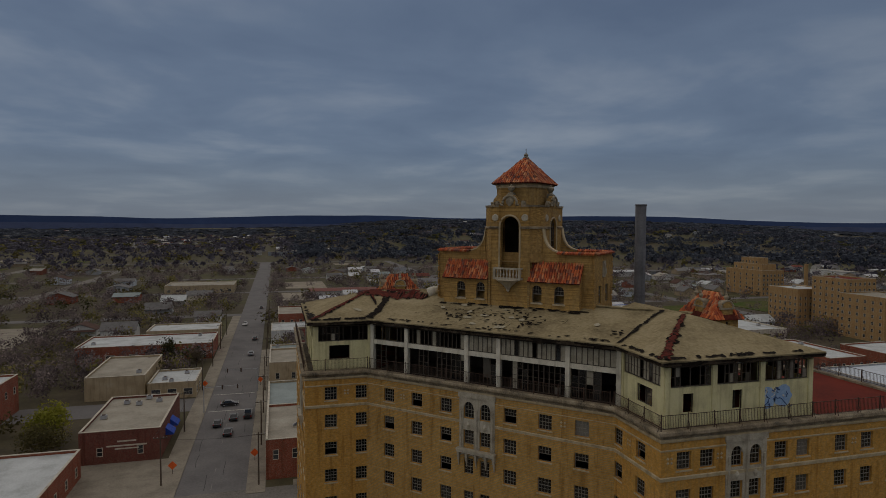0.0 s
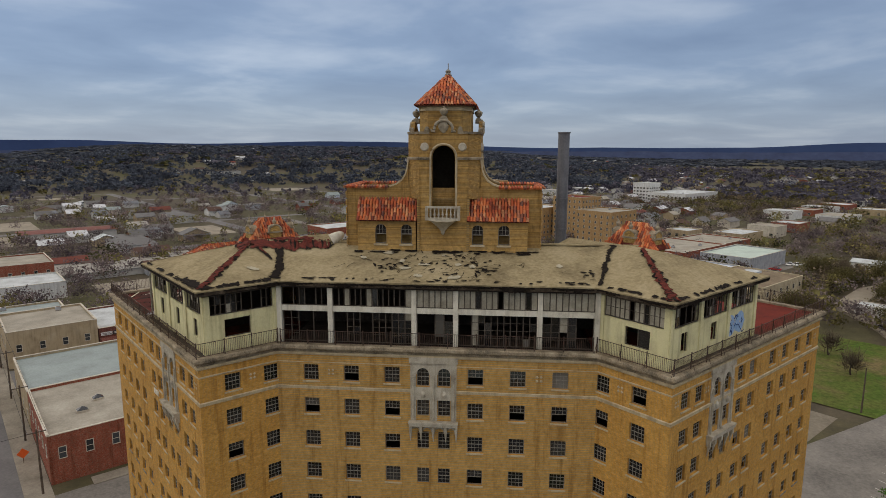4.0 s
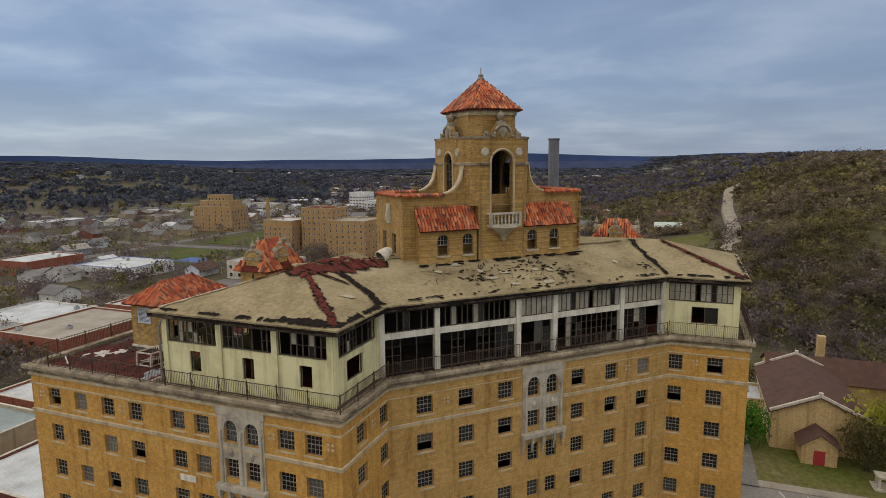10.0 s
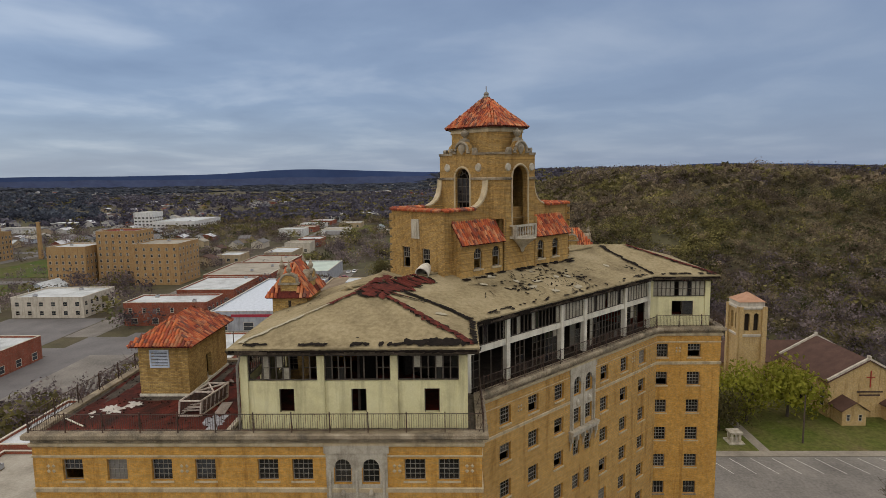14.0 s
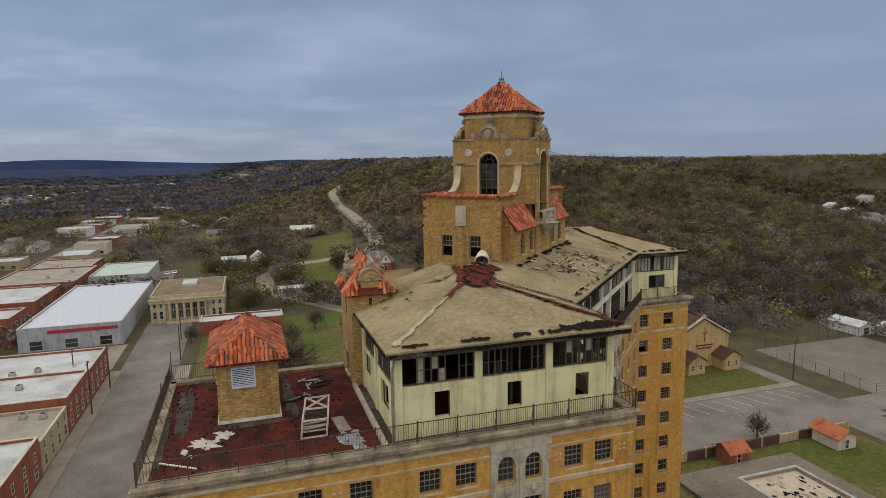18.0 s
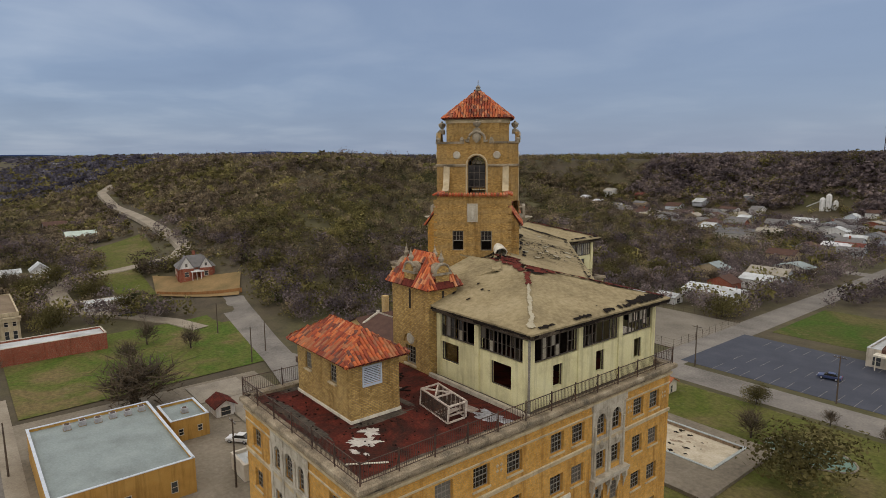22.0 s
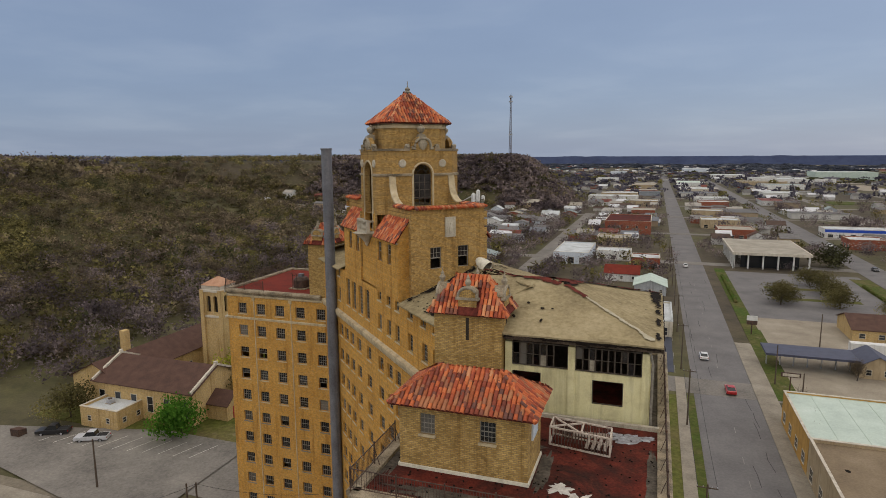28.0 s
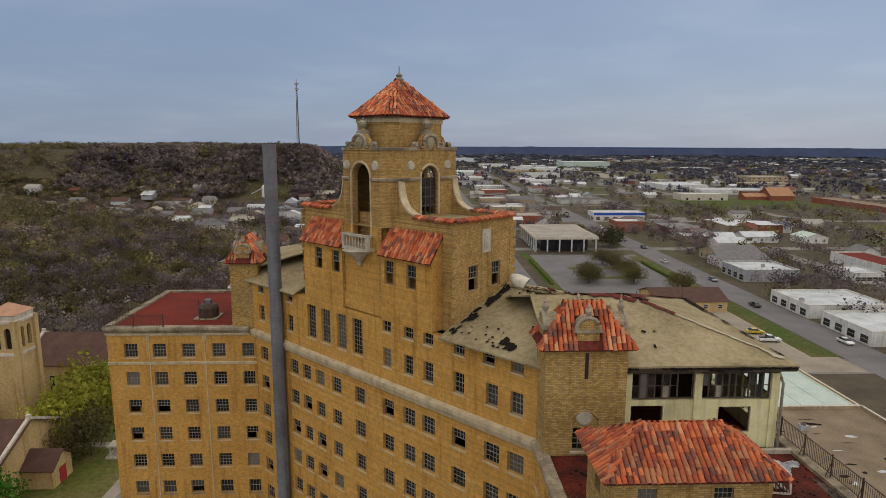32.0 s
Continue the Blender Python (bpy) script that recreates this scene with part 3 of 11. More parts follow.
rnd = random.Random(7)
far_rows = []
for place, out, row in WIN_SPOTS:
    kind = {-1: "attic", -2: "tall", -3: "pair"}.get(row, "room")
    st = "open" if rnd.random() < 0.16 else "shut"
    m = Matrix.Translation(place - out * 0.2) @ Matrix.Rotation(math.atan2(out.x, -out.y), 4, "Z")
    if row <= 4:
        me, pane, sill = SASH[kind, st]
        win = part("window", me, M_SASH, hotel, m=m)
        for nm, part_me in (("pane", pane), ("sill", sill)):
            ob = new(nm, part_me)
            ob.parent = win
    else:
        far_rows.append((m, st))
lower = MB()
lower_glass = MB()
for m, st in far_rows:
    lower.tf = lower_glass.tf = lambda p, m=m: m @ Vector(p)
    w, h = WIN_W, WIN_H
    lower.box(-w / 2, 0, 0, -w / 2 + 0.05, 0.07, h).box(w / 2 - 0.05, 0, 0, w / 2, 0.07, h)
    lower.box(-w / 2, 0, 0, w / 2, 0.07, 0.05).box(-w / 2, 0, h - 0.05, w / 2, 0.07, h).box(-w / 2, -0.01, h / 2 - 0.03, w / 2, 0.06, h / 2 + 0.03)
    for x in (-0.3, 0, 0.3):
        lower.box(x - 0.014, 0.01, 0.05, x + 0.014, 0.05, h - 0.05)
    lower.box(-w / 2 - 0.08, -0.27, -0.12, w / 2 + 0.08, 0.02, -0.005)
    lower_glass.box(-w / 2 + 0.05, 0.028, 0.05 if st == "shut" else h / 2, w / 2 - 0.05, 0.034, h - 0.05)
part("lower_window", lower, M_SASH, hotel, kind="stuff", recalc=False)
M_LOWGLASS = Mat("lower_window_glass", 0.1, 0.0, 0.5)
M_LOWGLASS = M_LOWGLASS.colour(M_LOWGLASS.ramp(M_LOWGLASS.island(), [(0.0, (0.012, 0.012, 0.013)), (0.7, (0.03, 0.028, 0.026)), (0.9, (0.08, 0.075, 0.065)), (1.0, (0.2, 0.185, 0.16))])).m
part("lower_pane", lower_glass, M_LOWGLASS, hotel, kind="stuff", recalc=False)


# two-storey stone bays
def stone_bay(tf, p0, p1, s):
    p0, p1 = Vector(p0), Vector(p1)
    d = (p1 - p0).normalized()
    n = Vector((d.y, -d.x))
    c = p0 + d * s

    def loc(p):          # x along, y outwards
        q = c + d * p[0] + n * p[1]
        return tf((q.x, q.y, p[2]))
    # frieze first; pilasters, spandrels and ledges stand 5 to 7 cm proud
    bay = part("stone_bay", MB(loc).box(-1.95, -0.1, 32.5, 1.95, 0.14, 33.0), M_STONE, hotel, "carved pale stone bay with twin arched windows")
    for x0, x1 in ((-1.85, -1.4), (-0.3, 0.3), (1.4, 1.85)):
        part("pilaster", MB(loc).box(x0, -0.1, 27.66, x1, 0.07, 32.5), M_STONE, bay)
    for x0, x1 in ((-1.4, -0.3), (0.3, 1.4)):
        part("spandrel", MB(loc).box(x0, -0.1, 29.42, x1, 0.05, 30.5), M_STONE, bay)
    part("ledge", MB(loc).box(-1.95, 0, 27.3, 1.95, 0.45, 27.5), M_STONE, bay)
    part("ledge", MB(loc).box(-2.0, 0, 27.5, 2.0, 0.5, 27.66), M_STONE, bay)
    # arched heads
    for cx in (-0.85, 0.85):
        arch = MB(loc)
        for k in range(10):
            a0, a1 = math.pi * k / 10, math.pi * (k + 1) / 10
            pts = [(cx + 0.5 * math.cos(a), 31.6 + 0.5 * math.sin(a)) for a in (a0, a1)]
            arch.add([(pts[0][0], 0.05, pts[0][1]), (pts[1][0], 0.05, pts[1][1]), (pts[1][0], -0.12, pts[1][1]), (pts[0][0], -0.12, pts[0][1])], [(0, 3, 2, 1)])
        # the filling between arch and lintel
        for k in range(10):
            a0, a1 = math.pi * k / 10, math.pi * (k + 1) / 10
            x0, x1 = cx + 0.5 * math.cos(a0), cx + 0.5 * math.cos(a1)
            arch.add([(x0, 0.05, 31.6 + 0.5 * math.sin(a0)), (x1, 0.05, 31.6 + 0.5 * math.sin(a1)), (x1, 0.05, 32.52), (x0, 0.05, 32.52)], [(0, 1, 2, 3)])
        arch.box(cx - 0.56, -0.1, 31.55, cx - 0.5, 0.05, 32.52).box(cx + 0.5, -0.1, 31.55, cx + 0.56, 0.05, 32.52)
        part("arch", arch, M_STONE, bay)
        urn = MB(lambda p, cx=cx: loc((p[0] + cx, p[1] + 0.06, p[2])))
        urn.lathe((0, 0, 29.6), [(0.05, 0), (0.16, 0.12), (0.2, 0.35), (0.12, 0.5), (0.03, 0.62)], 8)
        part("carved_shield", urn, M_STONE, bay)
    # slim shafts
    for x in (-1.62, -0.0, 1.62):
        part("shaft", MB(loc).tube([(x, 0.12, 27.7), (x, 0.12, 31.4)], [0.1, 0.085], 8), M_STONE, bay)
    # pendants and lunettes under the little balcony
    for x in (-1.85, -1.0, 0.0, 1.0, 1.85):
        part("bracket", MB(loc).prism([(x - 0.1, 0.0), (x + 0.1, 0.0), (x + 0.1, 0.34), (x - 0.1, 0.34)], 26.75, 27.3).tube([(x, 0.2, 26.78), (x, 0.08, 25.9)], [0.13, 0.03], 6), M_STONE, bay)
    band = MB(loc)
    for cx in (-1.4, -0.5, 0.5, 1.4):
        band.tube([(cx - 0.42, 0.06, 26.7), (cx - 0.3, 0.06, 27.0), (cx, 0.06, 27.12), (cx + 0.3, 0.06, 27.0), (cx + 0.42, 0.06, 26.7)], 0.07, 6)
    part("lunettes", band, M_STONE, bay)
    out = Vector(loc((0, 1, 0))) - Vector(loc((0, 0, 0)))
    for cx in (-0.85, 0.85):
        for z, kind in ((30.55, "bay"), (28.05, "bay_low"), (25.2, "bay_low")):
            place = Vector(loc((cx, 0, z)))
            m = Matrix.Translation(place - out * 0.16) @ Matrix.Rotation(math.atan2(out.x, -out.y), 4, "Z")
            win = part("window", SASH[kind, "shut"][0], M_SASH, hotel, m=m)
            ob = new("pane", SASH[kind, "shut"][1])
            ob.parent = win
        for r in range(3, 6):
            place = Vector(loc((cx, 0, TOP_ROW - PITCH * r)))
            m = Matrix.Translation(place - out * 0.16) @ Matrix.Rotation(math.atan2(out.x, -out.y), 4, "Z")
            win = part("window", SASH["bay_low", "shut"][0], M_SASH, hotel, m=m)
            ob = new("pane", SASH["bay_low", "shut"][1])
            ob.parent = win


for spot in PANEL_SPOTS:
    stone_bay(*spot)

# ---- rooftop pavilion ----
pav = thing("rooftop_pavilion", (14.0, 66.0, 33.6), "derelict cream rooftop pavilion with broken windows and torn roof", "pavilion")
EAVE = 38.85


def sash_band(tf, a, b, z0, z1, n, rows, missing, seed, mats=(None, None), name="window_band", pale=0.1):
    """A row of dark steel casements between two posts, some lights gone."""
    r = random.Random(seed)
    a, b = Vector(a), Vector(b)
    d = (b - a).normalized()
    length = (b - a).length

    def loc(p):
        q = a + d * p[0] + Vector((-d.y, d.x)) * p[1]
        return tf((q.x, q.y, p[2]))
    fr = MB(loc)
    lights = 2 * n
    xs_ = bars(0, length, 0.06, lights, 0.085)
    zs_ = bars(z0, z1, 0.07, rows, 0.03)
    gone = {i for i in range(n) if r.random() < missing * 0.6}

    def solid(i, j):
        if j in (0, len(zs_) - 2) or i in (0, len(xs_) - 2):
            return True
        if i % 2 == 0:
            return i % 4 == 0 or (i // 4) not in gone
        return j % 2 == 0 and ((i - 1) // 4) not in gone
    lattice(fr, xs_, zs_, solid, -0.03, 0.04)
    win = part(name, fr, mats[0] or M_DARKSASH, pav, recalc=False)
    for i in range(1, len(xs_) - 1, 2):
        if (i - 1) // 4 in gone:
            continue
        j = 1
        while j < len(zs_) - 1:
            k = j
            while r.random() < 0.55 and k + 2 < len(zs_) - 1:
                k += 2
            if r.random() > missing:
                gl = MB(loc).box(xs_[i], 0.002, zs_[j], xs_[i + 1], 0.008, zs_[k + 1])
                part("pane", gl, M_PANEPALE if r.random() < pale else (mats[1] or M_GLASS), win, recalc=False)
            j = k + 2
    return win


def pav_wall(tf, a, b, openings, posts, seed=0, z_sill=36.62, missing=0.6, pale=0.3):
    """One side of the pavilion: low wall with openings, posts, a band of casements above."""
    a2, b2 = Vector(a), Vector(b)
    d = (b2 - a2).normalized()
    length = (b2 - a2).length
    mb = MB(tf)
    facade(mb, a, b, 33.6, z_sill, openings, 0.3)
    part("low_wall", mb, M_CREAM, pav)
    n = Vector((d.y, -d.x))
    for s in posts:
        q = a2 + d * s + n * 0.0
        e, f = d * 0.22, n * 0.09
        pts = [q - e + f, q + e + f, q + e - f * 3.5, q - e - f * 3.5]
        part("post", MB(tf).prism([(p.x, p.y) for p in pts], 33.6, 38.2), M_CREAM, pav)
    for i in range(len(posts) - 1):
        p, q = a2 + d * (posts[i] + 0.22) - n * 0.12, a2 + d * (posts[i + 1] - 0.22) - n * 0.12
        sash_band(tf, p, q, z_sill + 0.02, 38.2, max(3, round((posts[i + 1] - posts[i]) / 0.95)), 2, missing, seed + i, pale=pale)
    for s, z, w, h in openings:
        if w < 1.2:
            p, q = a2 + d * (s - w / 2) - n * 0.15, a2 + d * (s + w / 2) - n * 0.15
            fr = MB(tf)
            v = [(p.x, p.y), (q.x, q.y)]
            for (x, y) in v:
                fr.box(x - 0.05, y - 0.05, z, x + 0.05, y + 0.05, z + h)
            part("casement", fr, M_DARKSASH, pav)
        else:
            p, q = a2 + d * (s - w / 2) - n * 0.15, a2 + d * (s + w / 2) - n * 0.15
            sash_band(tf, p, q, z, z + h, 1, 1, 0.6, seed + 40 + round(s), name="casement", pale=0.0)


for tf in (same, flip):
    sd = 1 if tf is same else 20
    # street side of the wing
    pav_wall(tf, (3.9, 76.8), (3.9, 63.1), [(76.8 - y, 34.62, 0.92, 1.5) for y in ((74.05, 69.63, 65.18) if tf is same else (69.63, 65.18))], (0.22, 4.9, 9.35, 13.48), seed=sd)
    # return beside the front
    pav_wall(tf, (3.9, 63.1), (9.9, 63.1), [(2.6, 34.75, 2.1, 1.45)], (0.22, 5.76), seed=sd + 5, missing=0.6 if tf is same else 0.08, pale=0.3 if tf is same else 0.95)
    # terrace side
    pav_wall(tf, (12.9, 76.8), (3.9, 76.8), [(1.4, 34.85, 1.9, 1.4), (6.55, 34.55, 1.9, 1.6)], (0.22, 4.3, 8.78), seed=sd + 9)
# open front of the middle room: columns, a beam at mid height, casements over and under
COLS_U = (-12.8, -8.55, -1.68, 1.68, 8.35, 12.8)
V0 = 1.2
for u in COLS_U:
    part("column", MB(from_uv).box(u - 0.2, V0 - 0.2, 33.58, u + 0.2, V0 + 0.2, 38.3), M_CREAMW, pav)
part("beam", MB(from_uv).box(-12.8, V0 - 0.12, 36.27, 12.8, V0 + 0.14, 36.72), M_CREAMW, pav)
for i in range(5):
    a, b = COLS_U[i] + 0.2, COLS_U[i + 1] - 0.2
    n = max(2, round((b - a) / 0.95))
    sash_band(from_uv, (a, V0 + 0.02), (b, V0 + 0.02), 36.72, 38.25, n, 1, (0.75, 0.45, 0.1, 0.06, 0.06)[i], 60 + i, pale=(0.3, 0.75, 0.95, 0.97, 0.97)[i])
    sash_band(from_uv, (a, V0 + 0.25), (b, V0 + 0.25), 33.6, 36.27, max(2, n - 1), 4, (0.8, 0.55, 0.6, 0.75, 0.5)[i], 70 + i, pale=0.04)
# dim inside put into the colour: near-black back screen, floor, room screens
part("back_partition", MB(from_uv).box(-13.5, 7.2, 33.6, 13.5, 7.4, 39.6), M_UNLIT, pav)
part("floor_deck", MB(from_uv).box(-12.2, 1.5, 33.58, 12.2, 7.2, 33.64), M_UNLIT, pav)
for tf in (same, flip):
    part("room_partition", MB(tf).box(4.3, 69.6, 33.62, 12.0, 69.75, 39.2), M_UNLIT, pav)


# roof planes, slightly sagging
def sag_sheet(mb, quad, nu, nv, amp, d=0.11, seed=0.0):
    """A roof plane between four corners as an uneven sheet with its edges turned down."""
    a, b, c, e = [Vector(p) for p in quad]
    vs = []
    for j in range(nv + 1):
        for i in range(nu + 1):
            s, t = i / nu, j / nv
            p = (a * (1 - s) + b * s) * (1 - t) + (e * (1 - s) + c * s) * t
            p = p + Vector((0, 0, amp * noise.noise(Vector((p.x * 0.7 + seed, p.y * 0.7, 3))) + 0.4 * amp * noise.noise(Vector((p.x * 2.3, p.y * 2.3 + seed, 9)))))
            vs.append(p)
    k = nu + 1
    fs = [(j * k + i, j * k + i + 1, (j + 1) * k + i + 1, (j + 1) * k + i) for j in range(nv) for i in range(nu)]
    rim = [i for i in range(k)] + [j * k + nu for j in range(1, nv + 1)] + [nv * k + i for i in range(nu - 1, -1, -1)] + [j * k for j in range(nv - 1, 0, -1)]
    n = len(vs)
    vs2 = [vs[i] - Vector((0, 0, d)) for i in rim]
    m = len(rim)
    fs += [(rim[i], rim[(i + 1) % m], n + (i + 1) % m, n + i) for i in range(m)]
    mb.add(vs + vs2, fs)


PEAK = (10.75, 69.85, 41.1)
for tf in (same, flip):
    sd = 0.0 if tf is same else 17.0
    for q in ([(3.15, 62.3, EAVE), (3.15, 77.35, EAVE), PEAK, PEAK],
              [(18.5, 62.3, EAVE), (3.15, 62.3, EAVE), PEAK, (18.5, 69.85, 41.1)],
              [(3.15, 77.35, EAVE), (13.2, 77.35, EAVE), (13.2, 69.85, 41.1), PEAK],
              [(13.2, 74.7, EAVE + 0.79), (17.2, 74.7, EAVE + 0.79), (17.2, 69.85, 41.1), (13.2, 69.85, 41.1)]):
        mb = MB(tf)
        sag_sheet(mb, q, 22, 14, 0.05, seed=sd)
        part("roof_plane", mb, M_ROOF, pav, smooth=False)
    # fascia
    mb = MB(tf)
    along(mb, [(12.9, 77.2), (3.3, 77.2), (3.3, 62.45), (9.6, 62.45)], [(-0.05, 38.45), (0.1, 38.45), (0.16, 38.72), (-0.05, 38.72)])
    part("fascia", mb, M_ROT, pav)
mb = MB(from_uv)
sag_sheet(mb, [(-12.75, 0.55, EAVE), (12.75, 0.55, EAVE), (17.5, 9.2, 40.93), (-17.5, 9.2, 40.93)], 60, 20, 0.06, seed=5)
part("roof_plane", mb, M_ROOF, pav)
for s in (-1, 1):
    mb = MB(from_uv)
    sag_sheet(mb, [(s * 17.2, 15.95, 38.35), (s * 8.6, 15.95, 38.35), (s * 8.6, 8.5, 40.95), (s * 17.2, 8.5, 40.95)], 20, 14, 0.05, seed=8)
    part("roof_plane", mb, M_ROOF, pav)
mb = MB(from_uv)
along(mb, [(-12.7, 0.7), (12.7, 0.7)], [(-0.05, 38.42), (0.1, 38.42), (0.16, 38.7), (-0.05, 38.7)])
part("fascia", mb, M_ROT, pav)
# soffit of the middle room, its shade put into the near-black colour
part("soffit", MB(from_uv).box(-12.5, 0.75, 38.28, 12.5, 7.3, 38.36), M_UNLIT, pav)


def torn_edge(mb, pts, out, z, depth, seed):
    """Rotten felt and boards hanging in tatters below an eave, outside on the right."""
    r = random.Random(seed)
    for a, b in zip(pts[:-1], pts[1:]):
        a, b = Vector(a), Vector(b)
        d = (b - a).normalized()
        o = Vector((d.y, -d.x)) * out
        s, length = 0.0, (b - a).length
        while s < length - 0.05:
            w = min(length - s, r.uniform(0.08, 0.5))
            k = max(0.0, 0.35 + 1.6 * noise.noise(Vector((s * 0.45, seed, 5)))) * depth
            if k > 0.03:
                h0, h1 = k * r.uniform(0.3, 1.3), k * r.uniform(0.3, 1.3)
                p, q = a + d * s + o * r.uniform(1.0, 1.25), a + d * (s + w) + o * r.uniform(1.0, 1.25)
                up = r.uniform(0.02, 0.07)
                mb.add([(p.x, p.y, z + up), (q.x, q.y, z + up), (q.x, q.y, z - h1), (p.x, p.y, z - h0),
                        (p.x - o.x * 0.2, p.y - o.y * 0.2, z + up), (q.x - o.x * 0.2, q.y - o.y * 0.2, z + up), (q.x - o.x * 0.2, q.y - o.y * 0.2, z - h1), (p.x - o.x * 0.2, p.y - o.y * 0.2, z - h0)],
                       [(0, 1, 2, 3), (7, 6, 5, 4), (0, 4, 5, 1), (3, 2, 6, 7), (0, 3, 7, 4), (1, 5, 6, 2)])
            s += w


for tf in (same, flip):
    mb = MB(tf)
    torn_edge(mb, [(12.9, 77.2), (3.3, 77.2), (3.3, 62.45), (9.6, 62.45)], 0.2, 38.7, 0.3, 21 if tf is same else 22)
    part("torn_felt", mb, M_DARK, pav, "black rotten felt hanging from the eave", kind="stuff", recalc=False)
mb = MB(from_uv)
torn_edge(mb, [(-12.7, 0.7), (12.7, 0.7)], 0.2, 38.68, 0.32, 23)
part("torn_felt", mb, M_DARK, pav, "black rotten felt hanging from the eave", kind="stuff", recalc=False)


def plane_z(kind, p):
    """Height of the torn roof at a place in the world."""
    x, y = p
    u, v = (x - y + 34.87) / 2 ** 0.5, (x + y - 71.25) / 2 ** 0.5
    best = -1e9
    for k in (0, 1):
        a, b = (x, y) if k == 0 else (y - 34.87, x + 34.87)
        if 3.1 < a < 18.6 and 62.2 < b < 77.4:
            best = max(best, min(EAVE + 0.3 * (a - 3.15), EAVE + 0.3 * (b - 62.3), EAVE + 0.3 * (77.35 - b)))
    if abs(u) < 17 and 0.5 < v < 9.2:
        best = max(best, EAVE + (v - 0.55) * 0.2405)
    if 8.4 < abs(u) < 17 and 8.4 < v < 15.9:
        best = max(best, 38.35 + (15.95 - v) * 0.349)
    return best


def ragged(mb, cx, cy, rx, ry, turn, r, lift):
    """An angular torn patch lying on the roof."""
    n = r.randint(7, 12)
    pts = []
    for k in range(n):
        a = math.tau * (k + r.uniform(-0.35, 0.35)) / n
        f = r.uniform(0.6, 1.1)
        x, y = rx * f * math.cos(a), ry * f * math.sin(a)
        px, py = cx + x * math.cos(turn) - y * math.sin(turn), cy + x * math.sin(turn) + y * math.cos(turn)
        pts.append((px, py, plane_z("", (px, py)) + lift))
    c = (cx, cy, plane_z("", (cx, cy)) + lift + 0.01)
    hs = [p[2] for p in pts]
    if min(hs) < 38 or max(hs) - min(hs) > 0.5:
        return
    mb.add([c] + pts, [(0, 1 + k, 1 + (k + 1) % n) for k in range(n)])


def tear(mb, a, b, w0, w1, seed, lift):
    """A ragged strip along a wandering line."""
    r = random.Random(seed)
    a, b = Vector(a), Vector(b)
    d = b - a
    n = max(6, int(d.length / 0.12))
    t = Vector((-d.y, d.x)).normalized()
    left, right = [], []
    for k in range(n + 1):
        s = k / n * d.length
        q = a + d * k / n + t * 0.22 * noise.noise(Vector((s * 0.9, seed, 0)))
        w = (w0 + (w1 - w0) * k / n)
        for side, sgn in ((left, 1), (right, -1)):
            f = 0.12 + 1.0 * abs(noise.noise(Vector((s * 1.3, seed * 1.7 + sgn * 4, 2)))) + 0.6 * abs(noise.noise(Vector((s * 5.3, seed + sgn, 7)))) + 0.3 * r.random()
            p = q + t * sgn * w * f
            side.append((p.x, p.y, max(plane_z("", p), EAVE) + lift))
    mb.add(left + right, [(k, k + 1, n + 1 + k + 1, n + 1 + k) for k in range(n)])


def rip(name, mat, *args):
    mb = MB()
    tear(mb, *args)
    part(name, mb, mat, pav, "red underlay showing through the roof" if mat is M_TEAR else "bare dark decking", recalc=False)


rr = random.Random(3)
for tf in (same, flip):
    def w2(p):
        q = tf((p[0], p[1], 0))
        return (q[0], q[1])
    red, dark = MB(), MB()
    sd = 3 if tf is same else 9
    rip("dark_tear", M_DARK, w2((3.5, 62.6)), w2((10.4, 69.5)), 0.55, 0.4, sd, 0.085)
    rip("red_tear", M_TEAR, w2((3.5, 62.6)), w2((10.5, 69.6)), 0.62 if tf is flip else 0.46, 0.3, sd + 1, 0.1)
    rip("dark_tear", M_DARK, w2((9.6, 62.6)), w2((13.4, 69.3)), 0.55 if tf is same else 0.28, 0.35, sd + 2, 0.09)
    if tf is same:
        for _ in range(12):
            ragged(red, 11.5 + rr.gauss(0, 1.5), 68.6 + rr.gauss(0, 0.9), rr.uniform(0.3, 0.9), rr.uniform(0.2, 0.5), rr.uniform(0, 3), rr, 0.09)
        rip("red_tear", M_TEAR, (9.4, 70.0), (16.6, 66.3), 0.9, 1.5, 31, 0.105)
        rip("red_tear", M_TEAR, (10.2, 70.6), (16.4, 68.9), 0.35, 0.6, 37, 0.107)
        rip("dark_tear", M_DARK, (9.2, 70.05), (17.0, 66.2), 1.2, 1.8, 33, 0.09)
        rip("dark_tear", M_DARK, (10.7, 69.6), (10.7, 65.8), 0.5, 0.15, 35, 0.09)
        rip("red_tear", M_TEAR, (10.7, 69.6), (10.8, 67.0), 0.35, 0.1, 36, 0.1)
        for k in range(7):
            ragged(dark, 12.6 + rr.gauss(0, 1.2), 74.6 + rr.gauss(0, 0.7), rr.uniform(0.1, 0.28), rr.uniform(0.08, 0.2), rr.uniform(0, 3), rr, 0.09)
        rip("dark_tear", M_DARK, (3.75, 66.8), (3.75, 63.4), 0.45, 0.5, 77, 0.09)
    if tf is same:
        rip("red_tear", M_TEAR, (8.3, 72.3), (9.9, 70.7), 0.3, 0.35, 92, 0.1)
    if tf is same:
        part("red_patch", red, M_TEAR, pav, "red underlay showing through the roof", kind="stuff", recalc=False)
        part("dark_fleck", dark, M_DARK, pav, "bare dark decking", kind="stuff", recalc=False)
mb = MB()
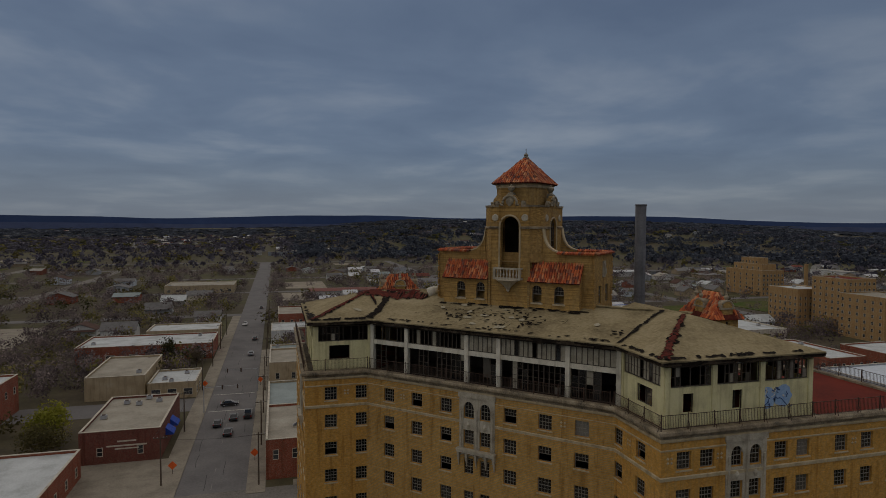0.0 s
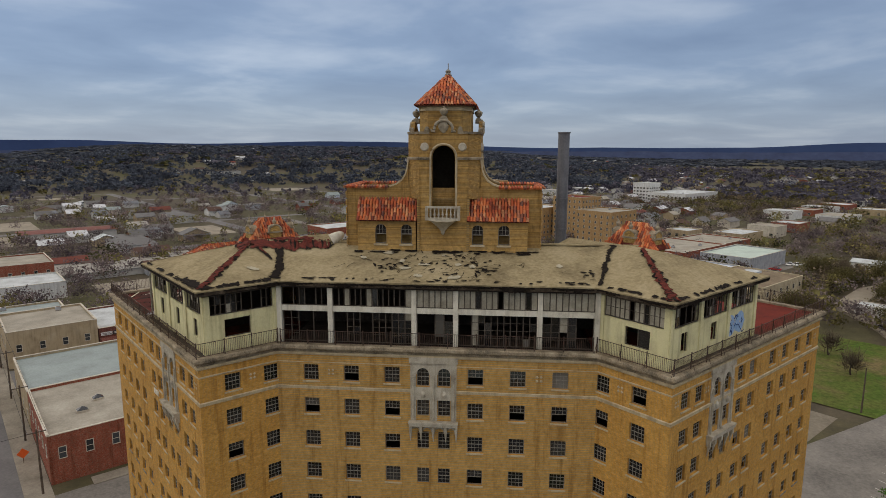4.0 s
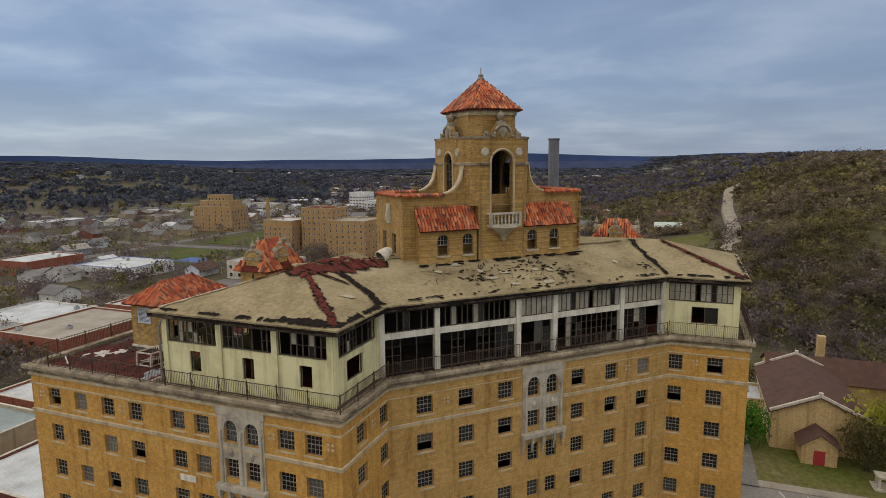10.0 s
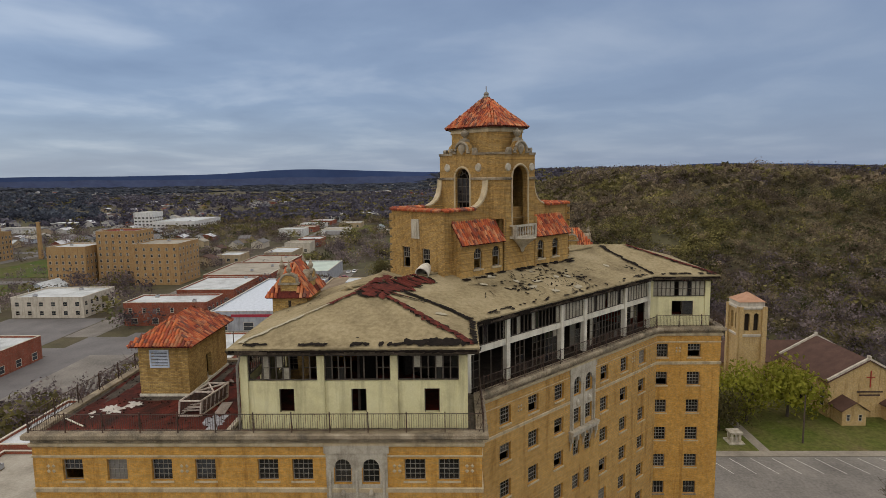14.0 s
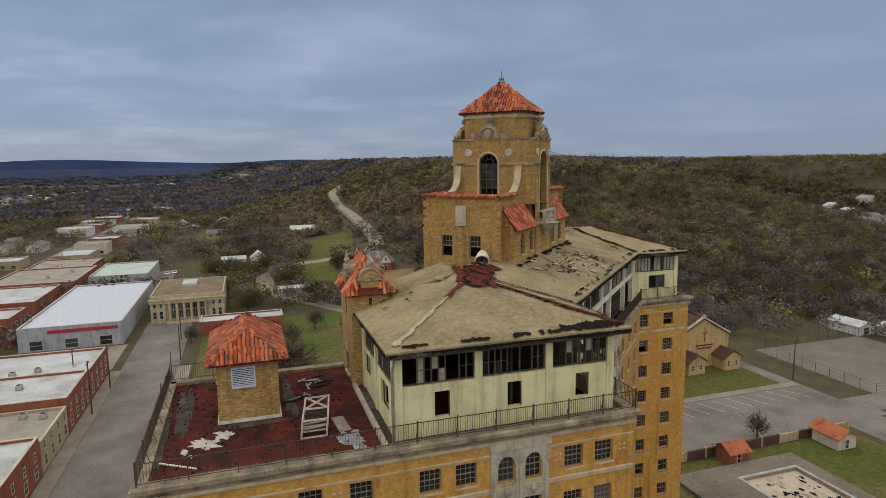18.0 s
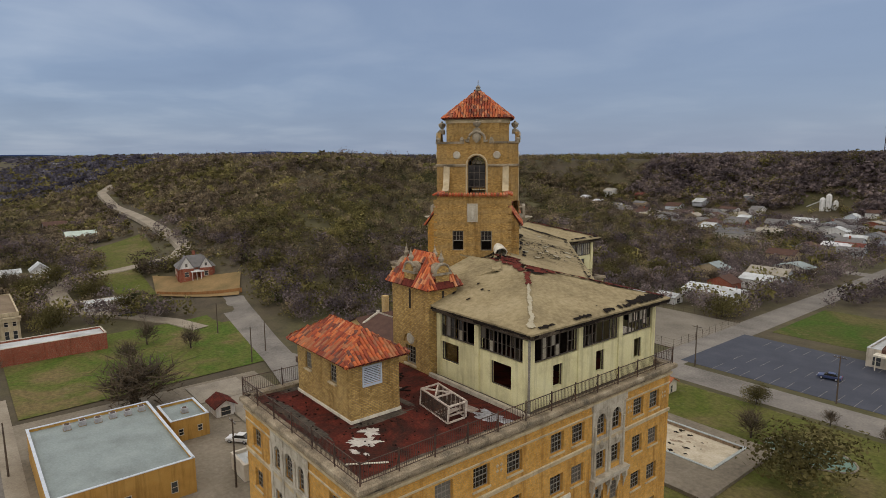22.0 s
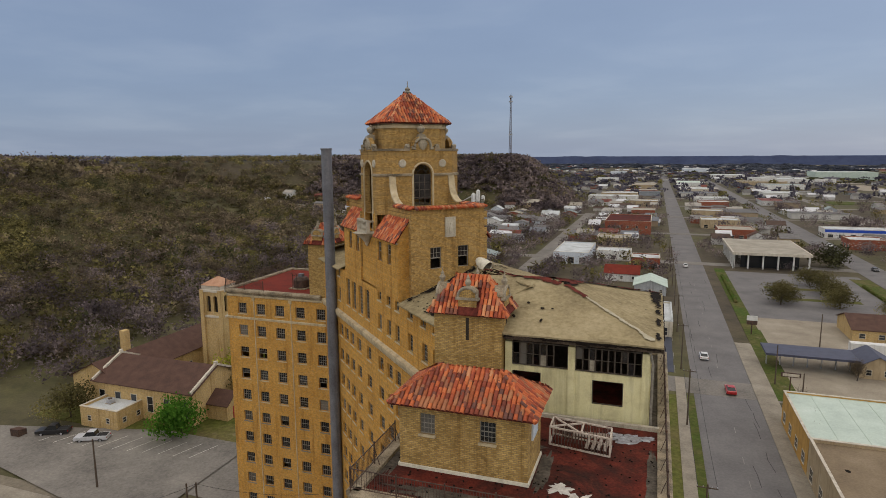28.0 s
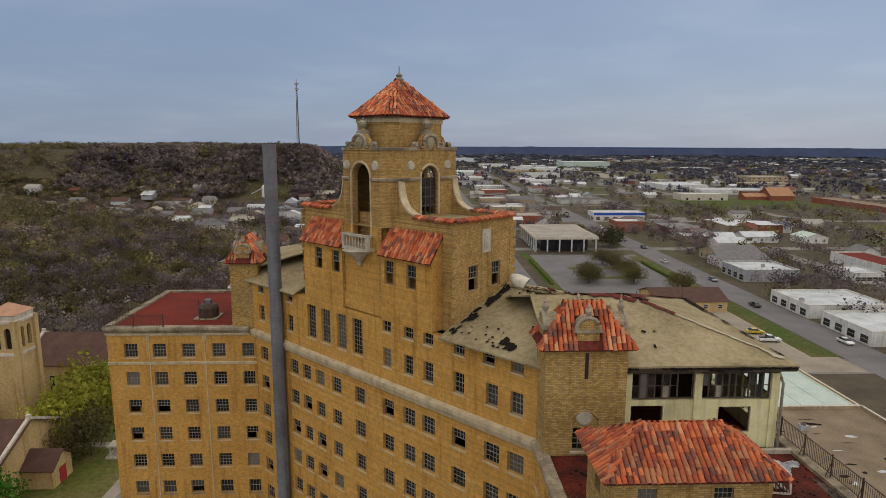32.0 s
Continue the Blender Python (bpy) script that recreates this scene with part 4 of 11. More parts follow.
for tf, eave in ((same, ((3.45, 62.7, 3.45, 76.9), (3.4, 62.6, 9.3, 62.6))), (flip, ((3.45, 62.7, 3.45, 76.9), (3.4, 62.6, 9.3, 62.6)))):
    for k, (x0, y0, x1, y1) in enumerate(eave):
        a, b = Vector(tf((x0, y0, 0))[:2]), Vector(tf((x1, y1, 0))[:2])
        for i in range(5):
            f0 = (i + rr.uniform(0.05, 0.4)) / 5
            f1 = f0 + rr.uniform(0.06, 0.14)
            tear(mb, a.lerp(b, f0), a.lerp(b, f1), 0.22, 0.3, 200 + 10 * k + i, 0.085)
for _ in range(17):
    cu_, cv_ = rr.gauss(1.2, 4.2), rr.uniform(1.4, 6.6)
    for _ in range(rr.randint(3, 11)):
        u, v = cu_ + rr.gauss(0, 0.75), min(7.0, max(1.0, cv_ + rr.gauss(0, 0.5)))
        p = from_uv((u, v, 0))
        ragged(mb, p.x, p.y, rr.uniform(0.08, 0.36) * (1 if rr.random() < 0.8 else 1.5), rr.uniform(0.05, 0.16), -0.8 + rr.gauss(0, 0.6), rr, 0.08)
for k in range(44):
    u, v = rr.gauss(0.5, 5.0), rr.uniform(1.2, 6.4)
    p = from_uv((u, v, 0))
    a_ = -0.78 + rr.choice((0.0, 0.9, 1.2)) + rr.gauss(0, 0.15)
    ln_ = rr.uniform(0.4, 1.3)
    tear(mb, (p.x, p.y), (p.x + ln_ * math.cos(a_), p.y + ln_ * math.sin(a_)), 0.05, 0.03, 300 + k, 0.08)
for _ in range(30):
    a = rr.uniform(-8, 8)
    p = from_uv((a, rr.uniform(6.4, 6.95), 0))
    ragged(mb, p.x, p.y, rr.uniform(0.2, 0.8), rr.uniform(0.1, 0.3), -0.78, rr, 0.09)
# behind the tower: torn felt along its foot, a rotten corner by the turret, flecks near the eave
for _ in range(30):
    p = from_uv((-rr.uniform(8.95, 9.5), rr.uniform(9.4, 15.2), 0))
    ragged(mb, p.x, p.y, rr.uniform(0.25, 0.6), rr.uniform(0.1, 0.24), 0.785 + rr.gauss(0, 0.2), rr, 0.09)
for _ in range(9):
    p = from_uv((-rr.gauss(13.6, 0.3), min(15.4, rr.gauss(14.9, 0.3)), 0))
    ragged(mb, p.x, p.y, rr.uniform(0.25, 0.5), rr.uniform(0.15, 0.35), rr.uniform(0, 3), rr, 0.09)
for _ in range(16):
    p = from_uv((-rr.uniform(9.8, 14.2), 15.4 - abs(rr.gauss(0, 0.7)), 0))
    ragged(mb, p.x, p.y, rr.uniform(0.06, 0.2), rr.uniform(0.05, 0.12), rr.uniform(0, 3), rr, 0.09)
for tf, n_rot in ((same, 34), (flip, 16)):
    for _ in range(n_rot):
        q = tf((3.45, rr.uniform(62.8, 72), 0)) if rr.random() < 0.5 else tf((rr.uniform(3.6, 9.4), 62.62, 0))
        ragged(mb, q[0], q[1], rr.uniform(0.15, 0.5), rr.uniform(0.12, 0.3), rr.uniform(0, 3), rr, 0.09)
for _ in range(46):
    p = from_uv((rr.uniform(-12, 12), rr.uniform(0.8, 1.2), 0))
    ragged(mb, p.x, p.y, rr.uniform(0.1, 0.45), rr.uniform(0.06, 0.16), -0.78 + rr.gauss(0, 0.2), rr, 0.09)
part("roof_hole", mb, M_DARK, pav, kind="stuff", recalc=False)
mb = MB()
for _ in range(12):
    u, v = rr.gauss(0, 6), rr.uniform(1.0, 6.5)
    p = from_uv((u, v, 0))
    ragged(mb, p.x, p.y, rr.uniform(0.2, 0.7), rr.uniform(0.15, 0.4), -0.8, rr, 0.075)
tear(mb, (3.7, 76.8), (8.3, 72.2), 0.32, 0.14, 91, 0.08)
part("pale_repair", mb, M_ROOFPALE, pav, kind="stuff", recalc=False)

# ---- clay tiles ----


def barrel(n=5, r=0.125, length=0.52):
    """One barrel tile lying along +y, its lower end at the origin."""
    mb = MB()
    pts = [(r * math.cos(math.pi * k / n), r * math.sin(math.pi * k / n)) for k in range(n + 1)]
    vs = [(x, 0, z) for x, z in pts] + [(x * 0.85, length, z * 0.85) for x, z in pts]
    vs += [(x * 0.82, 0.0, z * 0.75) for x, z in pts]
    k = n + 1
    fs = [(i, i + 1, k + i + 1, k + i) for i in range(n)] + [(i + 1, i, 2 * k + i, 2 * k + i + 1) for i in range(n)]
    return mb.add(vs, fs)


BARREL = barrel()
BARREL_MESH = BARREL.mesh("roof_tile", recalc=False)
BARREL_MESH.materials.append(M_TILE)
tile_rnd = random.Random(11)


def tile_slope(tris, parent, single=False, width=0.27, rise=0.4, lift=0.02, limit=10 ** 9, skip=None):
    """Lay barrel tiles over a sloping polygon (3D points, the first two on the eave)."""
    pts = [Vector(p) for p in tris]
    ex = (pts[1] - pts[0]).normalized()
    nz = ex.cross(pts[-1] - pts[0]).normalized()
    if nz.z < 0:
        nz = -nz
    ey = nz.cross(ex)
    if ey.z < 0:
        ey = -ey
    flat = [((p - pts[0]).dot(ex), (p - pts[0]).dot(ey)) for p in pts]
    lo, hi = min(x for x, y in flat), max(x for x, y in flat)
    top = max(y for x, y in flat)

    def inside(x, y):
        c = False
        for i in range(len(flat)):
            (x0, y0), (x1, y1) = flat[i], flat[i - 1]
            if (y0 > y) != (y1 > y) and x < (x1 - x0) * (y - y0) / (y1 - y0) + x0:
                c = not c
        return c
    joined = MB()
    j = 0
    count = 0
    y = -0.06
    while y < top - 0.1:
        x = lo + width / 2 + (tile_rnd.uniform(-0.04, 0.04) if j else 0)
        while x < hi:
            if inside(x, max(y, 0) + 0.12):
                q = pts[0] + ex * (x + tile_rnd.uniform(-0.012, 0.012)) + ey * (y + tile_rnd.uniform(-0.02, 0.02)) + nz * (lift + tile_rnd.uniform(0, 0.02))
                if skip and skip(q):
                    x += width
                    continue
                m = Matrix((ex, ey, nz)).transposed().to_4x4()
                m.translation = q
                m = m @ Matrix.Rotation(tile_rnd.uniform(-0.03, 0.05), 4, "X")
                if single and count < limit:
                    part("roof_tile", BARREL_MESH, M_TILE, parent, m=m)
                    count += 1
                else:
                    joined.add([m @ Vector(v) for v in BARREL.v], BARREL.f)
            x += width
        y += rise
        j += 1
    if joined.v:
        part("roof_tiles", joined, M_TILE, parent, kind="stuff", recalc=False)
    base = MB().slab([tuple(p) for p in pts], 0.08)
    part("roof_base", base, M_TEAR, parent)


def ridge_tiles(parent, a, b, r=0.12):
    """Half-round tiles along a hip or ridge."""
    a, b = Vector(a), Vector(b)
    d = b - a
    n = max(1, int(d.length / 0.4))
    mb = MB()
    for k in range(n):
        p, q = a + d * k / n, a + d * (k + 1.15) / n
        mb.tube([p, q], [r, r * 0.8], 7)
    part("hip_tiles", mb, M_TILE, parent, recalc=False)


# ---- tower ----
tower = thing("bell_tower", tuple(from_uv((0, 11.2, 39.5))), "yellow brick belvedere tower with red tiled roof and stone carving", "tower")
VC = 11.2
# shoulder block
mb = MB(from_uv)
ends = [(s, 40.95, 1.0, 1.8) for s in (1.9, 4.45)]
facade(mb, (-8.7, 14.4), (-8.7, 8.0), 38.3, 45.92, ends, 0.35)
facade(mb, (8.7, 8.0), (8.7, 14.4), 38.3, 45.92, ends, 0.35)
facade(mb, (-8.7, 8.0), (8.7, 8.0), 38.3, 45.92, [], 0.35)
facade(mb, (8.7, 14.4), (-8.7, 14.4), 38.3, 45.92, [], 0.35)
part("shoulder_wall", mb, M_TOWER, tower)
part("shoulder_roof", MB(from_uv).box(-8.3, 8.4, 45.45, 8.3, 14.0, 45.6), M_ROOF, tower)
part("shoulder_core", MB(from_uv).box(-7.3, 9.0, 38.9, 7.3, 13.4, 45.4), M_UNLIT, tower)
for s in (-1, 1):
    for va in (12.5, 9.95):
        out = from_uv((s, 0, 0)) - from_uv((0, 0, 0))
        place = from_uv((s * 8.7, va, 40.95))
        m = Matrix.Translation(place - out * 0.14) @ Matrix.Rotation(math.atan2(out.x, -out.y), 4, "Z") @ Matrix.Diagonal((1.05, 1, 1.24, 1))
        w = part("window", TOWER_SASH[0], M_SASH, tower, m=m)
        new("pane", TOWER_SASH[1]).parent = w
    # carved niche
    nb = MB(from_uv)
    x = s * 8.7
    nb.box(x, 10.72, 43.55, x + s * 0.1, 11.68, 45.2).box(x + s * 0.1, 10.95, 43.75, x + s * 0.18, 11.45, 44.95)
    niche = part("carved_niche", nb, M_STONE, tower)
    part("figure_relief", MB(from_uv).lathe((x + s * 0.16, 11.2, 43.85), [(0.16, 0), (0.18, 0.35), (0.12, 0.6), (0.09, 0.72), (0.1, 0.85), (0.02, 0.98)], 8), M_STONE, niche)
    # corner quoin strips
    for v in (8.05, 14.35):
        for k in range(9):
            part("quoin", MB(from_uv).box(x - s * 0.05, v - 0.35, 39.4 + k * 0.7, x + s * 0.035, v + 0.35, 39.95 + k * 0.7), M_TOWER, tower)
# bays with tiled pent roofs, front and back
for f, (v_out, v_in, base) in (("front", (7.0, 8.0, 39.5)), ("back", (15.4, 14.4, 38.3))):
    sg = -1 if f == "front" else 1
    for s in (-1, 1):
        a, b = s * 7.5, s * 2.3
        lo, hi = min(a, b), max(a, b)
        mb = MB(from_uv)
        wins = [(s * 5.45, 41.0, 1.0, 1.75), (s * 3.15, 41.0, 1.0, 1.75)]
        if sg < 0:
            facade(mb, (lo, v_out), (hi, v_out), base, 43.25, [(w[0] - lo, *w[1:]) for w in wins], 0.35)
        else:
            facade(mb, (hi, v_out), (lo, v_out), base, 43.25, [(hi - w[0], *w[1:]) for w in wins], 0.35)
        for u in (lo, hi):
            mb.add([(u, v_out, base), (u, v_in, base), (u, v_in, 44.8), (u, v_out, 43.25)], [(0, 1, 2, 3)])
        part("bay_wall", mb, M_TOWER if sg < 0 else M_BRICK, tower)
        q0, q1 = from_uv((lo - 0.1, v_out + sg * 0.25, 43.12)), from_uv((hi + 0.1, v_out + sg * 0.25, 43.12))
        q2, q3 = from_uv((hi + 0.1, v_in, 44.85)), from_uv((lo - 0.1, v_in, 44.85))
        pr = part("pent_roof_beam", MB(from_uv).box(lo, v_out + sg * 0.1, 43.0, hi, v_out - sg * 0.1, 43.14), M_LEDGE, tower)
        tile_slope([q0, q1, q2, q3], pr)
        for u, z, w, h in wins:
            out = from_uv((0, sg, 0)) - from_uv((0, 0, 0))
            m = Matrix.Translation(from_uv((u, v_out, z)) - out * 0.16) @ Matrix.Rotation(math.atan2(out.x, -out.y), 4, "Z") @ Matrix.Diagonal((1.05, 1, 1.2, 1))
            wo = part("window", TOWER_SASH[0], M_SASH, tower, m=m)
            new("pane", TOWER_SASH[1]).parent = wo
            if sg < 0:
                ar = MB(from_uv)
                for k in range(10):
                    a0, a1 = math.pi * k / 10, math.pi * (k + 1) / 10
                    xa, xb = u + 0.5 * math.cos(a0), u + 0.5 * math.cos(a1)
                    za, zb = 42.25 + 0.5 * math.sin(a0), 42.25 + 0.5 * math.sin(a1)
                    ar.add([(xa, v_out, za), (xb, v_out, zb), (xb, v_out, 42.76), (xa, v_out, 42.76), (xa, v_out + 0.3, za), (xb, v_out + 0.3, zb)], [(0, 1, 2, 3), (0, 4, 5, 1)])
                part("arch", ar, M_TOWER, tower)
                part("sill", MB(from_uv).box(u - 0.62, v_out - 0.12, 40.85, u + 0.62, v_out + 0.02, 41.0), M_BAND, tower)
# the belfry: an oblong block with cut corners, an arch in each face
UC, VC = 0.12, 11.1
HU, HV, CUT = 3.2, 4.05, 1.1
AW, AZ0, AZ1 = 1.0, 43.45, 49.62
SW, SZ0, SZ1 = 0.86, 45.72, 49.42


def arch_ring(mb, cx, y, z, r, dz, depth, n=12):
    """Fill the corners over a round head of radius r up to z + dz on a wall at y, with its soffit."""
    for k in range(n):
        a0, a1 = math.pi * k / n, math.pi * (k + 1) / n
        xa, xb = cx + r * math.cos(a0), cx + r * math.cos(a1)
        za, zb = z + r * math.sin(a0), z + r * math.sin(a1)
        mb.add([(xa, y, za), (xb, y, zb), (xb, y, z + dz), (xa, y, z + dz), (xa, y + depth, za), (xb, y + depth, zb), (xb, y + depth, z + dz), (xa, y + depth, z + dz)],
               [(0, 1, 2, 3), (0, 4, 5, 1), (7, 6, 5, 4)])


def belfry_face(k):
    """Axes of one face: x along it, y inwards, z up. 0 front, 1 and 3 the ends, 2 back."""
    def place(p):
        x, y, z = p
        return from_uv(((UC + x, VC - HV + y, z), (UC + HU - y, VC + x, z), (UC - x, VC + HV - y, z), (UC - HU + y, VC - x, z))[k])
    return place


def cut_block(hu, hv, c):
    return [(UC - hu + c, VC - hv), (UC + hu - c, VC - hv), (UC + hu, VC - hv + c), (UC + hu, VC + hv - c), (UC + hu - c, VC + hv), (UC - hu + c, VC + hv), (UC - hu, VC + hv - c), (UC - hu, VC - hv + c)]


def arch_line(w, z0, z1, y, n=14):
    """Points up, over and down round an arched opening."""
    zc = z1 - w
    return [(-w, y, z0), (-w, y, zc)] + [(-w * math.cos(a), y, zc + w * math.sin(a)) for a in [math.pi * j / n for j in range(1, n)]] + [(w, y, zc), (w, y, z0)]


corner = cut_block(HU, HV, CUT)
inner = cut_block(HU - 0.4, HV - 0.4, CUT)
for k in range(4):
    face = belfry_face(k)
    long = k % 2 == 0
    half = (HU if long else HV) - CUT
    w, z1 = (AW, AZ1) if long else (SW, SZ1)
    mb = MB(face)
    if long:
        tz = 39.5 if k == 0 else 38.3
        facade(mb, (-half, 0), (half, 0), 45.0, 50.6, [(half, 45.0, 2 * w, z1 - 45.0)], 0.5)
        low = MB(face)
        facade(low, (-2.3, -0.06), (2.3, -0.06), tz, 45.0, [(2.3, AZ0, 2 * w, 45.0 - AZ0)], 0.5)
        low.add([(-2.3, -0.06, 45.0), (2.3, -0.06, 45.0), (2.3, 0.6, 45.0), (-2.3, 0.6, 45.0)], [(0, 1, 2, 3)])
        part("balcony_wall", low, M_TOWER if k == 0 else M_BRICK, tower)
    else:
        facade(mb, (-half, 0), (half, 0), 45.0, 50.6, [(half, SZ0, 2 * w, z1 - SZ0)], 0.5)
    arch_ring(mb, 0, 0, z1 - w, w, w + 0.002, 0.5)
    part("belfry_wall", mb, M_TOWER, tower)
    i = 2 * k + 1
    part("corner_wall", MB(from_uv).prism([corner[i], corner[i + 1 if i < 7 else 0], inner[i + 1 if i < 7 else 0], inner[i]], 45.0, 50.6), M_TOWER, tower)
    part("surround", MB(face).tube(arch_line(w + 0.13, AZ0 if long else SZ0, z1 + 0.13, -0.01), 0.1, 6), M_BAND, tower)
    # broken string course beside the arch, round the cut corner
    for a, b in ((-half, -w - 0.22), (w + 0.22, half)):
        mb = MB(face)
        along(mb, [(a, 0), (b, 0)], [(-0.02, 48.38), (0.12, 48.4), (0.15, 48.58), (-0.02, 48.64)])
        part("string_course", mb, M_LEDGE, tower)
    mb = MB(from_uv)
    along(mb, [corner[i], corner[i + 1 if i < 7 else 0]], [(-0.02, 48.38), (0.12, 48.4), (0.15, 48.58), (-0.02, 48.64)])
    part("string_course", mb, M_LEDGE, tower)
    if not long:
        xs_ = bars(-w, w, 0.06, 3, 0.07)
        zs_ = bars(SZ0, SZ1 - w, 0.06, 4, 0.06)
        gr = lattice(MB(face), xs_, zs_, lambda a, b: a % 2 == 0 or b % 2 == 0, 0.2, 0.27)
        g = part("window_grille", gr, M_DARKSASH, tower, recalc=False)
        for rad in (0.42, w - 0.04):
            part("arch_bar", MB(face).tube([(rad * math.cos(a), 0.23, SZ1 - w + rad * math.sin(a)) for a in [math.pi * j / 12 for j in range(13)]], 0.035, 6), M_DARKSASH, g)
        for a in (0.6, 1.2, 1.94, 2.54):
            part("arch_bar", MB(face).bar((0.42 * math.cos(a), 0.23, SZ1 - w + 0.42 * math.sin(a)), ((w - 0.04) * math.cos(a), 0.23, SZ1 - w + (w - 0.04) * math.sin(a)), 0.05), M_DARKSASH, g)
        part("pane", MB(face).box(-w + 0.02, 0.245, SZ0 + 0.6, w - 0.02, 0.25, SZ1 - w), M_DGLASS, g)
        # curved buttresses sweeping down on to the shoulder, with a flat pale face
        sg = 1 if k == 1 else -1
        prof = [(HU, 48.4), (HU + 0.1, 47.7), (HU + 0.28, 47.1), (HU + 0.6, 46.6), (HU + 1.1, 46.25), (HU + 1.7, 46.05), (HU + 1.7, 45.6), (HU, 45.6)]
        n = len(prof)
        for v in (8.28, 14.05):
            sw = MB(from_uv)
            sw.add([(UC + sg * u, v - 0.26, z) for u, z in prof] + [(UC + sg * u, v + 0.26, z) for u, z in prof], [tuple(range(n)), tuple(reversed(range(n, 2 * n)))] + [(i_, (i_ + 1) % n, n + (i_ + 1) % n, n + i_) for i_ in range(n)])
            butt = part("scroll_buttress", sw, M_TOWER, tower)
            cp = MB(from_uv)
            top = [(UC + sg * (u + 0.06), z + 0.05) for u, z in prof[:6]]
            low = [(UC + sg * (u - 0.04), z - 0.06) for u, z in prof[:6]]
            m_ = len(top)
            cp.add([(u, v - 0.3, z) for u, z in top] + [(u, v + 0.3, z) for u, z in top] + [(u, v - 0.3, z) for u, z in low] + [(u, v + 0.3, z) for u, z in low],
                   [q for i_ in range(m_ - 1) for q in ((i_, i_ + 1, m_ + i_ + 1, m_ + i_), (i_, 2 * m_ + i_, 2 * m_ + i_ + 1, i_ + 1), (m_ + i_, m_ + i_ + 1, 3 * m_ + i_ + 1, 3 * m_ + i_))] + [(0, m_, 3 * m_, 2 * m_), (m_ - 1, 3 * m_ - 1, 4 * m_ - 1, 2 * m_ - 1)])
            part("scroll_coping", cp, M_BAND, butt, "pale stone facing of the scroll")
    # stepped crest with shield, scrolls and urn in the middle of each face
    crest = MB(face)
    arc = [(1.22, 0), (1.18, 0.3), (1.0, 0.52), (0.96, 0.72), (0.78, 1.0), (0.5, 1.18), (0, 1.25)]
    arc = arc + [(-x, z) for x, z in reversed(arc[:-1])]
    na_ = len(arc)
    crest.add([(x, -0.04, 50.6 + z) for x, z in arc] + [(x, 0.3, 50.6 + z) for x, z in arc], [tuple(range(na_)), tuple(reversed(range(na_, 2 * na_)))] + [(i_, (i_ + 1) % na_, na_ + (i_ + 1) % na_, na_ + i_) for i_ in range(na_)])
    crest = part("crest", crest, M_TOWER, tower, "curved brick pediment")
    hood = [(0.78 * math.cos(a), -0.1, 51.05 + 0.68 * math.sin(a)) for a in [-0.35 + (math.pi + 0.7) * j / 14 for j in range(15)]]
    hood = [(1.06, -0.1, 51.02), (1.0, -0.1, 50.82)] + hood + [(-1.0, -0.1, 50.82), (-1.06, -0.1, 51.02)]
    part("hood_moulding", MB(face).tube(hood, [0.07, 0.1] + [0.13] * 15 + [0.1, 0.07], 7), M_CREST, crest)
    for sd_ in (-1, 1):
        part("step", MB(face).box(min(sd_ * 1.22, sd_ * 1.66), -0.05, 50.6, max(sd_ * 1.22, sd_ * 1.66), 0.3, 51.02), M_LEDGE, crest)
        part("volute", MB(face).tube([(sd_ * 1.44, -0.12, 51.08), (sd_ * 1.44, 0.26, 51.08)], 0.16, 10), M_CREST, crest)
    part("cartouche", MB(lambda p, face=face: face((p[0] * 1.3, p[1] * 0.5 - 0.06, p[2]))).lathe((0, 0, 50.66), [(0.04, 0), (0.16, 0.12), (0.3, 0.34), (0.36, 0.6), (0.26, 0.85), (0.1, 0.95)], 10), M_CREST, crest)
    part("pedestal", MB(face).box(-0.36, -0.06, 51.62, 0.36, 0.62, 51.96), M_CREST, crest)
    part("pedestal_cap", MB(face).box(-0.26, 0.08, 51.96, 0.26, 0.6, 52.08), M_CREST, crest)
    part("urn", MB(lambda p, face=face: face((p[0], p[1] + 0.34, p[2]))).lathe((0, 0, 52.06), [(0.2, 0), (0.12, 0.1), (0.28, 0.26), (0.38, 0.46), (0.38, 0.58), (0.25, 0.68), (0.1, 0.75), (0.12, 0.82), (0.02, 0.9)], 10), M_CREST, crest)
    # round shields beside the arch, coping pieces at both ends of the face
    for sx_ in ((-1.64, 1.64) if long else (-1.96, 1.96)):
        part("shield", MB(face).tube([(sx_, -0.1, 49.5), (sx_, 0.02, 49.5)], [0.3, 0.4], 10), M_STONE, tower)
    for a, b in ((-half, -1.66), (1.66, half)):
        mb = MB(face)
        along(mb, [(a, 0), (b, 0)], [(-0.34, 50.6), (0.08, 50.6), (0.1, 50.8), (-0.34, 50.82)])
        part("parapet_coping", mb, M_LEDGE, tower)
    mb = MB(from_uv)
    along(mb, [corner[i], corner[i + 1 if i < 7 else 0]], [(-0.34, 50.6), (0.08, 50.6), (0.1, 50.8), (-0.34, 50.82)])
    part("parapet_coping", mb, M_LEDGE, tower)
    if long:
        # balcony
        ba = MB(face)
        ba.box(-1.5, -0.75, 43.2, 1.5, 0.05, 43.4)
        bal = part("balcony", ba, M_STONE, tower, "pale stone balustraded balcony")
        part("hand_rail", MB(face).box(-1.5, -0.75, 44.25, 1.5, -0.5, 44.42), M_STONE, bal)
        for x in (-1.4, 1.4):
            part("pier", MB(face).box(x - 0.12, -0.75, 43.4, x + 0.12, -0.5, 44.25), M_STONE, bal)
            part("return_rail", MB(face).box(x - 0.1, -0.5, 44.25, x + 0.1, 0.02, 44.4), M_STONE, bal)
